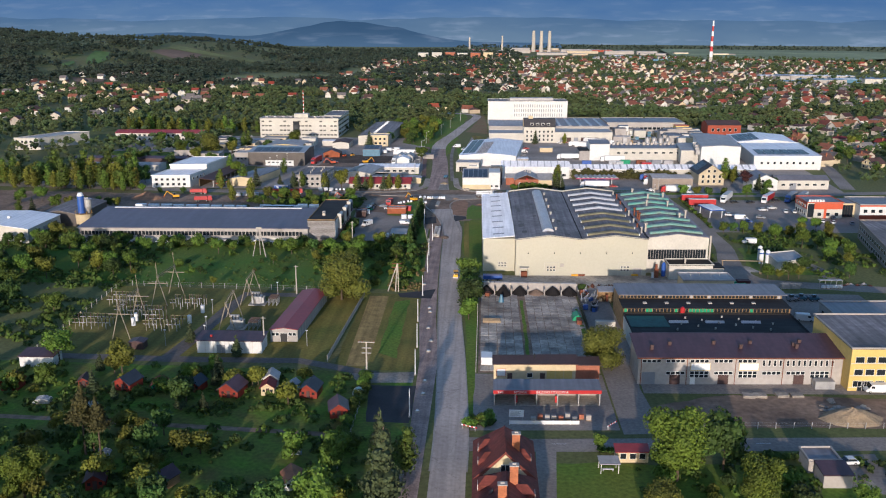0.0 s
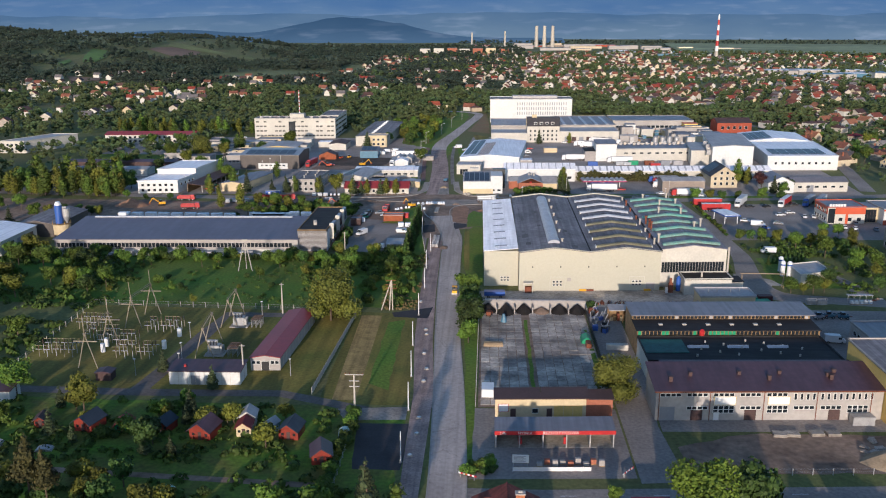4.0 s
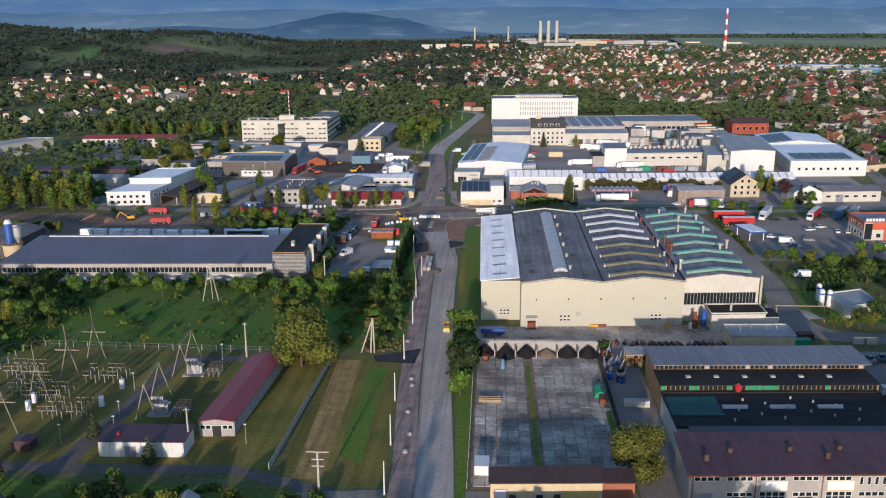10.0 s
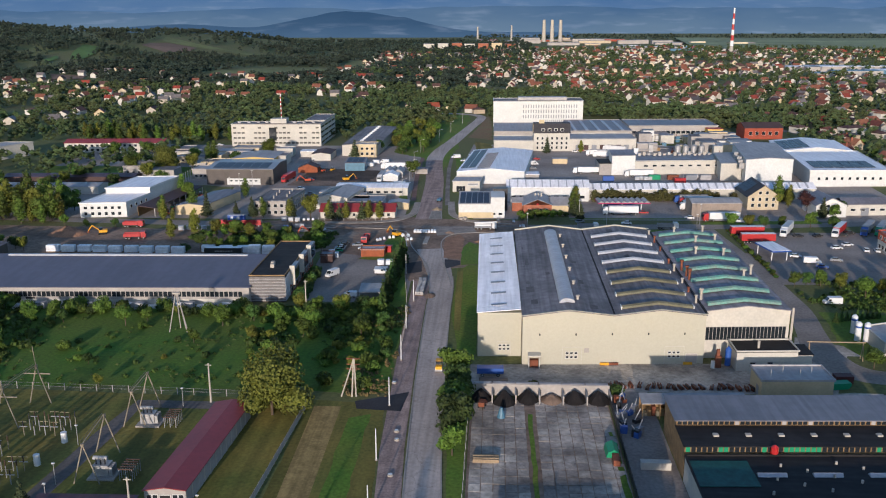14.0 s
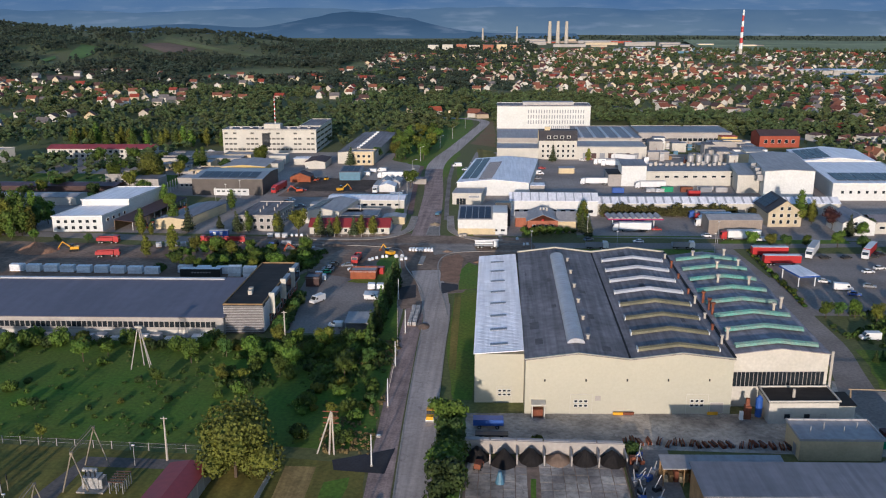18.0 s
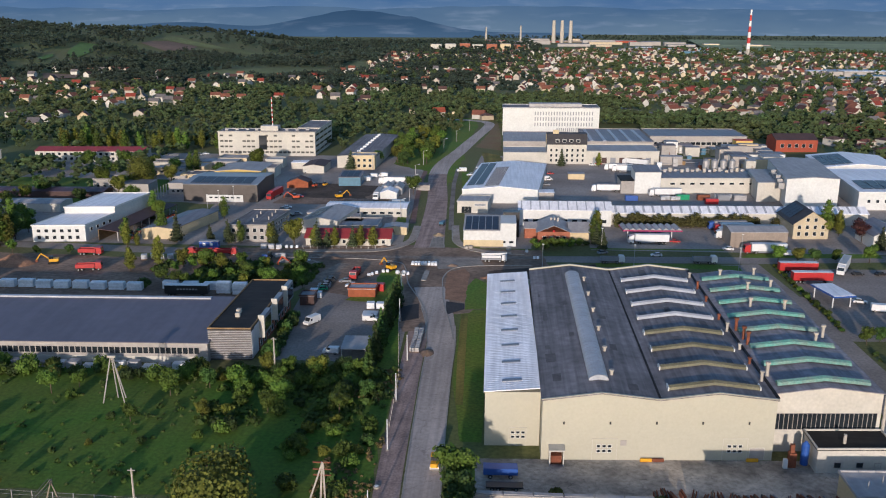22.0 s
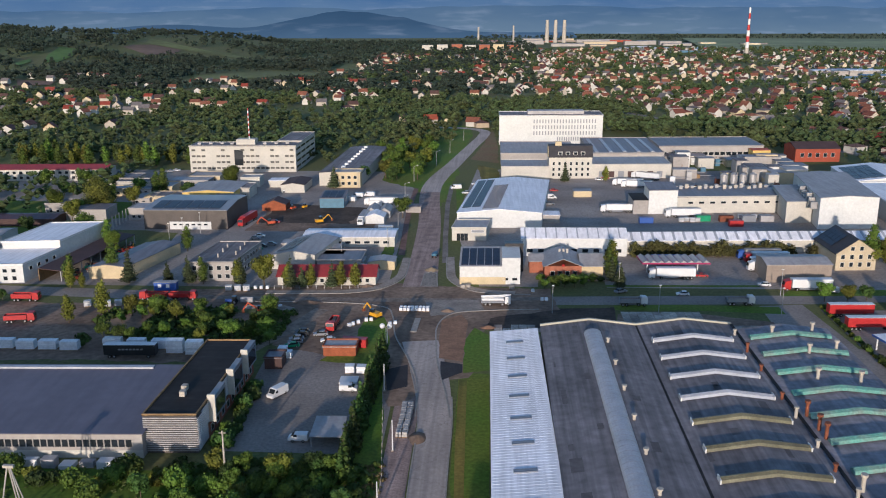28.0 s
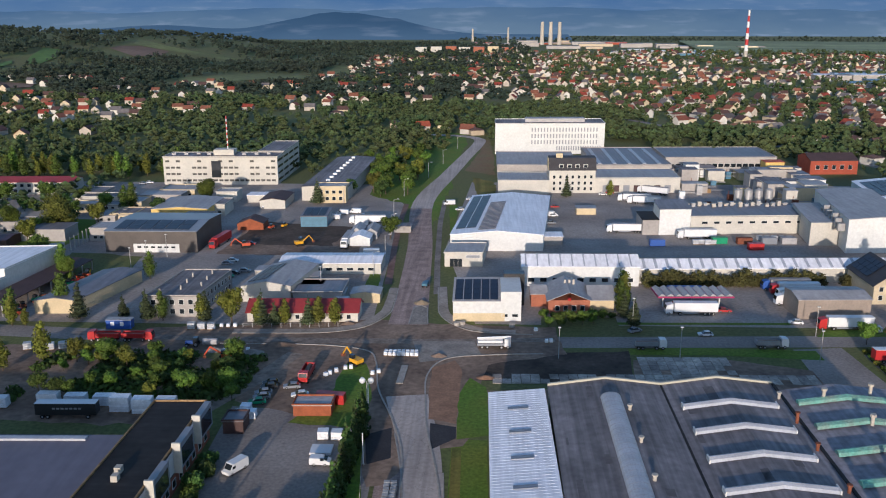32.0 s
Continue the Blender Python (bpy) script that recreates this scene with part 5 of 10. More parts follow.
# ---- long warehouse and office beyond the meadow ----
def warehouse():
    h = House("long_warehouse", "very long low warehouse with slate-blue sheet roof and window band", "warehouse", (-167.0, 346.0), (-71.5, 350.4), 30.0)
    w = h.w
    h.walls(5.6, GREYWALL, gable=("mono", 2.4))
    h.roof(5.6, mat("slate_blue_sheet_roof", (0.118, 0.116, 0.152), 0.5, scale=0.04, vary=0.15, fine=0.4, spec=0.35, streak=(0.5, 0.05, 0.08)), "mono", 2.4, 0.5)
    h.thing("ridge_light", PALEGLASS, 4, 28.2, 7.95, w - 8, 29.6, 8.5, "pale ridge light along the roof's edge")
    for i in range(62):
        h.opening("front", 1.0 + i * (w - 3) / 62, 2.5, 1.25, 1.7, (GREYWALL, GLASS), 1)
    h.thing("dark_door", BLACKP, 24, -0.05, 0, 27, 0, 3.2)
    h.thing("plinth", OFFWHITE, 0, -0.08, 0, w, 0, 1.7)
    for i in range(24):
        h.thing("wrapped_pallet", (WHITEP, PALEROOF)[i % 2], 2 + i * 3.9, -5.2 + (i * 3 % 5) * 0.3, 0, 4.9 + i * 3.9, -2.6, 0.9 + (i * 5 % 4) * 0.35)
    o = House("louvre_office", "dark flat-roofed office block with white louvred end", "office", (-71.8, 352.4), (-60.6, 353.0), 43.0, v=(0.0, 1.0))
    o.walls(8.6, DARKWALL)
    o.roof(8.6, BLACKFELT, parapet=TIMBER, over=0.15)
    for i in range(16):
        o.thing("louvre", PALEROOF, 0.0, -0.35, 0.6 + i * 0.5, o.w + 0.3, -0.1, 0.83 + i * 0.5)
        if i < 15:
            o.thing("louvre", WHITEP, o.w + 0.1, -0.1, 0.6 + i * 0.5, o.w + 0.35, 6.0, 0.85 + i * 0.5)
    o.thing("brick_base", BRICK, o.w, 6.2, 0, o.w + 0.2, 43, 3.2)
    for b0 in (8, 22, 34):
        o.mesh().box(o.w, b0, 4.0, o.w + 1.4, b0 + 8, 9.3).make("bay", GREYP, o.top, "dark grey projecting bay")
        o.opening("right", b0 + 0.6, 4.6, 6.6, 3.8, (GREYP, GLASS), 1, a=o.w + 1.4)
        o.mesh().box(o.w, b0 - 0.6, 3.6, o.w + 1.7, b0 - 0.1, 10.0).make("fin", OFFWHITE, o.top, "pale upright wall fin")
        for k in range(9):
            o.thing("louvre", WHITEP, o.w + 0.05, b0 - 5.0, 4.0 + k * 0.5, o.w + 0.3, b0 - 0.7, 4.2 + k * 0.5)
    o.row("right", 7, 42, 9, 1.0, 1.8, 1.6, a=o.w + 0.2)
    for a, b in ((4.0, 12.0), (4.6, 9.0)):
        o.mesh().box(a, b, 8.8, a + 1.2, b + 1.4, 10.0).make("roof_unit", PALEPOLE, o.top)
    q = House("white_shed", "white sheet-clad shed with pale roof beside the long warehouse", "shed", (-214, 344.5), (-184.6, 338.4), 28, v=(0.0, 1.0))
    q.walls(6.2, OFFWHITE, gable=("b", 0.9))
    q.roof(6.2, WHITEROOF, "b", 0.9)
    q.mesh().box(13.0, 12.0, 6.8, 14.2, 13.4, 8.0).make("roof_vent", WHITEP, q.top)
    for k in range(3):
        q.mesh().box(q.w - 0.1, 5.0 + k * 7.5, 1.0, q.w + 0.06, 10.0 + k * 7.5, 4.6).make("gate", (BLACKP, GREYP, BLACKP)[k], q.top, "dark sliding gate")
    d = House("dark_shed", "dark sheet-clad shed behind the white shed", "shed", (-196, 371), (-178.6, 371), 30, v=(0.0, 1.0))
    d.walls(5.4, DARKWALL, gable=("b", 1.6))
    d.roof(5.4, FELT, "b", 1.6)
    t = empty("filter_silo", "tan round hopper with blue filter silo beside the warehouse", "silo", (-177.0, 373.0, 0))
    Mesh().tube(0, 0, 1.2, 5.6, 3.4, 3.6, n=18).tube(0, 0, 0, 1.2, 1.6, 3.4, n=18).make("hopper", PALEYELLOW, t, "tan round hopper")
    Mesh().tube(0, 0, 5.6, 5.8, 3.9, n=18).make("deck", TIMBER, t)
    Mesh().tube(-0.6, -0.4, 5.8, 13.6, 1.5, n=16).make("tower", BLUE, t, "blue filter tower")
    Mesh().tube(-0.6, -0.4, 13.6, 15.0, 1.5, 0.9, n=16).make("cap", WHITEP, t)
    Mesh().tube(2.2, 0.6, 5.8, 8.6, 0.35, 1.6, n=14).tube(2.2, 0.6, 8.6, 12.0, 1.6, n=14).make("cyclone", STEEL, t, "grey dust cyclone")
    Mesh().rod((0.2, 0, 12.4), (2.4, 0.6, 12.4), 0.45, 8).make("duct", STEEL, t)
    for a in range(8):
        Mesh().rod((3.7 * math.cos(a * 0.785), 3.7 * math.sin(a * 0.785), 5.8), (3.7 * math.cos(a * 0.785), 3.7 * math.sin(a * 0.785), 6.9), 0.06).make("rail_post", YELLOWP, t)


warehouse()


# ---- firms beyond the junction ----
def simple(name, label, category, a, b, depth, h, wall, roof, kind="flat", rise=1.0, rows=(), v=None, parapet=True, over=0.25):
    """A plain building with rows of windows: (side, from, to, count, height, width, size up)."""
    H = House(name, label, category, a, b, depth, v)
    H.walls(h, wall, gable=(kind, rise) if kind in ("a", "b", "mono") else None)
    H.roof(h, roof, kind, rise, over, parapet=wall if parapet and kind == "flat" else None)
    for side, s0, s1, n, z, w, hh in rows:
        H.row(side, s0, s1, n, z, w, hh, bars=1)
    return H


def pv_field(H, a0, b0, a1, b1, na, nb, zf):
    """Solar panels on a roof: na by nb separate panels lying at the height zf(a, b)."""
    da, db = (a1 - a0) / na, (b1 - b0) / nb
    for i in range(na):
        for j in range(nb):
            q = H.mesh()
            A, B = a0 + i * da, b0 + j * db
            A2, B2 = A + da * 0.90, B + db * 0.96
            z = [zf(A, B), zf(A2, B), zf(A2, B2), zf(A, B2)]
            p = [(A, B), (A2, B), (A2, B2), (A, B2)]
            q.solid([(*c, k + 0.05) for c, k in zip(p, z)] + [(*c, k + 0.14) for c, k in zip(p, z)],
                    [(3, 2, 1, 0), (4, 5, 6, 7), (0, 1, 5, 4), (1, 2, 6, 5), (2, 3, 7, 6), (3, 0, 4, 7)])
            q.make("solar_panel", PV, H.top)


PALEBROWN = mat("brown_grey_render", (0.30, 0.245, 0.20), 0.8, scale=0.2, vary=0.2)
BRICKRED = mat("red_brick_facade", (0.34, 0.075, 0.04), 0.8, scale=0.3, vary=0.25)
WINGREY = mat("curtained_glass", (0.10, 0.095, 0.085), 0.25, scale=0.3, vary=0.5, spec=0.5)
REDTIMBER = mat("red_brown_timber", (0.30, 0.085, 0.035), 0.75, scale=0.6, vary=0.3)
TOWNWALL = mat("faded_house_render", (0.46, 0.40, 0.33), 0.85, scale=0.3, vary=0.2, rand=0.3)
TOWNCREAM = mat("cream_house_render", (0.56, 0.46, 0.32), 0.85, scale=0.3, vary=0.2, rand=0.25)
TOWNWHITE = mat("pale_house_render", (0.56, 0.53, 0.47), 0.85, scale=0.3, vary=0.15, rand=0.2)


def east_side():
    # solar-roofed white building at the junction
    s = House("solar_building", "white building with a dark solar roof and cream base", "building", (-9.8, 474.0), (10.9, 475.2), 17.0)
    w = s.w
    s.mesh().extrude_a([(0, 0), (17, 0), (17, 8.6), (0, 6.4)], 0, 14.5).make("wall", WHITE, s.top)
    s.walls(9.4, WHITE, a0=14.5, b1=15, name="stair_tower")
    s.thing("plinth", PALEYELLOW, 0, -0.08, 0, w - 5, 0, 2.6)
    s.mesh().extrude_a([(-0.3, 6.4), (17.2, 8.65), (17.2, 8.85), (-0.3, 6.6)], -0.2, 14.5).make("roof", PALEROOF, s.top)
    pv_field(s, 0.5, 0.8, 14, 15.5, 5, 4, lambda a, b: 6.6 + b * 2.25 / 17.5)
    s.row("front", 14.2, w - 0.3, 2, 1.4, 1.7, 0.9)
    s.walls(10.5, BLACKP, a0=15.5, b0=15, a1=w + 1.5, b1=19, name="tank_shed")
    # brick hall with pale roof
    b = House("brick_hall", "red brick building with pale grey hipped roofs", "building", (19.6, 482.5), (40.4, 484.0), 17)
    b.walls(4.4, BRICK, a1=13)
    b.roof(4.4, PALEROOF, "b", 2.6, 0.6, a1=13)
    b.walls(3.8, PALEYELLOW, a0=13.1, b0=2)
    b.roof(3.8, PALEROOF, "a", 2.4, 0.5, a0=13.1, b0=2)
    b.walls(4.2, BRICK, a0=-5, b0=7, a1=-0.1)
    b.roof(4.2, PALEROOF, "a", 1.4, 0.4, a0=-5, b0=7, a1=-0.1)
    b.row("front", 1.5, 12, 4, 1.0, 1.3, 1.6)
    b.mesh().tube(6.5, -0.15, 4.4, 5.2, 0.55, n=12).make("round_sign", RED, b.top, "round red wall sign")
    for i in range(3):
        b.mesh().box(5.5 + i * 1.4, 10, 6.4, 6.2 + i * 1.4, 10.7, 8.0).make("chimney", PALEPOLE, b.top)
    # petrol station
    g = empty("petrol_station", "petrol station canopy with purple-red edge on posts", "petrol station", (54, 486.5, 0), 3)
    Mesh().box(0, 0, 4.4, 24, 10, 4.9).make("canopy", mat("magenta_fascia", (0.32, 0.03, 0.10), 0.5, vary=0.1), g)
    for i in range(9):
        Mesh().extrude_b([(0.2 + i * 2.65, 4.92), (2.7 + i * 2.65, 4.92), (1.45 + i * 2.65, 5.7)], 0.3, 9.7).make("roof_ridge", PALEROOF, g)
    for x in (3, 12, 21):
        Mesh().tube(x, 5, 0, 4.4, 0.25).make("post", WHITEP, g)
    for x in (6, 9, 15, 18):
        Mesh().box(x, 4.6, 0, x + 0.9, 5.4, 1.7).make("pump", RED, g)
    # long white sheds
    l = House("long_white_shed", "long white shed with blue-white corrugated roof", "warehouse", (12.5, 511.0), (52.5, 512.5), 14)
    l.walls(7.0, WHITE, gable=("a", 2.4))
    l.roof(7.0, WHITEROOF, "a", 2.4, 0.4)
    for i in range(10):
        l.mesh().extrude_a([(0, 7.1), (7, 9.5), (7, 9.68), (0, 7.28)], 1 + i * 4, 1.5 + i * 4).make("roof_light", PALEGLASS, l.top)
    l.row("front", 1, 39, 9, 1.5, 2.2, 1.4)
    l2 = House("long_white_shed", "very long low shed with pale corrugated roof", "warehouse", (53.0, 516.0), (165, 524.0), 11)
    l2.walls(5.2, OFFWHITE, gable=("a", 2.0))
    l2.roof(5.2, WHITEROOF, "a", 2.0, 0.4)
    for i in range(27):
        l2.mesh().extrude_a([(0.2, 5.35), (5.4, 7.24), (5.4, 7.42), (0.2, 5.53)], 1.5 + i * 4.1, 2.5 + i * 4.1).make("roof_light", PALEGLASS, l2.top)
    # solar-striped hall along the road
    o = House("striped_hall", "white hall with striped grey and solar roof", "factory", (-14.0, 555.0), (22.5, 556.5), 76, v=(0.10, 1.0))
    o.walls(6.6, WHITE, gable=("b", 1.6))
    o.roof(6.6, WHITEROOF, "b", 1.6, 0.3)
    pv_field(o, 1.0, 8, 9.5, 72, 2, 9, lambda a, b: 6.85 + a * 1.6 / 18.2)
    for j in range(22):
        o.mesh().extrude_b([(10.5, 7.85), (17.5, 8.5), (17.5, 8.62), (10.5, 7.97)], 3 + j * 2.4, 4.4 + j * 2.4).make("roof_strip", GREYROOF, o.top)
    o.walls(5.2, OFFWHITE, a0=1, b0=-22, a1=15, b1=-8, name="front_office", label="cream office with lettered fascia")
    o.roof(5.2, PALEROOF, a0=1, b0=-22, a1=15, b1=-8, parapet=OFFWHITE)
    o.opening("front", 3, 0, 4.5, 3.0, (GREYWALL, GLASS), 3, a=-22)
    o.opening("front", 9, 3.4, 5, 1.0, (WHITEP, GREYP), 1, "sign", a=-22)
    # dark-roofed stair house and docks
    d = House("old_mill_house", "tall cream house with steep black mansard roof", "building", (32.5, 672), (56.5, 673.6), 15)
    d.walls(12.0, OFFWHITE)
    d.mesh().extrude_a([(-0.4, 11.9), (-0.4, 12.2), (3.6, 18.0), (11.4, 18.0), (15.4, 12.2), (15.4, 11.9)], -0.3, 24.4).make("roof", SLATE, d.top, "steep black mansard roof")
    d.mesh().extrude_a([(0.2, 12.0), (14.8, 12.0), (11.4, 17.6), (3.6, 17.6)], -0.45, -0.3).make("gable", PALEYELLOW, d.top)
    d.mesh().box(3.5, 3.6, 17.5, 7.0, 5.2, 20.2).make("chimney", PALEYELLOW, d.top)
    for z in (1.5, 4.5, 7.7):
        d.row("front", 1, 23.5, 7, z, 1.2, 1.6)
    for i in range(4):
        dm = d.mesh().box(5.0 + i * 4.2, 0.4, 13.0, 7.4 + i * 4.2, 3.4, 15.0).make("dormer", OFFWHITE, d.top)
        d.opening("front", 5.3 + i * 4.2, 13.3, 1.8, 1.4, a=0.39).parent = dm
    k = simple("dock_hall", "cream loading hall with flat pale roof and dock doors", "warehouse", (56.6, 674), (101, 677), 28, 7.6, OFFWHITE, PALEROOF)
    for i in range(7):
        k.opening("front", 4 + i * 5.4, 0.6, 3.2, 3.4, (GREYWALL, BROWNROOF if i % 2 else GREYP), 1, "dock_door")
    simple("low_hall", "low cream hall with pale roof", "warehouse", (6, 668), (32.3, 669), 24, 7.0, OFFWHITE, PALEROOF)
    simple("low_hall", "grey-white hall with pale flat roof", "warehouse", (6, 715), (52, 717), 50, 7.0, GREYWALL, PALEROOF)
    e = simple("striped_roof_hall", "grey hall with long roof lights", "warehouse", (60, 712), (104, 715), 66, 8.0, GREYWALL, GREYROOF)
    for i in range(5):
        e.thing("roof_light", PALEGLASS, 3 + i * 8.5, 4, 8.2, 5 + i * 8.5, 60, 8.6)
    simple("flat_grey_hall", "large flat-roofed grey hall with windows", "warehouse", (104.6, 735), (170, 740), 40, 9.0, GREYWALL, GREYROOF, rows=(("front", 2, 60, 16, 3.5, 3.0, 2.0),))
    # white office slab
    w5 = House("white_office_slab", "five-storey white office slab with rows of narrow windows", "office", (5.5, 800), (78.0, 806), 26)
    w5.walls(20.0, WHITE)
    w5.roof(20.0, FELT, parapet=WHITE)
    for fl in range(4):
        for i in range(22):
            if fl or i > 2:
                w5.opening("front", (24 if fl else 36) + i * (2.05 if fl else 1.6), 2.5 + fl * 4.1, 0.8, 2.7, (WHITE, GREYP), 1)
    w5.thing("roof_room", PALEROOF, 20, 8, 20.3, 60, 18, 22.6)
    # production block
    p = House("production_hall", "white production hall with flat grey roof and tower", "factory", (66, 585), (139, 592), 24)
    p.walls(7.6, OFFWHITE, a0=20.5)
    p.roof(7.6, GREYROOF, a0=20.5, parapet=OFFWHITE)
    p.walls(11.0, WHITE, a0=7.0, a1=20.4, b1=14, name="tower")
    p.roof(11.0, GREYROOF, "mono", 1.2, 0.2, a0=7.0, a1=20.4, b1=14)
    p.walls(6.5, GREYWALL, a1=6.9, b1=16)
    p.roof(6.5, BLACKFELT, a1=6.9, b1=16)
    p.row("front", 24, 70, 9, 4.6, 2.4, 1.0)
    for i in range(16):
        p.thing("roof_unit", (PALEPOLE, STEEL)[i % 2], 22 + i * 3.0, 18 + (i * 5 % 4), 7.8, 23.6 + i * 3.0, 20 + (i * 5 % 4), 8.9 + (i % 3) * 0.5)
    c = House("cold_store", "tall white windowless cold store", "warehouse", (140.5, 560), (166.0, 562.5), 60, v=(0.14, 1.0))
    c.walls(13.5, WHITE, gable=("b", 0.8))
    c.roof(13.5, PALEROOF, "b", 0.8)
    c.walls(9.5, OFFWHITE, a0=-12, b0=12, a1=-0.1, b1=50, name="side_wing")
    c.roof(9.5, PALEROOF, a0=-12, b0=12, a1=-0.1, b1=50)
    for i in range(7):
        c.thing("duct", STEEL, -3, 4 + i * 5, 8, -0.2, 6 + i * 5, 11 + i % 3)
    q = House("solar_hall", "white hall with solar panels on a pale roof", "factory", (173.0, 556), (216, 559), 66, v=(0.12, 1.0))
    q.walls(8.4, WHITE)
    q.roof(8.4, WHITEROOF, parapet=WHITE)
    pv_field(q, 4, 8, 38, 30, 6, 3, lambda a, b: 8.75)
    q.row("front", 3, 40, 9, 3.6, 1.4, 1.4)
    q2 = House("solar_hall", "white hall with curved roof and solar panels", "factory", (181, 628), (224, 631), 44, v=(0.12, 1.0))
    q2.walls(8.0, WHITE, gable=("b", 2.0))
    q2.roof(8.0, WHITEROOF, "b", 2.0)
    pv_field(q2, 2, 4, 18, 38, 4, 4, lambda a, b: 8.3 + a * 2 / 21.5)
    # clutter of small industrial units behind
    rnd = random.Random(5)
    for i in range(34):
        x, y = 100 + rnd.random() * 75, 640 + rnd.random() * 85
        ww, dd, hh = 5 + rnd.random() * 9, 4 + rnd.random() * 8, 3 + rnd.random() * 6
        simple("plant_unit", rnd.choice(("small cream plant building with flat roof", "grey plant building with flat roof")), "building", (x, y), (x + ww, y + ww * 0.06), dd, hh,
               rnd.choice((OFFWHITE, PALEYELLOW, GREYWALL, WHITE)), rnd.choice((PALEROOF, GREYROOF, FELT)), parapet=False)
    t = House("red_hall", "orange-red brick hall with brown roof", "building", (188, 735), (216, 737.5), 22)
    t.walls(8, BRICKRED, gable=("a", 3))
    t.roof(8, BROWNROOF, "a", 3)
    t.row("front", 2, 26, 5, 3, 2.2, 2.4)
    # stone house, store and depot by the cross road
    h = House("stone_villa", "cream villa with dark roof and solar panels", "house", (124.6, 497.2), (139.2, 498.5), 21)
    h.walls(6.6, mat("aged_cream_render", (0.50, 0.42, 0.29), 0.85, scale=0.25, vary=0.2, fine=2.0), gable=("b", 5.0))
    h.roof(6.6, SLATE, "b", 5.0, 0.7)
    h.row("front", 0.8, 13.8, 4, 1.4, 1.3, 1.6)
    h.row("front", 0.8, 13.8, 4, 4.3, 1.3, 1.5)
    h.row("front", 4, 10.6, 2, 7.4, 1.3, 1.4)
    pv_field(h, 0.4, 7, 6.2, 20, 3, 4, lambda a, b: 7.0 + a * 5.0 / 7.3)
    st = simple("brown_store", "windowless brown store with pale roof", "warehouse", (95.5, 481.5), (118, 483), 13, 6.2, PALEBROWN, PALEROOF, "a", 1.0)
    dp = House("long_depot", "long grey depot with gabled white front", "building", (151, 486), (195, 490), 12)
    dp.walls(5.2, OFFWHITE, a0=14)
    dp.roof(5.2, GREYROOF, "a", 1.8, 0.4, a0=14)
    dp.walls(5.6, WHITE, a1=13.9, b0=-3, b1=15, gable=("b", 3.2))
    dp.roof(5.6, GREYROOF, "b", 3.2, 0.5, a1=13.9, b0=-3, b1=15)
    dp.row("front", 1.5, 12.5, 4, 1.4, 1.3, 1.3, a=-3)
    dp.row("front", 4, 10, 2, 4.6, 1.3, 1.3, a=-3)
    dp.row("front", 16, 43, 6, 2.2, 2.2, 1.0)
    dp.opening("front", 22, 0, 3.6, 3.6, (GREYWALL, GREYP), 1, "gate")
    rr = House("orange_office", "two-storey white and orange-red office with flat roof and glazed corner", "office", (155.5, 412.5), (172.5, 413.6), 16)
    rw = rr.w
    rr.walls(7.4, OFFWHITE)
    rr.roof(7.4, GREYROOF, parapet=ORANGE)
    rr.thing("top_band", ORANGE, 3.4, -0.1, 4.4, rw + 0.05, 0, 7.4, "orange-red facade band")
    rr.thing("side_band", ORANGE, -0.1, 0, 4.4, 0, 16, 7.4, "orange-red facade band")
    rr.thing("glazed_corner", GLASS, 0.3, -0.2, 0.4, 3.3, -0.02, 7.0)
    rr.thing("upright_band", ORANGE, 8.2, -0.12, 0, 9.4, 0, 4.4, "orange-red upright band")
    rr.walls(6.8, PALEYELLOW, a0=rw + 0.1, a1=rw + 7, b0=2.5, b1=14, name="entrance_block")
    rr.roof(6.8, GREYROOF, a0=rw + 0.1, a1=rw + 7, b0=2.5, b1=14)
    rr.opening("front", rw + 1.0, 0.3, 5.0, 5.6, (BROWNROOF, GLASS), 4, a=2.5)
    rr.walls(7.0, WHITE, a0=rw + 7.1, a1=rw + 27, b0=-3, b1=16, name="wing")
    rr.roof(7.0, GREYROOF, a0=rw + 7.1, a1=rw + 27, b0=-3, b1=16, parapet=GREYWALL)
    rr.thing("base_band", BRICKRED, rw + 7.0, -3.1, 0, rw + 27, -3, 2.2, "dark red base band")
    rr.thing("top_band", ORANGE, rw + 7.0, -3.1, 6.3, rw + 27, -3, 7.0, "orange-red facade band")
    rr.row("front", 4, 16.5, 3, 1.2, 1.8, 1.6)
    rr.row("front", rw + 8, rw + 26, 5, 3.4, 1.8, 1.5, a=-3)
    rr.row("left", 1, 15, 5, 1.2, 1.8, 1.6)
    rr.row("left", 1, 15, 4, 5.0, 1.6, 1.3, a=-0.1)
    for i in range(6):
        rr.mesh().box(0.6 + i * 1.3, 0.3, 7.8, 1.6 + i * 1.3, 0.5, 9.0).make("roof_letter_bar", WHITEP, rr.top)


def works_block():
    k = House("long_works_block", "long brown-grey works building with flat felt roof", "building", (153, 320), (200, 323), 54, v=(0.20, 1.0))
    k.walls(7.6, PALEBROWN)
    k.roof(7.6, FELT, parapet=PALEBROWN)
    for z in (1.2, 4.6):
        k.row("left", 2, 52, 13, z, 2.4, 1.5)
    k.row("front", 2, 44, 10, 4.6, 2.2, 1.4)
    k.thing("roof_room", WHITE, 30, 14, 7.9, 40, 24, 10.5)
    for i in range(6):
        k.thing("roof_unit", PALEPOLE, 8 + i * 5, 10 + (i * 7) % 30, 7.9, 9.4 + i * 5, 11.4 + (i * 7) % 30, 8.8)


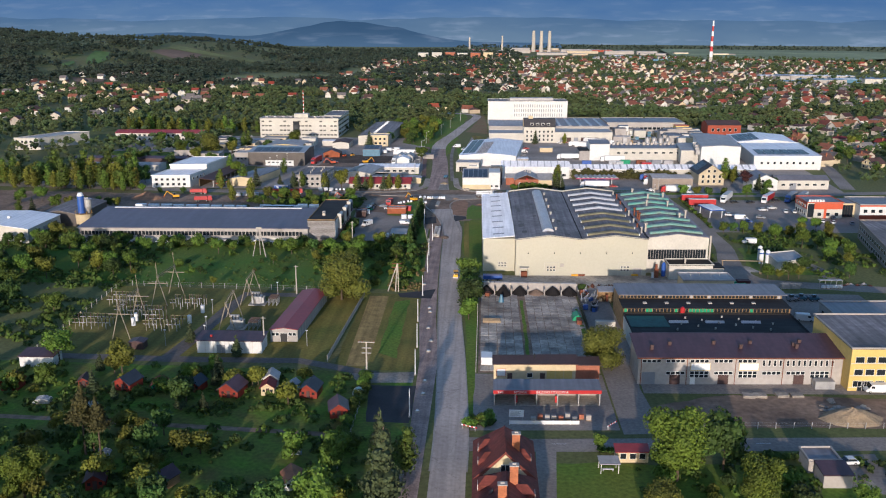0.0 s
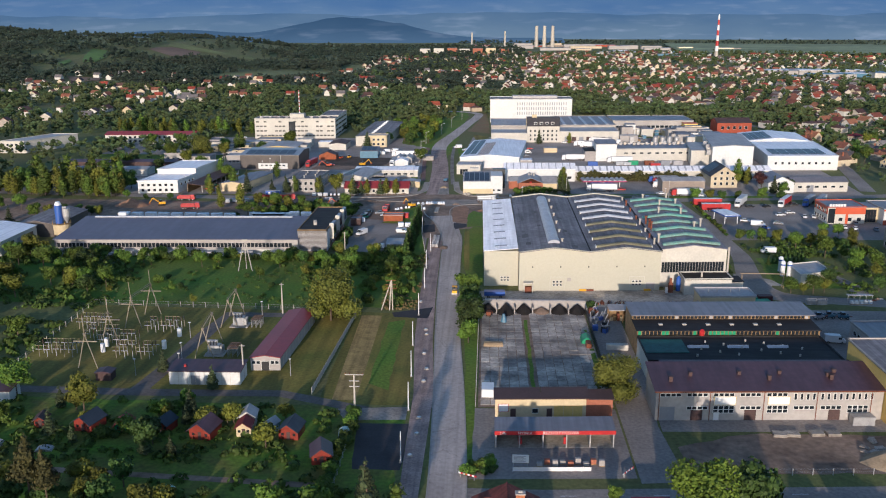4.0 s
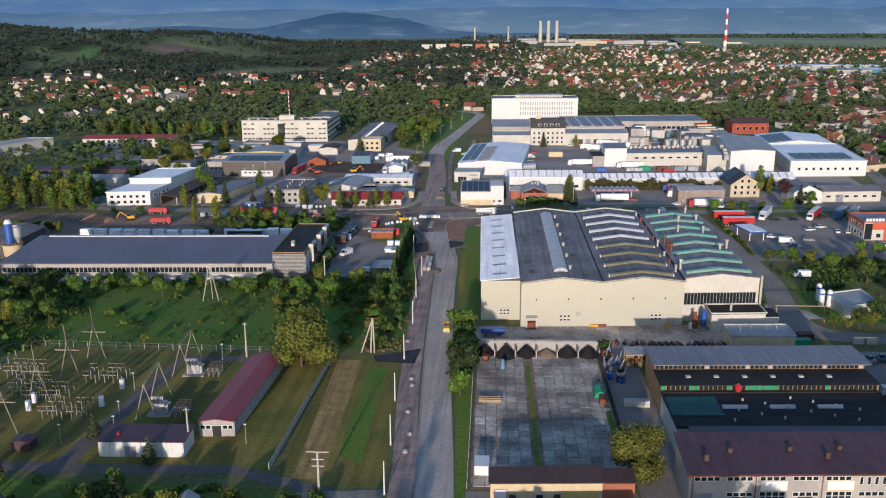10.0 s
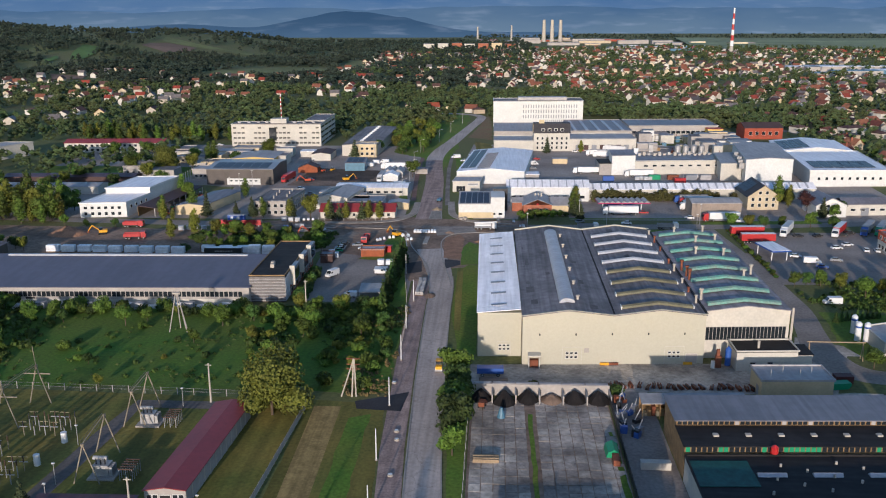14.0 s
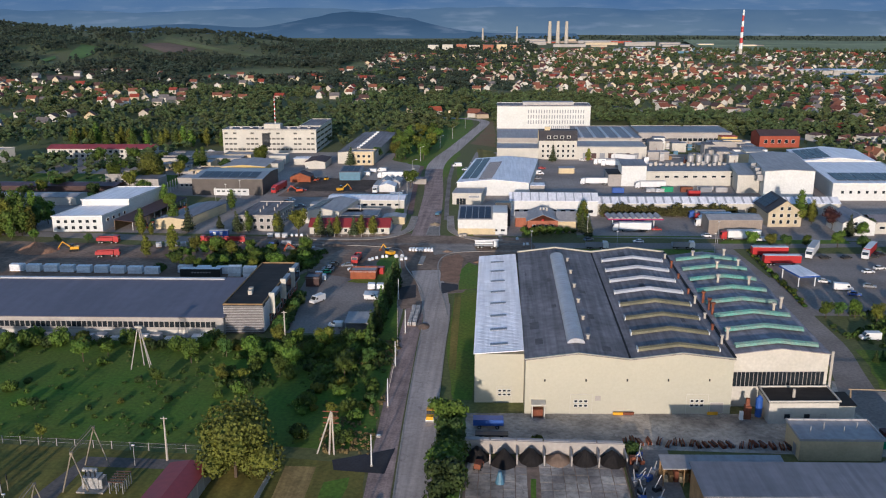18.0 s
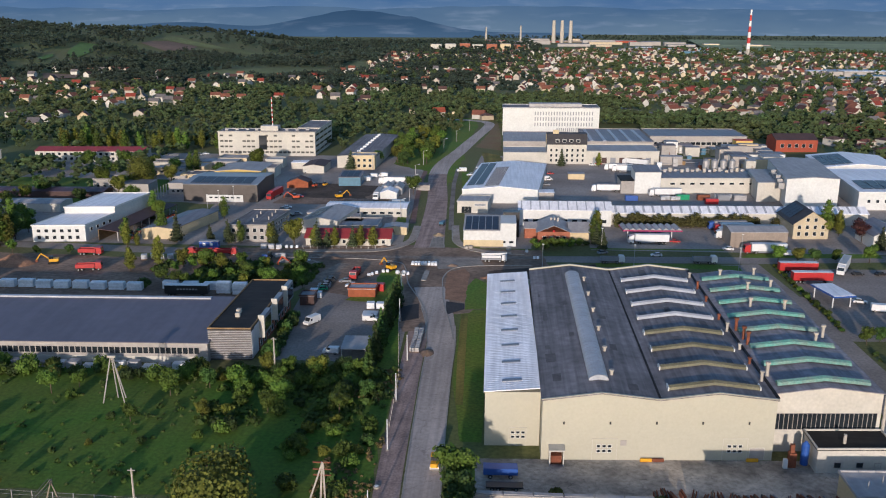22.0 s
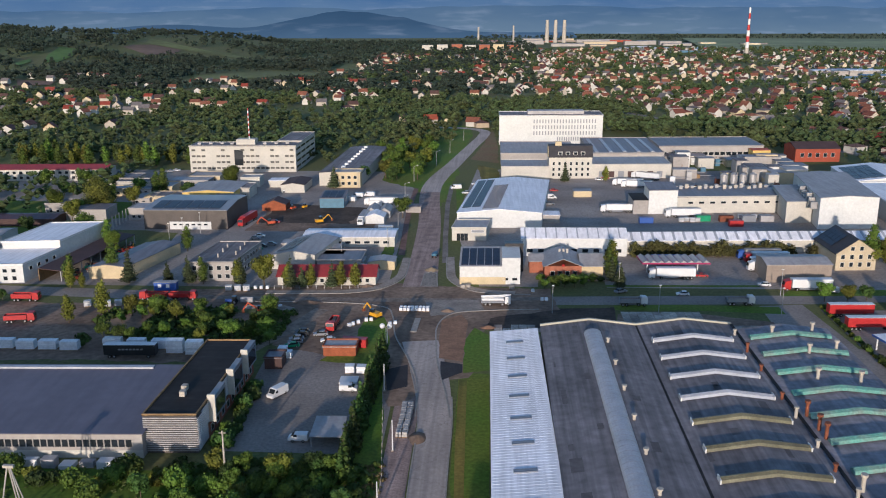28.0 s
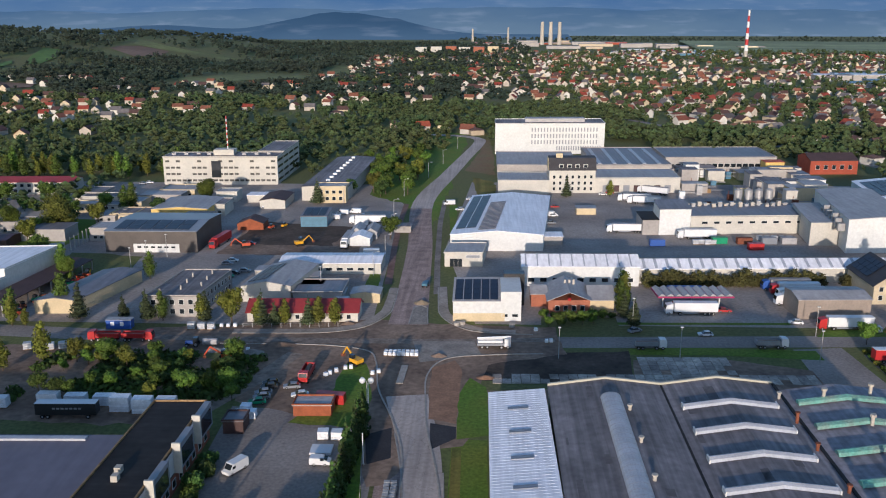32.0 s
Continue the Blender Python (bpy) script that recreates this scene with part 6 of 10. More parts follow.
def west_side():
    # dark storehouse
    d = House("dark_storehouse", "brown-black storehouse with solar roof and white base", "warehouse", (-148.5, 546), (-112.4, 547.0), 32)
    d.walls(8.4, DARKWALL, gable=("a", 1.2))
    d.roof(8.4, GREYP, "a", 1.2, 0.3)
    d.thing("white_base", WHITE, 11, -0.1, 0, 29, 0, 3.4)
    pv_field(d, 3, 2, 33, 14, 6, 2, lambda a, b: 8.65 + b * 1.2 / 16)
    d.row("front", 12, 28, 6, 1.8, 1.6, 0.7, a=-0.1)
    # white workshops
    w = House("white_workshop", "white stepped workshop with flat bright roofs", "workshop", (-181, 466.0), (-160.5, 468.5), 52, v=(0.12, 1.0))
    w.walls(6.4, WHITE, b1=22)
    w.roof(6.4, WHITEROOF, b1=22, parapet=WHITE)
    w.walls(9.0, WHITE, b0=22.1)
    w.roof(9.0, WHITEROOF, b0=22.1, parapet=WHITE)
    w.row("front", 1, 19, 6, 3.8, 1.4, 1.2)
    w.row("front", 1, 19, 6, 1.0, 1.4, 1.4)
    w.row("right", 2, 20, 4, 3.6, 1.6, 1.2)
    s = House("machine_shelter", "open dark shelter beside white workshop", "shed", (-156, 470), (-148, 470.4), 52, v=(0.10, 1.0))
    s.mesh().extrude_b([(0, 4.6), (8, 3.6), (8, 3.85), (0, 4.85)], 0, 52).make("roof", BROWNROOF, s.top)
    s.thing("rear_wall", TIMBER, 0, 0, 0, 0.2, 52, 4.4)
    for i in range(9):
        s.thing("post", STEEL, 7.6, i * 6.4, 0, 7.9, i * 6.4 + 0.3, 3.7)
    # long red-roofed housing block
    r = House("red_roofed_row", "long two-storey row with red roof", "building", (-278, 650), (-213, 655), 13)
    r.walls(6.4, OFFWHITE, gable=("a", 1.8))
    r.roof(6.4, REDROOF, "a", 1.8, 0.5)
    r.row("front", 2, 63, 17, 1.0, 1.8, 1.6)
    r.row("front", 2, 63, 17, 3.9, 1.8, 1.5)
    # office with mast
    o = House("institute", "large L-shaped four-storey cream office with flat roof", "office", (-175, 683), (-113.5, 687.0), 16)
    o.walls(15.0, OFFWHITE)
    o.roof(15.0, FELT, parapet=OFFWHITE)
    for fl in range(4):
        for i in range(21):
            if i in (3, 4, 8, 14, 15, 18) and fl or fl == 3 and i % 2:
                continue
            o.opening("front", 1.2 + i * 2.85, 1.8 + fl * 3.5, 2.2, 1.15, (OFFWHITE, WINGREY), 1)
    o.thing("glazed_stair", GLASS, 26, -0.3, 4, 31, 0, 13)
    o.walls(15.6, OFFWHITE, a0=o.w - 14, b0=16.1, a1=o.w, b1=56, name="rear_wing")
    o.roof(15.6, FELT, a0=o.w - 14, b0=16.1, a1=o.w, b1=56, parapet=OFFWHITE)
    for fl in range(4):
        for i in range(4):
            o.opening("right", 1.5 + i * 13.5, 1.8 + fl * 3.5, 11.5, 1.3, (OFFWHITE, GLASS), 1)
    o.thing("roof_room", OFFWHITE, 26, 5, 15.3, 37, 12, 18.4)
    for i in range(9):
        o.thing("roof_unit", PALEROOF, 3 + i * 6.4, 6 + i % 3, 15.3, 5 + i * 6.4, 8 + i % 3, 16.3)
    for i in range(12):
        z0 = 18.4 + i * 1.5
        o.mesh().tube(33, 8, z0, z0 + 1.5, 0.32, n=6).make("mast_section", RED if i % 2 else WHITEP, o.top, "red mast section" if i % 2 else "white mast section")
    # yellow building with long dark wing
    y = House("long_showroom", "long hall with black felt roof and yellow end block", "building", (-92, 640), (-69.0, 641.5), 98, v=(0.03, 1.0))
    y.walls(7.0, OFFWHITE, b0=6, gable=("b", 0.8))
    y.roof(7.0, FELT, "b", 0.8, b0=6)
    y.walls(8.0, PALEYELLOW, a0=8, b1=10, a1=23, name="end_block")
    y.roof(8.0, PALEROOF, a0=8, b1=10, a1=23, parapet=PALEYELLOW)
    y.row("front", 9, 22, 4, 1.5, 1.6, 1.6)
    y.row("front", 9, 22, 4, 4.8, 1.6, 1.5)
    for i in range(9):
        y.thing("roof_unit", WHITEP, 10, 16 + i * 9, 7.9, 12, 18 + i * 9, 8.9)
    # two-storey works house by the cross road, red-roofed lodge, sheds
    g = House("grey_works_house", "two-storey grey works house with flat felt roof", "building", (-104, 473), (-88.5, 474), 28, v=(0.10, 1.0))
    g.walls(6.6, GREYWALL)
    g.roof(6.6, FELT, parapet=GREYWALL)
    for z in (1.0, 4.0):
        g.row("front", 0.8, 15, 5, z, 1.4, 1.5)
        g.row("right", 1, 27, 9, z, 1.4, 1.5)
    for i in range(7):
        g.mesh().tube(3 + (i * 5) % 11, 3 + i * 3.4, 6.8, 8.2, 0.25).make("flue", PALEPOLE, g.top)
    m = House("red_lodge", "low white lodge with dark red roof", "building", (-72, 470.2), (-38.5, 471.9), 9.5)
    m.walls(3.2, OFFWHITE, gable=("a", 2.6))
    m.roof(3.2, REDROOF, "a", 2.6, 0.5)
    m.row("front", 1, 32, 12, 1.0, 1.2, 1.3)
    simple("grey_shed", "low grey storage shed with gabled roof", "shed", (-140, 474), (-127, 474.8), 34, 4.2, PALEYELLOW, GREYROOF, "b", 0.9, v=(0.22, 1.0))
    k = simple("store_shed", "white rounded store with solar strip roof", "shed", (-79, 489), (-63, 490), 26, 5.2, OFFWHITE, PALEROOF, "b", 1.6, v=(0.16, 1.0))
    pv_field(k, 1, 3, 7, 22, 3, 3, lambda a, b: 5.5 + a * 1.6 / 8)
    simple("flat_shed", "low flat grey-blue shed", "shed", (-62, 488), (-46, 489), 14, 3.6, GREYWALL, GREYROOF)
    l = simple("pale_warehouse", "long low warehouse with white-blue roof", "warehouse", (-74, 520), (-37.5, 522), 14, 4.0, OFFWHITE, WHITEROOF, "a", 0.9, rows=(("front", 1, 35, 9, 1.4, 2.2, 1.0),))
    simple("garage", "small cream garage with pale roof", "garage", (-43.5, 489.6), (-34.0, 490.2), 7, 3.0, PALEYELLOW, PALEROOF, "b", 0.7)
    simple("garage", "small cream garage with pale roof", "garage", (-50.5, 490), (-45.5, 490.3), 7, 2.8, OFFWHITE, PALEROOF, "b", 0.7)
    simple("tent_store", "white tent-shaped fabric store", "shed", (-55, 560), (-46.5, 560.5), 9, 3.0, WHITE, WHITEROOF, "b", 1.6)
    simple("tent_store", "grey rounded store with sheet roof", "shed", (-56, 571), (-51, 571.5), 12, 3.0, PALEROOF, PALEROOF, "b", 1.6)
    simple("tent_store", "grey rounded store with sheet roof", "shed", (-50, 571), (-45, 571.5), 12, 3.0, PALEROOF, PALEROOF, "b", 1.6)
    k = simple("blue_kiosk", "blue two-storey kiosk with solar roof", "building", (-81, 591), (-69.5, 592), 13, 4.6, CYAN, GREYROOF, "mono", 1.2)
    pv_field(k, 0.8, 1, 10.8, 12, 3, 2, lambda a, b: 4.9 + b * 1.2 / 13)
    simple("hall_with_yellow_front", "low hall with yellow rendered front", "building", (-150, 598), (-125, 600), 26, 5.5, YELLOW, PALEROOF, "b", 1.0)
    simple("long_low_shed", "long low cream shed with brown roof", "shed", (-108, 626), (-96, 627), 20, 4, OFFWHITE, BROWNROOF, "b", 1.0)
    simple("plum_shed", "long low shed with plum roof", "shed", (-262, 545), (-190, 549), 12, 3.2, BROWNROOF, PLUMROOF, "a", 0.8)
    simple("white_shed", "low pale storage shed with grey roof", "shed", (-250, 515), (-196, 518), 12, 3.8, OFFWHITE, PALEROOF, "a", 0.8)
    simple("white_block", "white two-storey block with flat roof", "building", (-330, 600), (-312, 601), 44, 8, OFFWHITE, PALEROOF, v=(0.4, 0.92), rows=(("front", 1, 16, 5, 2, 1.6, 1.5), ("front", 1, 16, 5, 5, 1.6, 1.5)))
    simple("hut", "small orange timber site hut with grey roof", "hut", (-44.3, 407.5), (-35.5, 408.0), 5.0, 2.7, REDTIMBER, PALEROOF)
    simple("hut", "small brown timber hut beside pallets", "hut", (-58, 398), (-53.5, 398.3), 5, 3.0, BROWNROOF, GREYROOF)
    rnd = random.Random(9)
    for i in range(16):
        x, y = -205 + rnd.random() * 80, 560 + rnd.random() * 95
        ww, dd, hh = 8 + rnd.random() * 16, 7 + rnd.random() * 10, 3 + rnd.random() * 2.5
        simple("yard_building", "low pale yard building with flat roof", "building", (x, y), (x + ww, y + ww * 0.06), dd, hh, rnd.choice((OFFWHITE, GREYWALL, PALEYELLOW)), rnd.choice((PALEROOF, GREYROOF, FELT, GREYROOF)), rows=(("front", 1, ww - 1, int(ww / 3), 1.2, 1.4, 1.2),))


east_side()
works_block()
west_side()


# ---- chimneys of the far works ----
def far_works():
    c = empty("striped_chimney", "tall red and white striped factory chimney", "chimney", (493, 1955, 0))
    for i in range(9):
        Mesh().tube(0, 0, i * 10.8, (i + 1) * 10.8, 4.2 - i * 0.28, 3.92 - i * 0.28, n=14).make("band", PALEPOLE if i < 2 else (RED if i % 2 else WHITEP), c)
    for x, hgt in ((160, 66), (185, 66), (211, 66)):
        t = empty("power_chimney", "slender pale concrete chimney", "chimney", (x, 2880, 0))
        Mesh().tube(0, 0, 0, hgt, 6.5, 4.5, n=12).make("shaft", PALEPOLE, t)
    for x, hgt in ((-45, 45), (60, 50)):
        t = empty("power_chimney", "slender pale concrete chimney", "chimney", (x, 2880, 0))
        Mesh().tube(0, 0, 0, hgt, 3.5, 2.4, n=12).make("shaft", PALEPOLE, t)
    rnd = random.Random(11)
    for i in range(30):
        x, y = -60 + rnd.random() * 700, 2500 + rnd.random() * 450
        simple("far_works_building", "distant pale factory building on the plain", "factory", (x, y), (x + 30 + rnd.random() * 70, y + 3), 30, 4 + rnd.random() * 7, rnd.choice((GREYWALL, PALEBROWN, BRICKRED, GREYWALL, TOWNCREAM)), rnd.choice((PALEROOF, GREYROOF)), parapet=False)
    for i in range(30):
        x, y = (440 + rnd.random() * 170, 1330 + rnd.random() * 190) if i < 12 else (230 + rnd.random() * 300, 2060 + rnd.random() * 260)
        simple("far_warehouse", "distant long white warehouse", "warehouse", (x, y), (x + 40 + rnd.random() * 70, y + 6), 30, 6 + rnd.random() * 4, rnd.choice((WHITE, OFFWHITE, CYAN, GREYWALL)), rnd.choice((WHITEROOF, PALEROOF, CYAN)), parapet=False)
    for i in range(8):
        simple("far_flats", "distant ochre apartment block", "apartment block", (-170 + i * 34, 2320 + (i % 3) * 30), (-144 + i * 34, 2322 + (i % 3) * 30), 14, 13, rnd.choice((PALEYELLOW, BRICK, OFFWHITE)), GREYROOF, parapet=False)


far_works()


# ---- the town: small houses ----
def house_kind(w, d, h, rise, wall, roof, hip, rich):
    H = House("house", "", "house", (-w / 2, -d / 2), (w / 2, -d / 2), d)
    H.walls(h, wall, gable=None if hip else ("b", rise))
    H.roof(h, roof, "hip" if hip else "b", rise, 0.6)
    H.thing("chimney", BRICK, w * 0.2, d * 0.4, h, w * 0.2 + 0.7, d * 0.4 + 0.7, h + rise + 0.9)
    H.row("front", 0.6, w - 0.6, 3, 1.1, 1.2, 1.4, bars=1)
    if rich:
        H.row("front", 1.4, w - 1.4, 2, h - 0.4 if not hip else h - 2.0, 1.1, 1.2, bars=1)
    return H.top


def town():
    kinds = []
    walls = {"white": TOWNWHITE, "cream": TOWNCREAM, "grey": TOWNWALL, "yellow": PALEYELLOW}
    roofs = (("orange tiled", TILE), ("deep red", TILERED), ("dark brown", TILEDARK), ("grey", TILEGREY))
    rnd = random.Random(21)
    for wn_, wm in walls.items():
        for rn, rm in roofs:
            for hip in (False, True):
                if wn_ == "yellow" and hip:
                    continue
                w, d = 7.6 + rnd.random() * 2.2, 8.6 + rnd.random() * 2.6
                o = house_kind(w, d, 3.8 + rnd.random(), 2.7 + rnd.random() if not hip else 1.7, wm, rm, hip, not hip)
                tagged(o, f"detached {wn_} house with {rn} {'hipped' if hip else 'gabled'} roof among trees", "house", "houses of the town")
                kinds += [(o, rn)] * (1 if rn in ("deep red", "grey") else 2)
    spots = [(-2, 893), (-19, 906), (9, 915), (-30, 930), (-45, 915)]

    def free(x, y, r):
        return all((x - a) ** 2 + (y - b) ** 2 > r * r for a, b in spots)

    # dense quarter to the east, loose rows on the western slope, middle belt
    lined = {}
    for k in range(-9, 14):
        for j in range(60):
            x = 250 + k * 31 * 0.89 + (j - 30) * 14.5 * 0.45 + rnd.uniform(-2, 2) + (j % 2) * 11
            y = 880 + k * 31 * 0.45 - (j - 30) * 14.5 * 0.89 + rnd.uniform(-2, 2) + (j % 2) * 5
            if 100 < x < 660 and 560 < y < 1210 and x > 228 + (y - 560) * -0.02 - max(0, y - 850) * 0.45 and rnd.random() < 0.72 and noise.noise(Vector((x * 0.012, y * 0.012, 4))) > -0.28 and free(x, y, 13):
                spots.append((x, y))
                lined[(x, y)] = 27
    for n, fx, fy, r in ((190, (-30, 520), (1080, 1550), 15), (125, (-640, -60), (930, 1420), 16), (40, (250, 620), (430, 620), 22), (430, (-240, 520), (1420, 2250), 16), (150, (420, 1000), (1580, 2150), 20), (12, (-480, -250), (740, 880), 30)):
        k = t = 0
        while k < n and t < n * 30:
            t += 1
            x, y = fx[0] + rnd.random() * (fx[1] - fx[0]), fy[0] + rnd.random() * (fy[1] - fy[0])
            if -30 < x < 200 and y < 900 or not free(x, y, r) or abs(x + 12) < 22 and y < 1000 or noise.noise(Vector((x * 0.006, y * 0.006, 9))) < -0.12 or any(inside(x, y, f[0]) for f in FIELDS):
                continue
            spots.append((x, y))
            k += 1
    first = {}
    spots.sort(key=lambda q: (q[0], q[1]) and math.hypot(q[0], q[1] - 225))
    rest = {}
    for i, (x, y) in enumerate(spots):
        o, rn = kinds[rnd.randrange(len(kinds))]
        a = rnd.choice((0, 90, 180, 270)) + (rnd.uniform(-18, 18) if (x, y) not in lined else lined[(x, y)] + rnd.uniform(-3, 3))
        m = pose(x, y, ground_h(x, y) - 0.2, 0, 0, a)
        if i >= 262:
            w, d, h, r = rnd.uniform(6.2, 9.5), rnd.uniform(7.5, 10.5), rnd.uniform(3.4, 5.4), rnd.uniform(2.4, 3.6)
            M = rest.setdefault("mesh", Mesh())
            c, sn = math.cos(radians(a)), math.sin(radians(a))
            k, kk = rnd.choice((0, 0, 0, 1, 2, 2, 6)), rnd.randrange(3)
            z = ground_h(x, y) - 0.3
            g = lambda p, q, t: (x + p * c - q * sn, y + p * sn + q * c, z + t)  # noqa: E731
            P = [g(-w / 2, -d / 2, 0), g(w / 2, -d / 2, 0), g(w / 2, d / 2, 0), g(-w / 2, d / 2, 0), g(-w / 2, -d / 2, h), g(w / 2, -d / 2, h), g(w / 2, d / 2, h), g(-w / 2, d / 2, h), g(0, -d / 2, h + r), g(0, d / 2, h + r)]
            M.solid(P, [(0, 1, 5, 8, 4), (2, 3, 7, 9, 6), (1, 2, 6, 5), (3, 0, 4, 7)], 3 + kk)
            e = 0.5
            Q = [g(-w / 2 - e, -d / 2 - e, h - 0.3), g(0, -d / 2 - e, h + r + 0.1), g(w / 2 + e, -d / 2 - e, h - 0.3), g(-w / 2 - e, d / 2 + e, h - 0.3), g(0, d / 2 + e, h + r + 0.1), g(w / 2 + e, d / 2 + e, h - 0.3)]
            M.solid(Q, [(0, 1, 4, 3), (1, 2, 5, 4)], k)
        elif o.name not in first:
            first[o.name] = 1
            o.matrix_basis = m
        else:
            n = copy_thing(o, m)
            if i > 25:
                for ch in list(n.children):
                    if ch.name.startswith("window") or i > 60 and ch.name.startswith("chimney"):
                        bpy.data.objects.remove(ch)
    tagged(rest["mesh"].make("far_houses", [TILE, TILERED, TILEDARK, TOWNWHITE, TOWNCREAM, TOWNWALL, TILEGREY]), "far scattered houses with red and brown roofs", "houses", kind="stuff")
    return spots


TOWN = town()


# ---- trees ----
def clump_mesh(name, blobs, leaf, count, material, seed, core=0.72):
    """A crown: leaves strewn over lobes (x, y, z, radius, height), round a darker inner mass."""
    r = np.random.RandomState(seed)
    P, F = [], []
    vol = np.array([b[3] ** 2 for b in blobs])
    vol = vol / vol.sum()
    for i in r.choice(len(blobs), count, p=vol):
        bx, by, bz, br, bh = blobs[i]
        d = r.normal(size=3)
        d /= np.linalg.norm(d)
        rad = 0.78 + 0.34 * r.random_sample()
        c = np.array([bx, by, bz]) + d * np.array([br, br, bh]) * rad
        n = d + r.normal(size=3) * 0.55
        n /= np.linalg.norm(n)
        a = np.cross(n, r.normal(size=3))
        a /= np.linalg.norm(a) + 1e-9
        b = np.cross(n, a)
        s = leaf * (0.6 + 0.8 * r.random_sample())
        k = len(P)
        P += [c - a * s - b * s * 0.4, c + a * s * 0.2 - b * s, c + a * s + b * s * 0.3, c - a * s * 0.3 + b * s]
        F.append((k, k + 1, k + 2, k + 3))
    base = [(0, 0, 1), (0, 0, -1)] + [(math.cos(t) * q, math.sin(t) * q, z) for z, q, o in ((0.5, 0.87, 0), (-0.45, 0.89, 0.5)) for t in [(j + o) * math.pi / 3 for j in range(6)]]
    tris = [(0, 2 + j, 2 + (j + 1) % 6) for j in range(6)] + [(2 + j, 8 + j, 2 + (j + 1) % 6) for j in range(6)] + [(2 + (j + 1) % 6, 8 + j, 8 + (j + 1) % 6) for j in range(6)] + [(1, 8 + (j + 1) % 6, 8 + j) for j in range(6)]
    for bx, by, bz, br, bh in blobs:
        k = len(P)
        for q in base:
            j = core * (0.85 + 0.3 * r.random_sample())
            P.append((bx + q[0] * br * j, by + q[1] * br * j, bz + q[2] * bh * j))
        F += [tuple(k + i for i in t) for t in tris]
    me = bpy.data.meshes.new(name)
    me.from_pydata([tuple(p) for p in P], [], F)
    me.materials.append(material)
    return me


def trunk_mesh(h, r, seed, limbs=4):
    m = Mesh()
    rnd = random.Random(seed)
    m.tube(0, 0, 0, h * 0.55, r, r * 0.6, n=7)
    for i in range(limbs):
        a = i * 2.4 + rnd.random()
        z = h * (0.3 + 0.06 * i)
        m.rod((0, 0, z), (math.cos(a) * h * 0.18, math.sin(a) * h * 0.18, z + h * 0.25), r * 0.3, 5)
    m.rod((0, 0, h * 0.5), (0.1, 0.1, h * 0.85), r * 0.45, 5)
    return m.data("trunk", [BARK])


def broadleaf(h, w, seed, material, count=1150, leaf=0.27, label="broad-leaved tree with a full green crown", low=0.28, name="tree"):
    r = random.Random(seed)
    blobs = [(0, 0, h * 0.62, w * 0.36, h * 0.30)]
    for i in range(8):
        a, q = i * 2.4 + r.random(), w * (0.18 + 0.16 * r.random())
        z = h * (low + 0.10 + (0.78 - low) * r.random())
        s = w * (0.17 + 0.10 * r.random())
        blobs.append((math.cos(a) * q, math.sin(a) * q, z, s, s * 0.85))
    t = empty(name, label, "tree", group="trees")
    put("trunk", trunk_mesh(h, 0.018 * h + 0.05, seed), t)
    put("crown", clump_mesh("crown", blobs, leaf, count, material, seed), t)
    return t


def columnar(h, w, seed, material, label, count=900, leaf=0.27):
    r = random.Random(seed)
    blobs = [(r.uniform(-0.1, 0.1) * w, r.uniform(-0.1, 0.1) * w, h * z, w * s * (0.85 + 0.3 * r.random()), h * 0.11) for z, s in ((0.2, 0.34), (0.34, 0.44), (0.48, 0.46), (0.62, 0.42), (0.75, 0.32), (0.88, 0.2))]
    t = empty("slender_tree", label, "tree", group="slender trees")
    put("trunk", trunk_mesh(h, 0.014 * h + 0.05, seed), t)
    put("crown", clump_mesh("crown", blobs, leaf, count, material, seed), t)
    return t


def conifer(h, w, seed, material, label, count=900, leaf=0.23, bare=0.06):
    r = random.Random(seed)
    n = 9
    blobs = []
    for i in range(n):
        f = i / (n - 1)
        q = w * 0.5 * (1 - f) ** 0.9 + 0.12
        blobs.append((r.uniform(-0.06, 0.06) * w, r.uniform(-0.06, 0.06) * w, h * (bare + 0.06 + (0.92 - bare) * f), q * (0.85 + 0.3 * r.random()), h * 0.06))
    t = empty("conifer", label, "tree", group="conifers")
    put("trunk", trunk_mesh(h, 0.014 * h + 0.05, seed, 0), t)
    put("crown", clump_mesh("crown", blobs, leaf, count, material, seed, 0.8), t)
    return t


def bush(w, h, seed, material, label="rounded leafy green bush", count=460, leaf=0.19):
    r = random.Random(seed)
    blobs = [(0, 0, h * 0.45, w * 0.33, h * 0.42)]
    for i in range(5):
        a = i * 1.3 + r.random()
        blobs.append((math.cos(a) * w * 0.28, math.sin(a) * w * 0.28, h * (0.3 + 0.25 * r.random()), w * 0.22, h * 0.3))
    t = empty("bush", label, "bush", group="bushes")
    put("stem", Mesh().tube(0, 0, 0, h * 0.4, 0.08, 0.05, n=5).data("stem", [BARK]), t)
    put("foliage", clump_mesh("foliage", blobs, leaf, count, material, seed), t)
    return t


class Grove:
    """Prototypes that are placed once and then copied."""

    def __init__(self, *kinds):
        self.kinds, self.used = kinds, set()

    def plant(self, x, y, rnd, k=None, s=1.0, z=0.0):
        o = self.kinds[rnd.randrange(len(self.kinds)) if k is None else k]
        q = s * rnd.uniform(0.82, 1.18)
        m = pose(x, y, z, 0, 0, rnd.uniform(0, 360))
        if o.name not in self.used:
            self.used.add(o.name)
            o.matrix_basis = m
        else:
            o = copy_thing(o, m)
        o.scale = (q, q, q * rnd.uniform(0.9, 1.12))
        return o


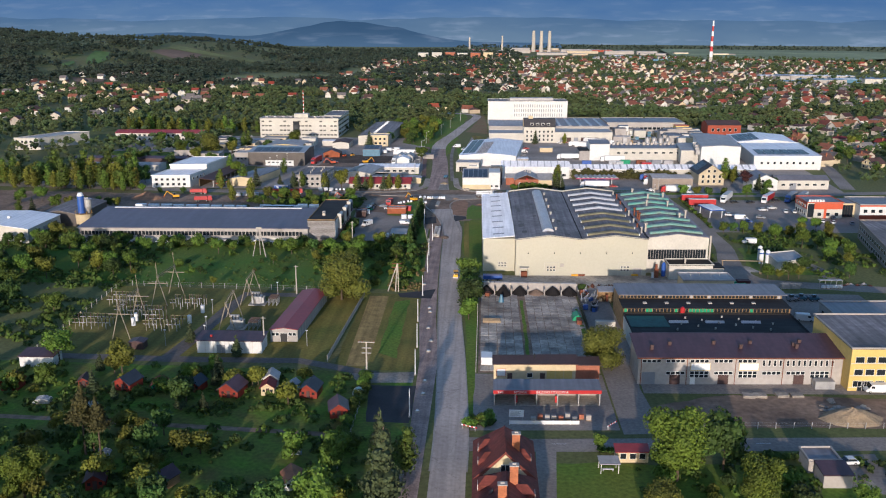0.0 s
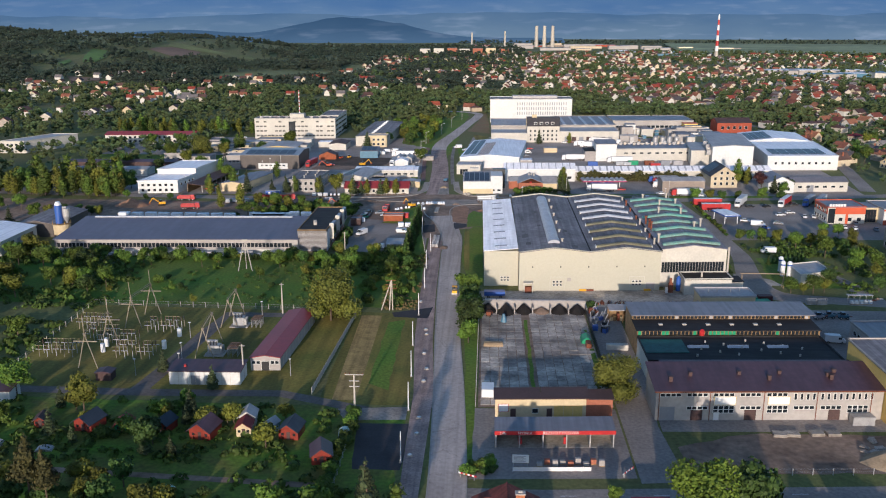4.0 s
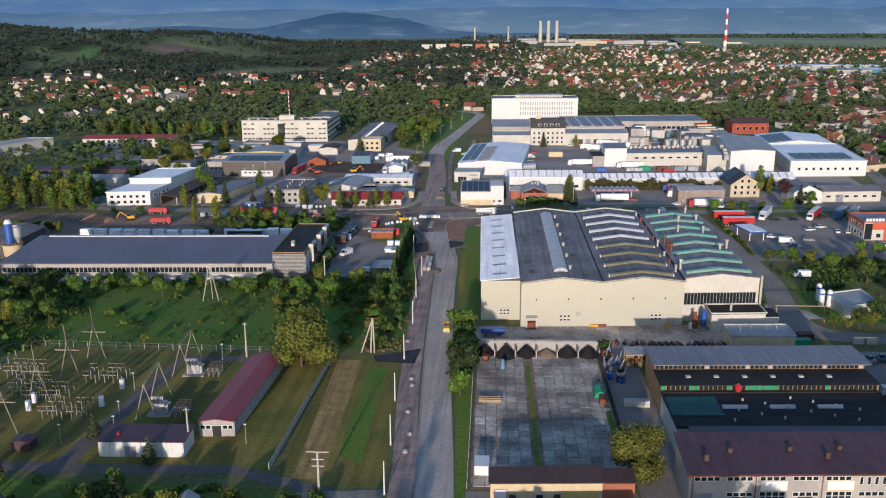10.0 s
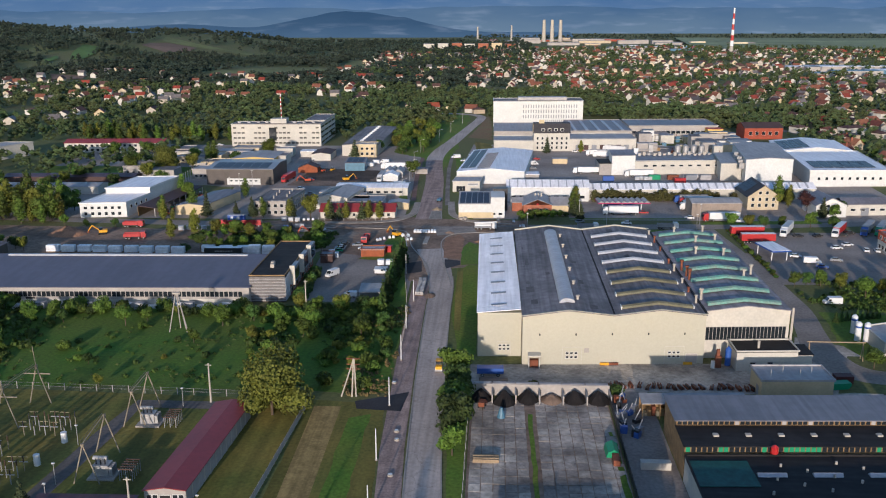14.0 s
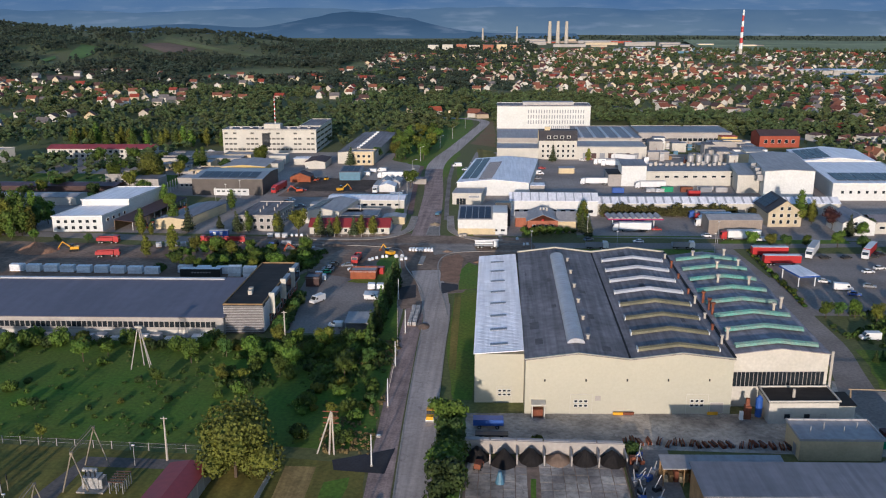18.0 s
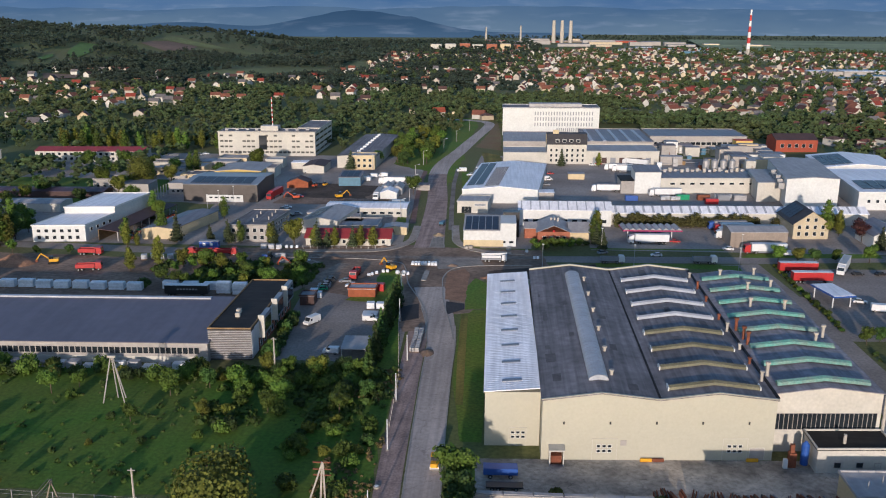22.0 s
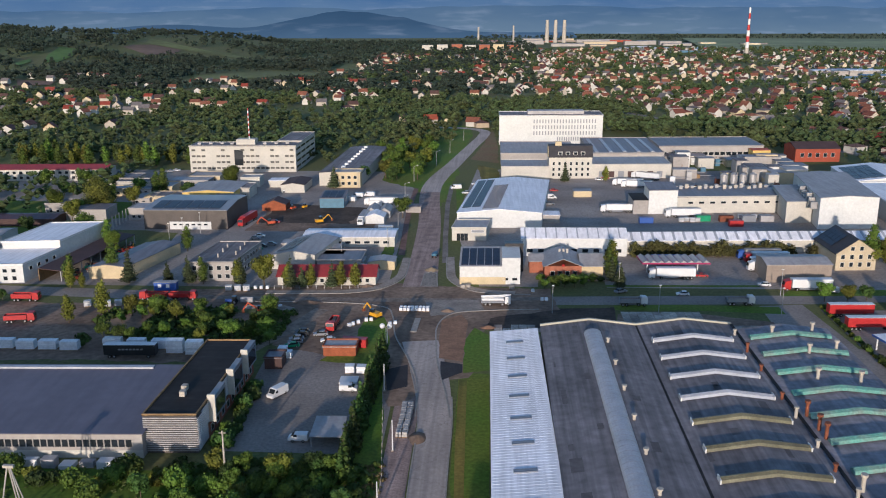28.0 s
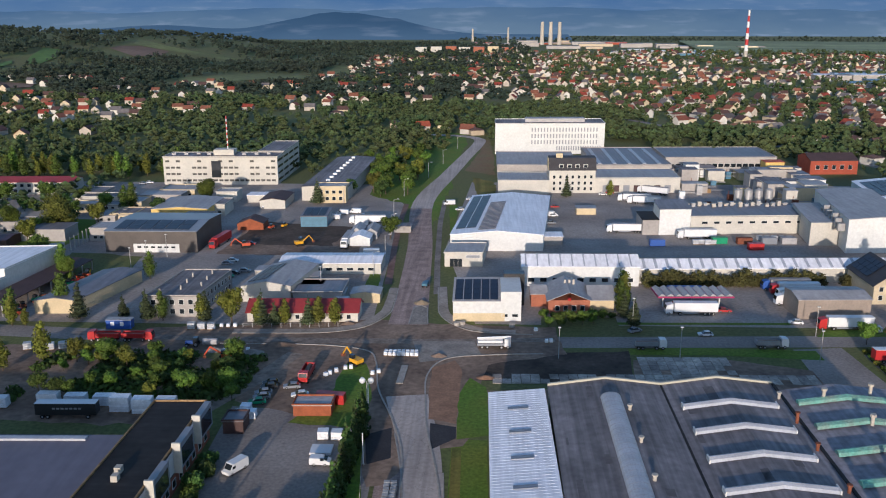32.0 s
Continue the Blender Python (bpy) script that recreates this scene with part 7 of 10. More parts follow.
LEAFB = mat("bright_green_leaves", (0.105, 0.140, 0.014), 0.75, scale=0.35, vary=0.5, rand=0.3, fine=2.0)
LEAFG = mat("golden_green_needles", (0.070, 0.066, 0.018), 0.8, scale=0.4, vary=0.5, rand=0.2, fine=2.0)
BROAD = Grove(broadleaf(9, 8, 1, LEAF), broadleaf(11, 9, 2, LEAF), broadleaf(8, 7.5, 3, LEAFD, label="dark green broad-leaved tree"), broadleaf(10, 8, 4, LEAFY, label="yellowish green broad-leaved tree"), broadleaf(7, 6, 5, LEAF, 900))
OLIVE = mat("olive_leaves", (0.120, 0.128, 0.018), 0.75, scale=0.35, vary=0.45, rand=0.15, fine=2.0)
TALL = Grove(columnar(14, 6, 11, LEAF, "tall slender birch-like green tree"), columnar(13, 5.5, 12, LEAFY, "tall slender yellow-green tree"))
FIR = Grove(conifer(13, 6.0, 21, NEEDLE, "tall spruce with drooping branches"), conifer(9, 4.5, 22, NEEDLE, "young dark green spruce tree"))
PINE = Grove(conifer(15, 5.0, 25, LEAFG, "tall garden pine with a long bare trunk", 900, 0.24, 0.5))
THUJA = Grove(conifer(5.5, 2.2, 23, LEAFD, "narrow dark green thuja tree", 260, 0.25, 0.02), conifer(7.5, 2.8, 24, LEAFD, "tall dark green thuja tree", 320, 0.28, 0.02))
BUSH = Grove(bush(4.0, 3.0, 31, LEAF), bush(3.2, 2.4, 32, LEAFD, "dark green rounded leafy bush"), bush(3.0, 2.2, 33, LEAFY, "rounded yellow-green leafy bush"), bush(5.0, 4.0, 34, LEAF, count=700))
BIG = Grove(broadleaf(16, 16, 41, OLIVE, 6200, 0.26, "large old broad-leaved tree lit by low sun", 0.06), broadleaf(16, 13, 42, LEAFB, 6200, 0.24, "large round bright green leafy tree", 0.12))
COPPER = Grove(broadleaf(10, 8.5, 81, mat("copper_beech_leaves", (0.062, 0.020, 0.018), 0.7, scale=0.35, vary=0.45, rand=0.2, fine=2.0), 1400, 0.26, "dark red copper-leaved tree"))


HEDGE = Grove(columnar(6.0, 5.2, 61, LEAFG, "dense golden-green conifer hedge plant", 300, 0.30), columnar(5.4, 5.0, 62, LEAFG, "dense golden-green conifer hedge plant", 280, 0.30))


ORCHARD = Grove(broadleaf(5.2, 5.0, 71, LEAF, 700, 0.22, "small leafy garden fruit tree", 0.2, "fruit_tree"), broadleaf(6.0, 4.6, 72, LEAFD, 700, 0.22, "small dark garden fruit tree", 0.2, "fruit_tree"), broadleaf(4.6, 4.4, 73, LEAFY, 640, 0.21, "small yellowish garden fruit tree", 0.2, "fruit_tree"))


def planting():
    rnd = random.Random(77)
    # single trees of note
    BIG.plant(-45, 273, rnd, 0, 1.0)
    BIG.plant(33.5, 221, rnd, 0, 0.66)
    BIG.plant(41, 160, rnd, 1, 1.05)
    for x, y, g, k, s in ((51.5, 165, BROAD, 2, 1.35), (48, 168, BROAD, 2, 0.9), (54, 149, BIG, 1, 0.62), (35, 146, BIG, 0, 0.6), (62, 147, BROAD, 2, 0.8), (66, 152, FIR, 1, 0.6), (74, 150, BROAD, 0, 0.6), (27, 172.0, BROAD, 4, 0.6), (-17, 148, FIR, 0, 1.25), (-20.5, 171, FIR, 0, 0.9), (-13.8, 159, TALL, 0, 0.8),
                          (-95, 135, BROAD, 1, 1.1), (-112, 214, BROAD, 1, 1.15), (-65.6, 220.6, FIR, 1, 0.62), (-81.6, 230.6, FIR, 1, 0.65), (-66, 205, FIR, 1, 0.8), (-73, 204, BROAD, 4, 0.8),
                          (-2.6, 256, BROAD, 4, 1.0), (-2.7, 263, BROAD, 2, 1.05), (-2.6, 270, BROAD, 0, 1.05), (-2.4, 277, BROAD, 1, 0.9), (-2.8, 284, BROAD, 2, 1.1), (-3.2, 290, BROAD, 0, 1.0), (15.8, 291.5, BUSH, 2, 0.9), (35.5, 288, BUSH, 1, 1.2)):
        g.plant(x, y, rnd, k, s)
    for x, y, k, q in ((-181, 338, 1, 0.7), (-175, 340, 0, 0.7), (-169, 340, 3, 0.65), (-152, 332, 0, 0.72), (-147, 334, 3, 0.6), (-140, 320, 4, 0.7), (-132, 329, 0, 0.6), (-123, 331, 2, 0.55), (-103, 329, 1, 0.6), (-98, 333, 0, 0.5), (-92, 286, 3, 0.42), (-101, 300, 2, 0.45), (-78, 316, 4, 0.62), (-74, 330, 0, 0.62), (-66, 335, 2, 0.6), (-62, 318, 3, 0.55)):
        BROAD.plant(x, y, rnd, k, q)
    PINE.plant(-77.5, 161, rnd, 0, 1.0)
    PINE.plant(-81.2, 162, rnd, 0, 0.92)
    BROAD.plant(-91, 205, rnd, 3, 0.85)
    # allotments
    n = 0
    while n < 165:
        x, y = rnd.uniform(-175, -18), rnd.uniform(95, 211)
        if abs(y - 180) < 3 or (-30 < x and 183 < y):
            continue
        g, s = rnd.choice(((ORCHARD, 0.9), (BUSH, 0.9), (BUSH, 0.8), (ORCHARD, 1.1), (ORCHARD, 1.2), (FIR, 0.5)))
        g.plant(x, y, rnd, None, s)
        n += 1
    for i in range(34):
        ORCHARD.plant(rnd.uniform(-135, -30), rnd.uniform(118, 166), rnd, None, 1.3)
    for i in range(8):
        BROAD.plant(rnd.uniform(-135, -20), rnd.uniform(110, 150), rnd, None, 0.95)
    for i in range(26):
        BUSH.plant(-28.5 + rnd.uniform(-1, 1), 150 + i * 2.4, rnd, None, 0.8)
    # scrub round the substation and meadow
    for i in range(40):
        BROAD.plant(rnd.uniform(-190, -124), rnd.uniform(225, 345), rnd, None, 0.8)
    for i in range(60):
        x = rnd.uniform(-170, -24)
        BUSH.plant(x, 340 + rnd.uniform(-5, 3) - 0.02 * (x + 24), rnd, None, 1.25)
    for i in range(14):
        x = rnd.uniform(-150, -60)
        BUSH.plant(x, rnd.uniform(296, 335), rnd, None, 0.8)
    for i in range(20):
        BROAD.plant(rnd.uniform(-58, -24), rnd.uniform(322, 348), rnd, None, 0.62)
    for i in range(14):
        BUSH.plant(rnd.uniform(-62, -24), rnd.uniform(312, 346), rnd, None, 1.1)
    for i in range(24):
        BUSH.plant(rnd.uniform(-42, -22), rnd.uniform(288, 320), rnd, None, 0.9)
    for i in range(26):
        THUJA.plant(-28.4 + rnd.uniform(-0.5, 0.5) + i * 0.045, 343 + i * 2.5, rnd, 1, 1.15 if i % 4 else 0.9)
    for x, y in ((-57, 375), (-56.5, 380), (-57, 384), (-56, 356), (-55.5, 361)):
        BUSH.plant(x, y, rnd, 1, 1.5)
    # north of the long warehouse
    for i in range(40):
        BROAD.plant(rnd.uniform(-112, -60), rnd.uniform(413, 440), rnd, None, rnd.uniform(0.4, 0.62))
    for x, y in ((-118, 436), (-196, 470), (-133, 478), (-118, 512), (-98, 470), (-86, 470), (-68, 467.6), (-60, 468), (-50, 468.6), (-45, 468.8), (-152, 517), (-143, 466)):
        TALL.plant(x, y, rnd, None, 0.8)
    for i in range(46):
        (BROAD if i % 2 else TALL).plant(rnd.uniform(-300, -190), rnd.uniform(455, 480), rnd, None, 1.25)
    # east side: hedge, lorry park, lane
    for i in range(46):
        x = 55 + i * 2.0 + (6 if i > 30 else 0)
        HEDGE.plant(x, 510.5 + i * 0.16, rnd, None, 1.0)
    for i in range(26):
        THUJA.plant(89 + rnd.uniform(-0.5, 1.5), 330 + i * 3.4, rnd, 0, rnd.uniform(0.5, 0.8))
    for x, y, k, q in ((107.5, 378, 4, 0.7), (112, 380, 2, 0.62), (116.5, 379, 0, 0.66), (121, 374, 3, 0.55), (126, 366, 1, 0.6), (133, 353.6, 0, 0.85), (139.5, 354, 4, 0.78), (145.5, 338.5, 4, 1.0), (135.3, 311, 2, 0.6), (140, 341, 1, 0.7), (136, 333, 1, 0.62), (146, 350, 3, 0.62), (141, 327, 3, 0.55), (104.8, 307.5, 0, 0.62), (108.4, 306.2, 3, 0.5), (111.8, 306.5, 1, 0.66), (116, 308, 3, 0.55), (121.3, 318, 2, 0.62), (143, 362, 2, 0.6), (133, 369, 3, 0.6)):
        BROAD.plant(x, y, rnd, k, q)
    for i in range(9):
        THUJA.plant(108.4 + i * 1.75, 343.4 + i * 0.5, rnd, 0, 0.62)
    for x in (108, 115, 122, 130, 142, 150):
        BROAD.plant(x, 460 + rnd.uniform(-2, 4), rnd, None, 0.75)
    for x, y in ((43.5, 488), (42.5, 483), (44, 494), (146, 505), (143, 512), (150, 516), (63, 664)):
        TALL.plant(x, y, rnd, None, 0.85)
    for i in range(8):
        BUSH.plant(18 + i * 3, 480, rnd, None, 0.8)
    for i in range(34):
        x, y = rnd.uniform(38, 66), rnd.uniform(126, 160)
        BUSH.plant(x, y, rnd, None, 1.0)
    for i in range(10):
        BUSH.plant(55.5 + i * 1.75, 170.2 + i * 0.05, rnd, 1, 0.85)
    for i in range(6):
        BUSH.plant(27.5 + i * 1.8, 171.2, rnd, 1, 0.8)
    BIG.plant(-86, 146, rnd, 1, 0.75)
    for x, y in ((150, 385), (146, 392), (152, 376), (148, 366), (140, 376)):
        BROAD.plant(x, y, rnd, None, 0.62)
    for i in range(34):
        BUSH.plant(104.9 + rnd.uniform(-0.4, 0.4), 388 + i * 2.0, rnd, (1, 2, 1, 0)[i % 4], rnd.uniform(0.45, 0.7))
    for x, y, g, k, q in ((151, 494, COPPER, 0, 1.0), (153.6, 481.8, FIR, 1, 0.9), (163.5, 488, BROAD, 2, 0.85), (158, 480, BROAD, 0, 0.7), (138.5, 500, BROAD, 3, 0.75)):
        g.plant(x, y, rnd, k, q)
    # beside the cleared lot
    for x, y, g, k, q in ((-216, 390, TALL, 0, 0.7), (-210, 391, FIR, 0, 0.9), (-205, 404, BROAD, 0, 0.75), (-200, 407, BROAD, 3, 0.7), (-194, 408, BROAD, 1, 0.75), (-188, 411, BROAD, 0, 0.7), (-182, 412, BROAD, 2, 0.72), (-177, 409, BROAD, 3, 0.6), (-126, 430, TALL, 1, 0.8), (-222, 424, BROAD, 1, 0.8), (-230, 418, BROAD, 0, 0.8), (-170, 448, BROAD, 4, 0.6), (-158, 450, BROAD, 2, 0.55), (-180, 449, BROAD, 1, 0.6), (-235, 398, BROAD, 3, 0.8), (-192, 336, BROAD, 2, 0.6), (-186, 334, BROAD, 0, 0.55), (-178, 333, BROAD, 4, 0.5)):
        g.plant(x, y, rnd, k, q)
    for i in range(22):
        TALL.plant(rnd.uniform(-262, -188), rnd.uniform(452, 464), rnd, 1 if i % 3 else 0, rnd.uniform(0.7, 0.95))
    # trees between the western yards
    for x, y, g, k, s in ((-145.9, 508, BIG, 1, 0.65), (-202.5, 576, BIG, 1, 0.75), (-183, 577, BIG, 0, 0.85), (-124, 470, FIR, 0, 0.85), (-111, 472, FIR, 1, 1.0), (-103, 470, FIR, 1, 1.0), (-85, 470.5, FIR, 1, 1.05), (-76, 467.4, BROAD, 3, 0.9), (-67, 467.6, FIR, 0, 0.75), (-63, 467.8, FIR, 1, 1.0), (-53, 468.4, FIR, 0, 0.75), (-141.4, 463, TALL, 1, 0.6), (-137.4, 463.4, TALL, 1, 0.5),
                          (-138.4, 641, BIG, 1, 0.8), (-82.7, 638, FIR, 0, 0.9), (-39.4, 572.4, BROAD, 0, 1.05), (-152, 613, BROAD, 2, 1.0), (-168, 621, TALL, 0, 0.9), (-171, 618, TALL, 0, 0.8), (-54, 658, BROAD, 2, 1.1), (-52, 664, BROAD, 1, 1.0), (40.7, 662, FIR, 0, 0.95), (44, 491, FIR, 0, 0.85), (44.4, 473, FIR, 1, 1.05), (42.6, 480, FIR, 0, 0.8)):
        g.plant(x, y, rnd, k, s)
    for i in range(26):
        x, y = rnd.uniform(-240, -165), rnd.uniform(480, 640)
        if not (-182 < x < -150 and y < 525):
            BROAD.plant(x, y, rnd, None, 0.95)
    for i in range(22):
        BROAD.plant(rnd.uniform(226, 300), rnd.uniform(480, 700), rnd, None, 0.95)
    for i in range(5):
        BROAD.plant(19 + i * 3.4, 470.5 + i * 0.8, rnd, 4, 0.6)
    for i in range(12):
        BUSH.plant(-56.8 + rnd.uniform(-1.4, 1.2), 356 + i * 2.6, rnd, 1 if i % 3 else 0, 0.95)
    # slope by the northern road
    for i in range(30):
        BROAD.plant(rnd.uniform(-75, -36), rnd.uniform(660, 800), rnd, None, 1.0)
    for i in range(34):
        TALL.plant(rnd.uniform(-300, -178), 706 + rnd.uniform(-8, 14), rnd, None, 0.9)


planting()


# far leaf green pushed towards blue, standing in for haze over distant woods
HILLWOOD = mat("haze_blued_leaves", (0.024, 0.040, 0.026), 0.85, scale=0.008, vary=0.5, tint=(0.030, 0.037, 0.024), rand=0.34, island=True, fine=0.6, bump=1.0)


def woods(name, n, fx, fy, label, seed, size=(3.2, 6.0), avoid=True, material=None, front=24, gap=-0.12):
    """Far woodland: every tree a handful of uneven leafy clumps, all in one sheet of trees."""
    r = np.random.RandomState(seed)
    oct_ = np.array([(1, 0, 0), (0, 1, 0), (-1, 0, 0), (0, -1, 0), (0, 0, 1), (0, 0, -0.8)])
    tri = np.array([(0, 1, 4), (1, 2, 4), (2, 3, 4), (3, 0, 4), (1, 0, 5), (2, 1, 5), (3, 2, 5), (0, 3, 5)])
    P, F, k = [], [], 0
    taken = np.array(TOWN)
    placed = 0
    while placed < n:
        x, y = r.uniform(*fx), r.uniform(*fy)
        if noise.noise(Vector((x * 0.008, y * 0.008, seed))) < gap and r.random_sample() < 0.8:
            placed += 0.2
            continue
        if avoid and ((np.abs(taken[:, 0] - x) < 8) & (taken[:, 1] - y < front) & (taken[:, 1] - y > -7)).any():
            placed += 0.02
            continue
        if abs(x + 10) < 12 and y < 893 or x < -150 and any(inside(x, y + k, f[0]) for f in FIELDS for k in (0, 45, 90)):
            placed += 0.02
            continue
        placed += 1
        h = r.uniform(*size) * 1.9 * (1 + 0.35 * noise.noise(Vector((x * 0.02, y * 0.02, 5))))
        w = h * r.uniform(0.32, 0.5)
        z0 = ground_h(x, y)
        for j in range(8):
            a = r.uniform(0, 6.28)
            q = w * r.uniform(0.1, 0.8)
            c = np.array([x + math.cos(a) * q, y + math.sin(a) * q, z0 + h * r.uniform(0.32, 0.86)])
            s = w * r.uniform(0.26, 0.60)
            v = oct_ * s * r.uniform(0.65, 1.35, size=(6, 1)) * np.array([1, 1, 0.85]) + c
            P.append(v)
            F.append(tri + k)
            k += 6
    P, F = np.concatenate(P), np.concatenate(F)
    me = bpy.data.meshes.new(name)
    me.from_pydata(P.tolist(), [], F.tolist())
    me.materials.append(material or WOOD)
    return tagged(new(name, me), label, "trees", kind="stuff")


woods("woodland", 3900, (-700, -50), (712, 1180), "loose woodland and hedges between houses", 3, (2.3, 5.2), front=34, gap=-0.3)
woods("woodland", 2100, (60, 640), (860, 1300), "trees among the houses of the town", 4, (2.5, 5.4), front=13)
woods("woodland", 1000, (222, 640), (480, 830), "garden trees among tightly set houses", 5, (2.4, 4.8), front=8)
woods("woodland", 5600, (-1150, 60), (1150, 1800), "wooded hillside", 6, (3.4, 6.6), front=40, material=HILLWOOD)
woods("woodland", 4600, (-1700, 100), (1800, 2820), "distant forest on the rise", 7, (4.4, 7.6), material=HILLWOOD)
woods("woodland", 2600, (-200, 900), (1300, 2250), "trees across the far suburb", 8, (3.2, 6.2), front=18)
woods("woodland", 1100, (-100, 2200), (3080, 3600), "dark belt of woods on the plain", 9, (3.6, 6.2), avoid=False, material=HILLWOOD)
woods("woodland", 500, (-560, -200), (480, 720), "trees at the edge of the yards", 10, (3, 5.5))


def undergrowth(name, label, n, fx, fy, seed, size, material, keep=lambda x, y: True):
    """Low shrubs and beds too many to count, each a loose tuft of leaves."""
    r = np.random.RandomState(seed)
    spots = []
    while len(spots) < n:
        x, y = r.uniform(*fx), r.uniform(*fy)
        if not keep(x, y) or noise.noise(Vector((x * 0.06, y * 0.06, seed))) < -0.15:
            n -= 0.3
            continue
        spots.append((x, y, 0.05, r.uniform(*size)))
    S = np.repeat(np.array(spots), 26, axis=0)
    k = len(S)
    d = r.normal(size=(k, 3))
    d /= np.linalg.norm(d, axis=1, keepdims=True)
    d[:, 2] = np.abs(d[:, 2])
    w = S[:, 3:4]
    c = S[:, :3] + d * w * np.array([1, 1, 0.8]) * r.uniform(0.6, 1.05, size=(k, 1))
    a = np.cross(d + r.normal(size=(k, 3)) * 0.6, r.normal(size=(k, 3)))
    a /= np.linalg.norm(a, axis=1, keepdims=True) + 1e-9
    b = np.cross(d, a)
    q = w * r.uniform(0.22, 0.42, size=(k, 1))
    P = np.stack([c - a * q, c - b * q * 0.8, c + a * q, c + b * q], axis=1).reshape(-1, 3)
    me = bpy.data.meshes.new(name)
    me.from_pydata(P.tolist(), [], np.arange(4 * k).reshape(-1, 4).tolist())
    me.materials.append(material)
    return tagged(new(name, me), label, "shrubs", kind="stuff")


SHRUB = mat("mixed_shrub_leaves", (0.076, 0.118, 0.014), 0.8, scale=0.10, vary=0.5, tint=(0.032, 0.050, 0.010), rand=0.3, island=True, fine=1.0)
undergrowth("garden_shrubs", "dense garden shrubs, hedges and vegetable beds", 1700, (-175, -17), (93, 213), 51, (0.5, 1.9), SHRUB, lambda x, y: abs(y - 180) > 2 and not (x > -30 and y > 183))
undergrowth("scrub", "wild scrub along the meadow and fence", 900, (-200, -123), (222, 346), 52, (0.8, 2.4), SHRUB)
undergrowth("scrub", "low wild plants scattered in the meadow", 150, (-150, -22), (287, 344), 53, (0.3, 1.1), SHRUB)
undergrowth("scrub", "brambles under the roadside trees", 260, (-64, -22), (316, 350), 54, (0.8, 2.2), SHRUB)
undergrowth("scrub", "weeds between the yards", 600, (-118, -60), (411, 443), 55, (0.8, 2.2), SHRUB)
undergrowth("scrub", "garden shrubs beside the street", 420, (32, 125), (100, 170), 56, (0.6, 1.8), SHRUB)
undergrowth("scrub", "shrubs along the lorry park", 380, (89, 150), (330, 384), 57, (0.6, 1.9), SHRUB, lambda x, y: y > 354 and x > 106 or x < 93)

woods("woodland", 420, (110, 300), (775, 905), "large dark trees at the edge of the town", 12, (3.4, 6.0), front=6, gap=-0.4)
woods("woodland", 240, (4, 112), (858, 965), "trees behind the white office", 13, (2.8, 5.4), front=10, gap=-0.6)
woods("woodland", 420, (-75, 70), (900, 1090), "trees and gardens where the road bends away", 14, (2.8, 5.8), front=12, gap=-0.6)
woods("woodland", 70, (-75, -24), (800, 884), "trees on the slope beside the bend", 15, (2.8, 5.2), front=4, gap=-0.6)
undergrowth("scrub", "shrubs and rough grass beside the works lane", 300, (104, 190), (296, 345), 58, (0.5, 1.6), SHRUB, lambda x, y: 124 < x < 165 and y > 304)
undergrowth("grass_tufts", "pale tall grass tufts in the meadow", 260, (-160, -21), (287, 344), 59, (0.25, 0.6), mat("tall_grass", (0.115, 0.145, 0.040), 0.9, scale=0.2, vary=0.4, fine=2.0))
undergrowth("roadside_weeds", "dry weeds along the verge", 260, (-31, -20), (284, 350), 60, (0.3, 0.9), mat("dry_weeds", (0.20, 0.15, 0.06), 0.9, scale=0.2, vary=0.4, fine=2.0))


# ---- vehicles ----
def wheels(t, xs, half, r=0.33, wide=0.22):
    for x in xs:
        for s in (-1, 1):
            Mesh().rod((x, s * half, r), (x, s * (half - wide), r), r, 10).rod((x, s * (half + 0.01), r), (x, s * (half - 0.05), r), r * 0.5, 8, 1).make("wheel", [RUBBER, STEEL], t)


def car(paint, label):
    t = empty("car", label, "car", group="parked cars")
    Mesh().extrude_b([(-2.1, 0.3), (2.1, 0.3), (2.15, 0.7), (1.2, 0.92), (-1.9, 0.98), (-2.15, 0.75)], -0.85, 0.85).make("body", paint, t)
    Mesh().extrude_b([(-1.75, 0.97), (1.1, 0.92), (0.35, 1.42), (-1.2, 1.45)], -0.74, 0.74).make("glazing", GLASS, t)
    Mesh().extrude_b([(-1.2, 1.45), (0.35, 1.42), (0.3, 1.49), (-1.15, 1.51)], -0.72, 0.72).make("roof", paint, t)
    for y in (-0.6, 0.6):
        Mesh().box(2.08, y - 0.18, 0.58, 2.17, y + 0.18, 0.72).make("headlight", FRAME, t)
    wheels(t, (-1.3, 1.3), 0.86)
    return t


def van(paint, label, long=5.6, high=2.4):
    t = empty("van", label, "van", group="parked vans")
    f = long / 2
    Mesh().extrude_b([(-f, 0.4), (f, 0.4), (f + 0.05, 1.05), (f - 0.7, 1.3), (f - 1.3, high - 0.12), (f - 1.5, high), (-f + 0.1, high), (-f, high - 0.15)], -1.0, 1.0).make("body", paint, t)
    Mesh().extrude_b([(f - 0.68, 1.34), (f - 0.62, 1.36), (f - 1.22, high - 0.14), (f - 1.3, high - 0.16)], -0.88, 0.88).make("windscreen", GLASS, t)
    for s in (-1, 1):
        Mesh().box(f - 2.0, s * 1.0 - 0.02, 1.35, f - 1.15, s * 1.0 + 0.02, 1.95).make("side_window", GLASS, t)
    wheels(t, (-f + 1.0, f - 1.0), 1.0, 0.36)
    return t


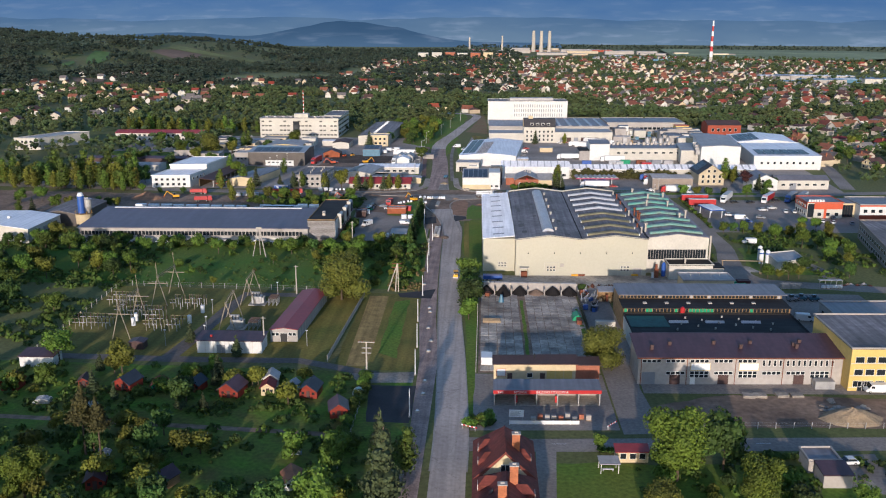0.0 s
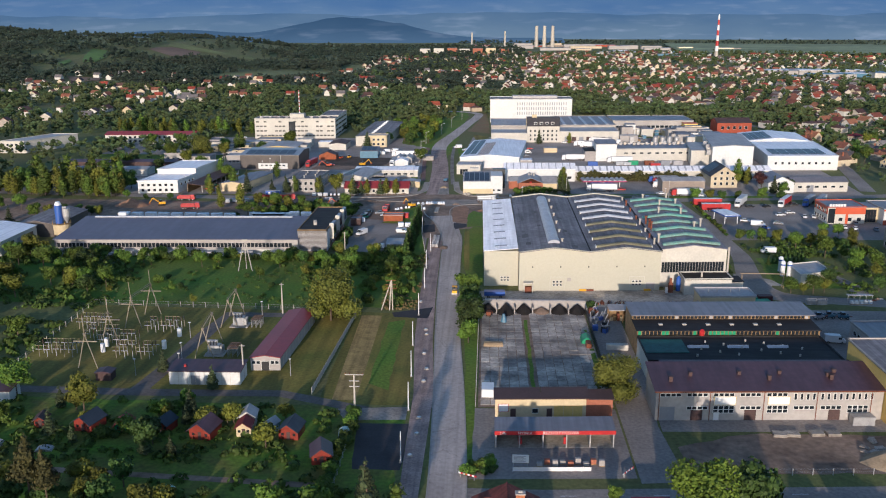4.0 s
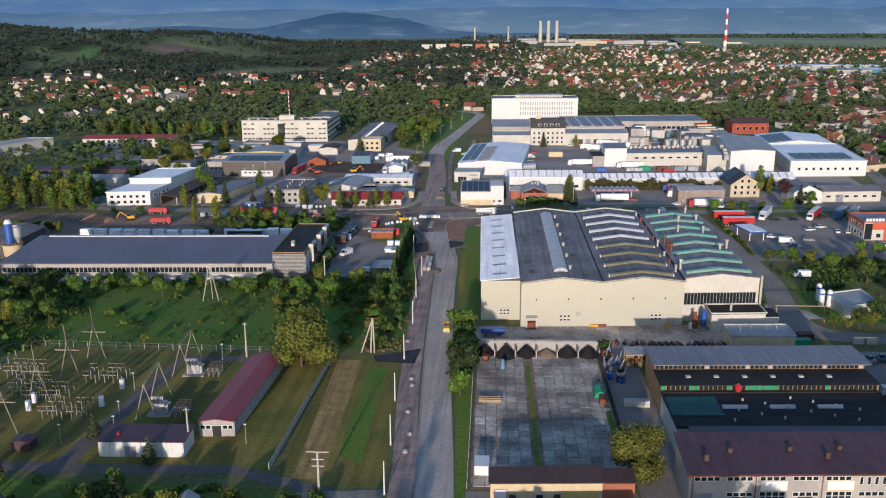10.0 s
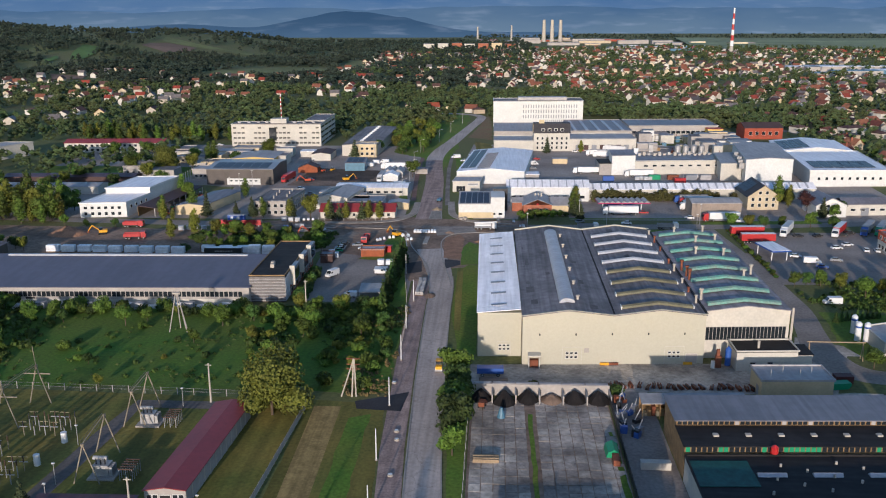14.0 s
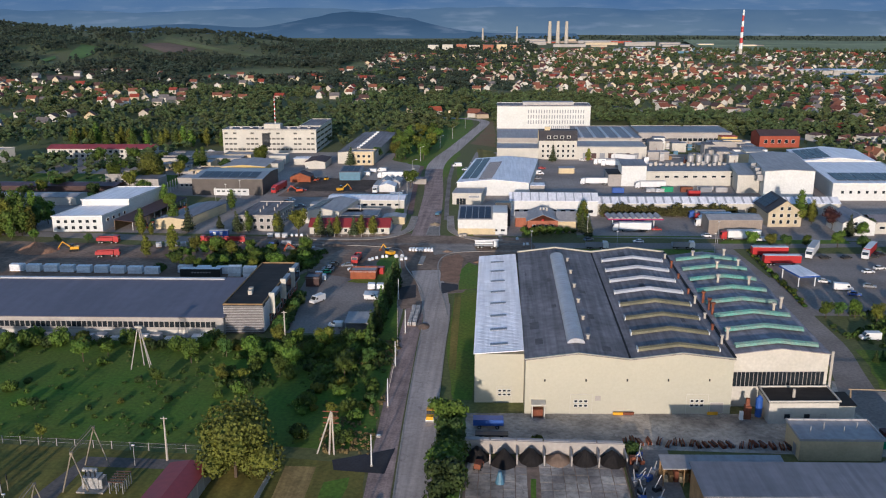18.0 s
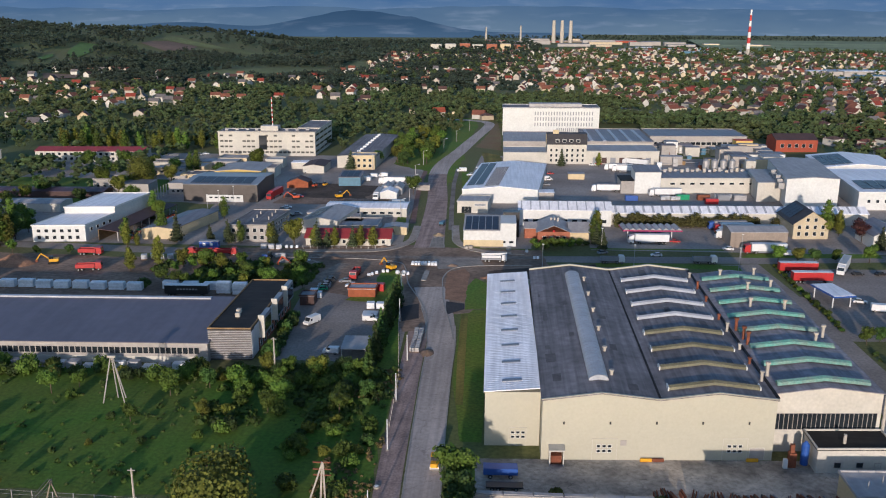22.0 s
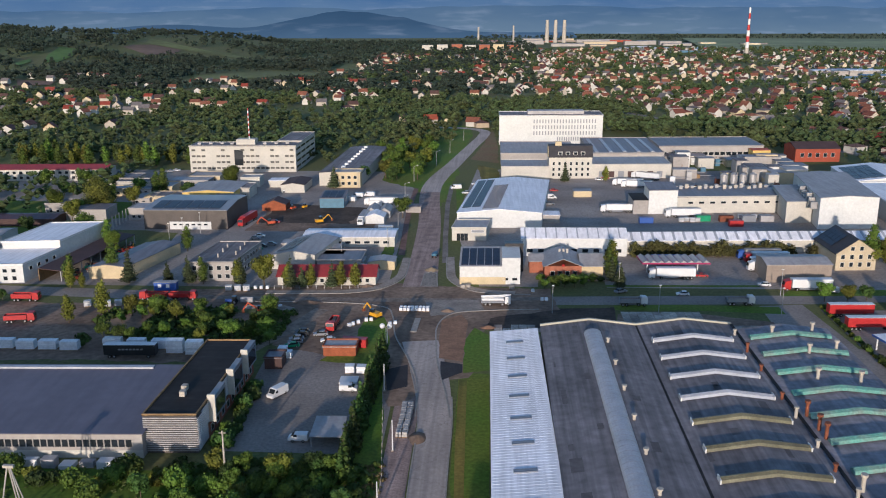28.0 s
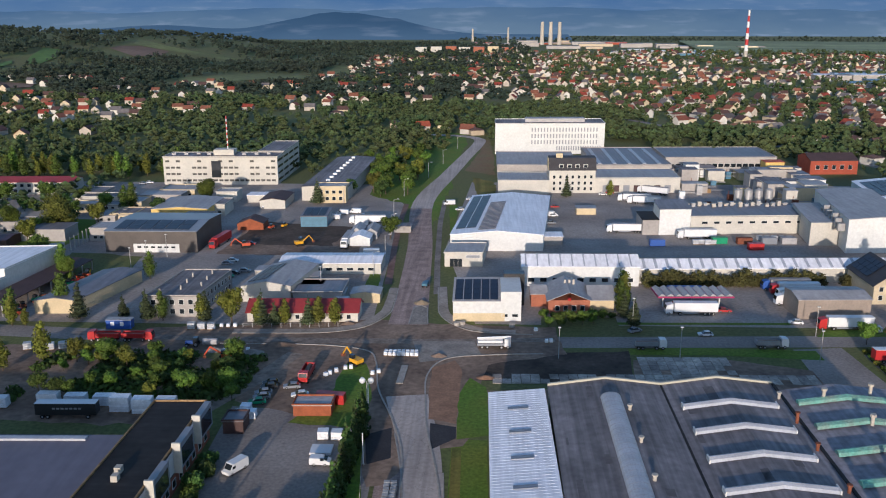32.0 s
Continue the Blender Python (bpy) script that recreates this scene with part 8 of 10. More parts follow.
def lorry(cab, box, label, trailer=13.6, chassis=True):
    t = empty("lorry", label, "lorry", group="parked lorries")
    Mesh().extrude_b([(6.4, 0.6), (8.6, 0.6), (8.65, 2.2), (8.35, 3.3), (6.5, 3.75), (6.4, 3.6)], -1.22, 1.22).make("cab", cab, t)
    Mesh().extrude_b([(8.67, 2.0), (8.72, 2.0), (8.42, 3.1), (8.36, 3.1)], -1.1, 1.1).make("windscreen", GLASS, t)
    b = Mesh().box(6.1 - trailer, -1.25, 1.15, 6.0, 1.25, 3.95).make("box", box[0], t)
    Mesh().box(6.05 - trailer, -1.27, 3.96, 6.02, 1.27, 4.05).make("box_roof", box[1], t)
    Mesh().box(6.2 - trailer, -0.5, 0.85, 8.2, 0.5, 1.1).make("chassis", BLACKP, t)
    for s in (-1, 1):
        Mesh().box(-1.5, s * 1.15 - 0.04, 0.5, 3.4, s * 1.15 + 0.04, 1.0).make("side_guard", GREYP, t)
    wheels(t, (7.6, 4.2, -3.6, -4.9, -6.2), 1.22, 0.5, 0.35)
    return t


def tipper(cab, label):
    t = empty("tipper_lorry", label, "lorry", group="tipper lorries")
    Mesh().extrude_b([(2.4, 0.7), (4.4, 0.7), (4.45, 2.1), (4.2, 3.0), (2.4, 3.1)], -1.2, 1.2).make("cab", cab, t)
    Mesh().extrude_b([(4.46, 1.9), (4.52, 1.9), (4.26, 2.8), (4.2, 2.8)], -1.05, 1.05).make("windscreen", GLASS, t)
    m = Mesh().box(-4.4, -1.25, 1.1, 2.2, 1.25, 1.3).box(-4.4, -1.25, 1.3, 2.2, -1.1, 2.5).box(-4.4, 1.1, 1.3, 2.2, 1.25, 2.5).box(2.05, -1.1, 1.3, 2.2, 1.1, 2.7).box(-4.4, -1.1, 1.3, -4.25, 1.1, 2.4)
    m.make("tipping_body", GREYP if cab is not RED else RED, t)
    Mesh().extrude_a([(-1.05, 1.3), (1.05, 1.3), (0.5, 2.1), (-0.4, 2.2)], -4.2, 2.0).make("load", DIRT, t)
    Mesh().box(-4.3, -0.45, 0.75, 4.2, 0.45, 1.08).make("chassis", BLACKP, t)
    wheels(t, (3.4, 1.6, -2.2, -3.4), 1.2, 0.5, 0.35)
    return t


def place(proto, spots, used=set()):
    for i, (x, y, rz) in enumerate(spots):
        m = pose(x, y, 0.08, 0, 0, rz)
        if proto.name not in used:
            used.add(proto.name)
            proto.matrix_basis = m
        else:
            copy_thing(proto, m)


def traffic():
    place(car(WHITEP, "small white parked car on asphalt"), [(64.0, 465.5, 180), (-45, 418.2, 190), (93.7, 477.2, 170), (78.4, 169.1, 185), (160, 404, 80), (164, 402, 80), (-12.5, 628, 190), (60, 668, 0)])
    place(car(GREYP, "grey parked car on asphalt"), [(133.4, 410.4, -15), (172, 400, 75), (44, 467.5, 30), (-48.0, 423, 190), (168, 412, 80), (-54.2, 419, 195), (-54.0, 416.5, 195), (-87, 522, 10), (-92, 517, 10), (82, 417.5, 115)])
    place(car(BLACKP, "black parked car on asphalt"), [(131.3, 446.5, 10), (139.4, 447.0, 20), (154.3, 452.4, 10), (52, 414, 95), (76, 417, 100), (87, 418, 100), (-53.6, 422.5, 195), (-53.7, 424.8, 195), (150, 449, 0), (-90, 519, 10)])
    place(car(GREENP, "dark green parked car on gravel"), [(-54.4, 413.7, 195), (-91, 515, 10)])
    place(car(BLUE, "blue parked car on asphalt"), [(124.9, 401.1, -15), (81, 415, 105)])
    place(car(RED, "red parked car on asphalt"), [(-95, 560, 0), (75, 487, 0), (64, 672, 0)])
    place(van(WHITEP, "white high-roofed delivery van"), [(-50.7, 382, 240), (113.5, 360.0, 183), (101.7, 261.2, -8), (100.4, 207.0, 180), (-48, 497, 90), (-18, 640, 190), (107, 478, 180)])
    place(van(WHITEP, "small white panel van in the car park", 4.3, 1.85), [(-33.9, 385.6, 0), (114.1, 471, 180), (-40.6, 359.4, 180)])
    place(van(WHITEP, "white minibus with dark windows", 6.2, 2.5), [(123.3, 406.8, -10)])
    place(lorry(WHITEP, (WHITEP, WHITEP), "white articulated lorry parked on a forecourt"), [(64.5, 484.3, 182), (101.5, 495.5, 183), (128.6, 452.2, 242), (104, 501.5, 183), (88, 580, 185)])
    place(lorry(RED, (WHITEP, WHITEP), "red-cabbed lorry with white box trailer"), [(107.2, 473.4, 183), (103.5, 506.5, 183)])
    place(lorry(BLUE, (PALEROOF, PALEROOF), "blue-cabbed lorry with grey trailer"), [(102, 511, 183), (162.8, 455.4, 238)])
    place(lorry(WHITEP, (RED, WHITEP), "lorry with red curtain sides and white roof"), [(128.6, 452.5, 242), (150, 452.4, 238)])
    place(lorry(GREENP, (WHITEP, PALEROOF), "green-cabbed lorry with white trailer"), [(168.5, 455.4, 238)])
    for x, y, rz in ((111, 448.3, 3), (112, 436.5, 3)):
        t = empty("curtain_trailer", "parked semi-trailer with red curtain sides", "trailer", (x, y, 0), rz)
        Mesh().box(-6.8, -1.25, 1.1, 6.8, 1.25, 3.9).make("box", RED, t)
        Mesh().box(-6.85, -1.27, 3.91, 6.85, 1.27, 4.0).make("box_roof", WHITEP, t)
        wheels(t, (-5.5, -4.3, -3.1), 1.2, 0.5, 0.35)
        Mesh().box(4.5, -0.9, 0, 4.7, 0.9, 1.1).make("landing_leg", BLACKP, t)
    t = empty("black_trailer", "black box trailer with white roof and faded lettering", "trailer", (-96.4, 404.6, 0), 3)
    Mesh().box(-7, -1.25, 1.0, 7, 1.25, 3.8).make("box", BLACKP, t)
    Mesh().box(-7.05, -1.27, 3.81, 7.05, 1.27, 3.9).make("box_roof", WHITEP, t)
    for i in range(7):
        Mesh().box(-3 + i * 1.0, -1.29, 2.4, -2.3 + i * 1.0, -1.26, 2.8).make("lettering_bar", PALEROOF, t)
    wheels(t, (-5.5, -4.3, 5.0), 1.2, 0.5, 0.35)
    place(tipper(WHITEP, "tipper lorry with white cab and grey body on the road"), [(46.1, 454.6, 3), (80.2, 457.1, 3)])
    place(tipper(RED, "red tipper lorry on bare earth"), [(-45.6, 429.6, 268), (-108.5, 452.6, 183), (-99.0, 453.1, 3), (-149.6, 449.4, 3), (-141, 429.7, 12)])
    t = empty("coach", "dark blue coach parked behind the petrol station", "bus", (66, 502.5, 0), 3)
    Mesh().extrude_b([(-6, 0.5), (6, 0.5), (6.05, 2.2), (5.7, 3.4), (-5.9, 3.5)], -1.25, 1.25).make("body", BLUE, t)
    for s in (-1, 1):
        Mesh().box(-5.6, s * 1.25 - 0.02, 1.7, 5.5, s * 1.25 + 0.02, 2.9).make("window_band", GLASS, t)
    wheels(t, (-4, 4), 1.25, 0.5, 0.3)
    # road machines
    t = empty("road_roller", "yellow road roller on the asphalt", "road roller", (-8.0, 301, 0.07), 88)
    Mesh().rod((1.5, -0.95, 0.7), (1.5, 0.95, 0.7), 0.7, 14).make("front_drum", STEEL, t)
    Mesh().rod((-1.5, -0.95, 0.7), (-1.5, 0.95, 0.7), 0.7, 14).make("rear_drum", STEEL, t)
    Mesh().box(-2.3, -0.8, 0.95, 0.4, 0.8, 1.75).box(0.4, -0.3, 0.9, 2.3, 0.3, 1.4).make("body", YELLOWP, t)
    Mesh().box(-0.9, -0.8, 1.75, 0.5, 0.8, 2.75).make("cabin", GLASS, t)
    Mesh().box(-1.0, -0.9, 2.75, 0.6, 0.9, 2.9).make("roof", YELLOWP, t)

    def digger(x, y, rz, label, paint=YELLOWP):
        t = empty("excavator", label, "excavator", (x, y, 0.05), rz)
        for s in (-1, 1):
            Mesh().extrude_b([(-1.8, 0.3), (-1.5, 0), (1.5, 0), (1.8, 0.3), (1.5, 0.75), (-1.5, 0.75)], s * 1.2 - 0.25, s * 1.2 + 0.25).make("track", RUBBER, t)
        Mesh().box(-1.9, -1.2, 0.85, 1.3, 1.2, 1.9).make("body", paint, t)
        Mesh().box(-0.1, 0.2, 1.9, 1.3, 1.15, 2.9).make("cab", GLASS, t)
        Mesh().rod((1.2, -0.4, 1.6), (4.0, -0.4, 3.8), 0.25).make("boom", paint, t)
        Mesh().rod((4.0, -0.4, 3.8), (5.6, -0.4, 1.6), 0.2).make("arm", paint, t)
        Mesh().box(5.2, -0.9, 0.8, 6.0, 0.1, 1.6).make("bucket", RUST, t)
    digger(-157.9, 437.1, 200, "yellow excavator on cleared earth")
    digger(-34.3, 438.9, 140, "yellow excavator at the road works")
    digger(-70, 441, 200, "orange backhoe digging beside the road", ORANGE)
    digger(-75, 560, 30, "yellow excavator in a storage yard")
    digger(-96, 556, 200, "orange excavator in a storage yard", ORANGE)
    t = empty("tractor", "blue tractor with pale tank trailer", "tractor", (-82, 449.5, 0.05), 182)
    Mesh().box(-0.4, -0.5, 0.8, 2.0, 0.5, 1.6).make("bonnet", BLUE, t)
    Mesh().box(-1.6, -0.8, 0.9, -0.3, 0.8, 2.7).make("cab", GLASS, t)
    wheels(t, (1.5,), 0.9, 0.5, 0.3)
    wheels(t, (-1.1,), 1.0, 0.85, 0.4)
    Mesh().rod((-7.0, 0, 1.5), (-3.0, 0, 1.5), 0.9, 10).make("tank", PALEROOF, t)
    t = empty("concrete_pump", "white eight-wheeled works lorry with folded boom", "lorry", (2.4, 452.9, 0.05), 3)
    Mesh().box(-4.6, -1.2, 1.0, 3.0, 1.2, 1.6).make("chassis", GREYP, t)
    Mesh().box(3.0, -1.2, 0.7, 4.8, 1.2, 3.0).make("cab", WHITEP, t)
    Mesh().box(-4.4, -0.9, 1.7, 2.6, 0.9, 2.4).rod((-4.6, 0, 2.9), (4.9, 0, 3.3), 0.28).rod((-4.2, 0.3, 2.5), (3.0, 0.3, 2.8), 0.22).make("folded_boom", WHITEP, t)
    wheels(t, (4.0, 2.2, -1.8, -3.2), 1.2, 0.55, 0.35)
    t = empty("small_dumper", "sky-blue dumper beside the road", "dumper", (-20.5, 508, 0.07), 80)
    Mesh().extrude_b([(-1.8, 0.8), (0.3, 0.8), (0.7, 1.7), (-2.1, 1.7)], -0.9, 0.9).make("skip", CYAN, t)
    Mesh().box(0.4, -0.7, 0.6, 2.0, 0.7, 1.7).make("body", CYAN, t)
    wheels(t, (-1.2, 1.3), 0.9, 0.5, 0.3)
    # blue trailer by the hall
    t = empty("blue_trailer", "blue open trailer in front of the hall", "trailer", (5.2, 298.2, 0.05), 2)
    Mesh().box(-3.4, -1.2, 0.9, 3.4, 1.2, 2.3).make("body", BLUE, t)
    wheels(t, (-2, 2), 1.2, 0.45, 0.3)
    t = empty("low_trailer", "dark flat trailer on concrete", "trailer", (6, 293.5, 0.05), 2)
    Mesh().box(-3.6, -1.1, 0.7, 3.6, 1.1, 0.95).make("bed", BLACKP, t)
    wheels(t, (-2.4, -1.2, 2.2), 1.1, 0.4, 0.3)


traffic()


# ---- goods and heaps ----
def heap(name, label, x, y, rx, ry, h, material, seed, rings=9, n=22):
    """An uneven cone of loose stuff."""
    m = Mesh()
    for j in range(rings + 1):
        f = j / rings
        for i in range(n):
            a = 2 * math.pi * i / n
            k = (1 - f) * (1 + 0.22 * noise.noise(Vector((math.cos(a) * 1.5, math.sin(a) * 1.5, seed))))
            z = h * (1 - (1 - f) ** 1.15) * (1 + 0.12 * noise.noise(Vector((math.cos(a) * 3, f * 4, seed + 5))))
            m.at(rx * k * math.cos(a), ry * k * math.sin(a), max(z, 0) - 0.03)
    for j in range(rings):
        for i in range(n):
            m.f.append([j * n + i, j * n + (i + 1) % n, (j + 1) * n + (i + 1) % n, (j + 1) * n + i])
            m.m.append(0)
    m.f.append([rings * n + i for i in range(n)])
    m.m.append(0)
    return tagged(m.make(name, material, loc=(x, y, 0.05)), label, "heap")


heap("earth_mound", "conical heap of red-brown earth", -172.1, 436, 8.5, 6, 3.6, CLAY, 1)
heap("sand_mound", "heap of pale sand and rubble", 88, 191.0, 7.5, 4.5, 3.0, SAND, 2)
heap("sand_mound", "small heap of yellow sand on the road", -20.6, 490.5, 2.8, 2.2, 1.1, SAND, 3)
heap("earth_mound", "low orange heap of earth on the verge", 0.2, 432, 2.6, 1.6, 0.7, CLAY, 4)
heap("earth_mound", "low brown heap of earth beside pallets", -14.8, 362, 2.2, 3.0, 0.8, DIRT, 6)
heap("earth_mound", "low brown mound on the cleared lot", -100, 441, 6, 3, 1.3, DIRT, 8)
heap("rubble_mound", "low heap of grey rubble at the road works", -64, 446, 3.5, 2.0, 1.0, CONCRETE, 14)
heap("rubble_mound", "low heap of pale rubble beside a digger", -75, 447, 3.0, 1.8, 0.9, CONCRETE, 15)
heap("earth_mound", "small heap of brown earth on the verge", -12.5, 446, 2.4, 1.6, 0.8, DIRT, 16)
heap("earth_mound", "small heap of brown earth at the kerb", -41, 470, 2.6, 1.6, 0.8, DIRT, 17)
heap("earth_mound", "low brown mound at the road works", -58, 452, 5, 2.5, 0.9, DIRT, 9)


def pallet_stack(w, d, h, material, label):
    t = empty("wrapped_pallet", label, "pallets", group="wrapped pallets")
    Mesh().box(0, 0, 0, w, d, 0.14).make("pallet", TIMBER, t)
    n = max(1, int(h / 0.55))
    for i in range(n):
        z = 0.15 + i * (h - 0.15) / n
        e = 0.04 * (i % 2)
        Mesh().box(e, e, z, w - e, d - e, z + (h - 0.15) / n - 0.05).make("pack", material, t)
    return t


def goods():
    rnd = random.Random(4)
    wrap = mat("white_wrap_film", (0.80, 0.81, 0.82), 0.4, scale=1.2, vary=0.2, rand=0.12)
    stone = mat("stacked_pavers", (0.48, 0.46, 0.44), 0.8, scale=1.0, vary=0.25, rand=0.15)
    a = pallet_stack(1.2, 1.0, 1.3, stone, "pallet of grey paving stones wrapped in film")
    place(a, [(-19.6 + (i % 2) * 1.35 + rnd.uniform(-.1, .1), 362 + (i // 2) * 1.25, rnd.uniform(-4, 4)) for i in range(26)])
    b = pallet_stack(4.6, 2.6, 3.8, wrap, "tall stack of white film-wrapped packs")
    place(b, [(-76.5 - i * 5.6, 406.5 + rnd.uniform(-.5, .5), 3) for i in range(3)])
    c = pallet_stack(5.0, 2.4, 2.6, wrap, "low stack of white film-wrapped packs")
    place(c, [(-118 - i * 6.2, 408 + rnd.uniform(-.6, .6), 3) for i in range(9)] + [(-93, 410, 3), (-100, 410, 3), (-107, 410.5, 3)])
    d = pallet_stack(2.4, 2.2, 2.0, wrap, "white film-wrapped packs beside a hut")
    place(d, [(-57.5, 404.5, 5), (-55, 405, 2), (-57, 408, 0), (-36.5, 396, 4), (-33.5, 396, 0)])
    e = pallet_stack(1.0, 1.0, 1.1, wrap, "big white bag of building material")
    place(e, [(-27.6 + (i % 8) * 1.2, 445.2 + (i // 8) * 1.6, rnd.uniform(-10, 10)) for i in range(16)] + [(-29.5, 432, 0), (-28, 433, 9), (-40.5, 431.5, 3), (-39, 433, 20), (-37, 435, 8), (-35.6, 435.5, 3), (-41, 430, 40), (-79, 465, 0), (-77, 465, 4), (-75, 465.3, 0), (14.5, 466, 10), (17, 457, 0), (18.4, 457.3, 5), (-72, 445, 10), (-68, 443, 30), (-66, 446, 0)])
    t = empty("white_slab_stack", "flat stack of white boards in the car park", "boards", (-37, 389.5, 0.05), 1)
    for i in range(4):
        Mesh().box(0, 0, i * 0.13, 4.6, 4.0, i * 0.13 + 0.11).make("board", WHITEP, t)
    t = empty("shelter_roof", "low pale flat-roofed shelter by the hedge", "shelter", (-37.6, 356.5, 0), 2)
    Mesh().extrude_b([(0, 2.5), (7, 2.5), (7, 2.65), (0, 2.65)], 0, 10).make("roof", PALEROOF, t)
    for x, y in ((0.2, 0.2), (6.6, 0.2), (0.2, 9.6), (6.6, 9.6)):
        Mesh().box(x, y, 0, x + 0.2, y + 0.2, 2.5).make("post", STEEL, t)
    t = empty("container", "red steel container behind a hut", "container", (-40.5, 414.5, 0.05), -6)
    Mesh().box(0, 0, 0.1, 7, 2.4, 2.5).make("box", RED, t)
    for i in range(14):
        Mesh().box(0.2 + i * 0.5, -0.05, 0.2, 0.4 + i * 0.5, 0, 2.4).make("rib", RED, t)
    t = empty("site_cabin", "blue site cabin with white-framed windows", "cabin", (-112, 461.5, 0.05), 2)
    Mesh().box(0, 0, 0.15, 7.5, 2.6, 2.8).make("box", BLUE, t)
    Mesh().box(-0.1, -0.1, 2.81, 7.6, 2.7, 2.95).make("roof", PALEROOF, t)
    for x in (1.4, 4.2):
        Mesh().box(x, -0.06, 1.1, x + 1.1, 0, 2.3).make("window", WHITEP, t)
    t = empty("dumpster", "green and black skip beside the lane", "skip", (91.2, 294.9, 0.05), 10)
    Mesh().extrude_b([(-2.6, 0.9), (-2.0, 0), (2.0, 0), (2.6, 0.9), (2.6, 1.6), (-2.6, 1.6)], -1.1, 1.1).make("body", GREENP, t)
    for i, (x, y) in enumerate(((66.0, 203.0), (69.0, 203.2), (74.6, 203.6), (78.2, 203.7))):
        t = empty("stacked_slab", "stack of concrete road slabs on mud", "slabs", (x, y - 1.5, 0.05), rnd.uniform(-6, 6), "stacked slabs")
        for k in range(3):
            Mesh().box(0, 0, k * 0.22, 2.9, 2.2, k * 0.22 + 0.18).make("slab", CONCRETE, t)
    for i in range(14):
        x, y = rnd.uniform(84, 93), rnd.uniform(194, 200)
        t = empty("broken_slab", "broken concrete slab on the rubble", "slab", (x, y, 0.1), rnd.uniform(0, 180), "broken slabs")
        Mesh().extrude_b([(0, 0), (1.8, 0.1), (1.9, 0.4), (0.1, 0.25)], 0, 1.2).make("piece", CONCRETE, t)
    # scrap lines behind the bunkers
    for i in range(26):
        x = 34.5 + i * 1.75
        t = empty("scrap_row", "row of rusty steel parts", "scrap", (x, 291.3 + rnd.uniform(-0.4, 1.0), 0.06), rnd.uniform(-25, 25), "rusty bundles")
        for k in range(4):
            Mesh().box(k * 0.3, 0, 0.02 * k, k * 0.3 + 0.22, rnd.uniform(1.6, 2.8), 0.5 + 0.4 * rnd.random()).make("bar", (RUST, BLACKP, RUST, GREYP)[k], t)
    for i in range(16):
        x, y = 34.5 + rnd.random() * 5.0, 262 + rnd.random() * 24
        t = empty("machine_part", "old machine part stored in the yard", "machinery", (x, y, 0.05), rnd.uniform(0, 180), "yard machinery")
        Mesh().box(0, 0, 0, 1.6, 1.1, 0.8 + rnd.random()).make("block", rnd.choice((BLUE, RUST, GREYP, BLACKP)), t)
        Mesh().rod((0.2, 0.5, 0.8), (1.8, 0.6, 2.2 + rnd.random()), 0.12).make("shaft", STEEL, t)
    t = empty("green_tarp_heap", "heap of goods under green tarpaulin", "heap", (31.0, 258.5, 0.05))
    Mesh().extrude_b([(-1.5, 0), (1.5, 0), (1.2, 1.2), (0.2, 1.9), (-1.1, 1.3)], -2, 2.5).make("tarpaulin", GREENP, t)
    Mesh().box(-0.4, -5.5, 0, 1.0, -2.4, 1.4).make("crate", RUST, t)
    t = empty("feed_hopper", "pale blue cone hopper in the yard", "hopper", (7.8, 274, 0.05))
    Mesh().tube(0, 0, 0, 2.6, 1.0, 0.35, n=10).make("cone", CYAN, t)
    t = empty("loader", "rusty red loader in the coal bunker", "loader", (3.4, 279.5, 0.05), 80)
    Mesh().box(-1.2, -0.7, 0.5, 1.0, 0.7, 1.6).make("body", RUST, t)
    Mesh().box(1.0, -0.9, 0.2, 1.8, 0.9, 0.9).make("bucket", RUST, t)
    wheels(t, (-0.8, 0.7), 0.85, 0.45, 0.3)
    t = empty("timber_load", "stack of pale timber on concrete", "timber", (1.8, 253, 0.08))
    for i in range(5):
        Mesh().box(0, i * 0.5, 0, 5.4, i * 0.5 + 0.42, 0.8 + 0.15 * (i % 2)).make("plank", SAND, t)
    t = empty("white_box", "white storage box at the yard fence", "box", (1.4, 219, 0.08))
    Mesh().box(0, 0, 0, 3.0, 4.5, 2.1).make("body", WHITEP, t)
    t = empty("white_box", "white low wall block beside the lane", "box", (36.0, 252, 0.08))
    Mesh().box(0, 0, 0, 6.0, 1.6, 1.6).make("body", OFFWHITE, t)
    # gas cylinders, crane and tanks by the hall
    for x, y in ((109.6, 333.5), (108.4, 327.5), (110.6, 327.0)):
        t = empty("gas_tank", "upright white gas tank with dark blue band", "tank", (x, y, 0), group="gas tanks")
        Mesh().tube(0, 0, 0.3, 5.4, 0.85, n=14).tube(0, 0, 5.4, 5.9, 0.85, 0.35, n=14).make("shell", WHITEP, t)
        Mesh().tube(0, 0, 4.2, 4.7, 0.88, n=14).make("band", BLUE, t)
    t = empty("gantry_crane", "yellow gantry crane spanning the lane", "crane", (89.9, 313.2, 0))
    for x in (0, 14):
        Mesh().rod((x, -0.9, 0), (x, 0, 5.0), 0.12).make("leg", SAND, t)
        Mesh().rod((x, 0.9, 0), (x, 0, 5.0), 0.12).make("leg", SAND, t)
    Mesh().box(-0.6, -0.12, 5.0, 14.6, 0.12, 5.25).make("girder", SAND, t)
    g = simple("tank_house", "grey flat building beside the gas tanks", "building", (110.8, 316), (122.5, 320.5), 13, 3.8, OFFWHITE, PALEROOF)
    c = empty("fuel_canopy", "lorry fuel canopy with white roof and blue edge", "canopy", (109, 408, 0), 12)
    c.scale = (0.8, 0.75, 0.8)
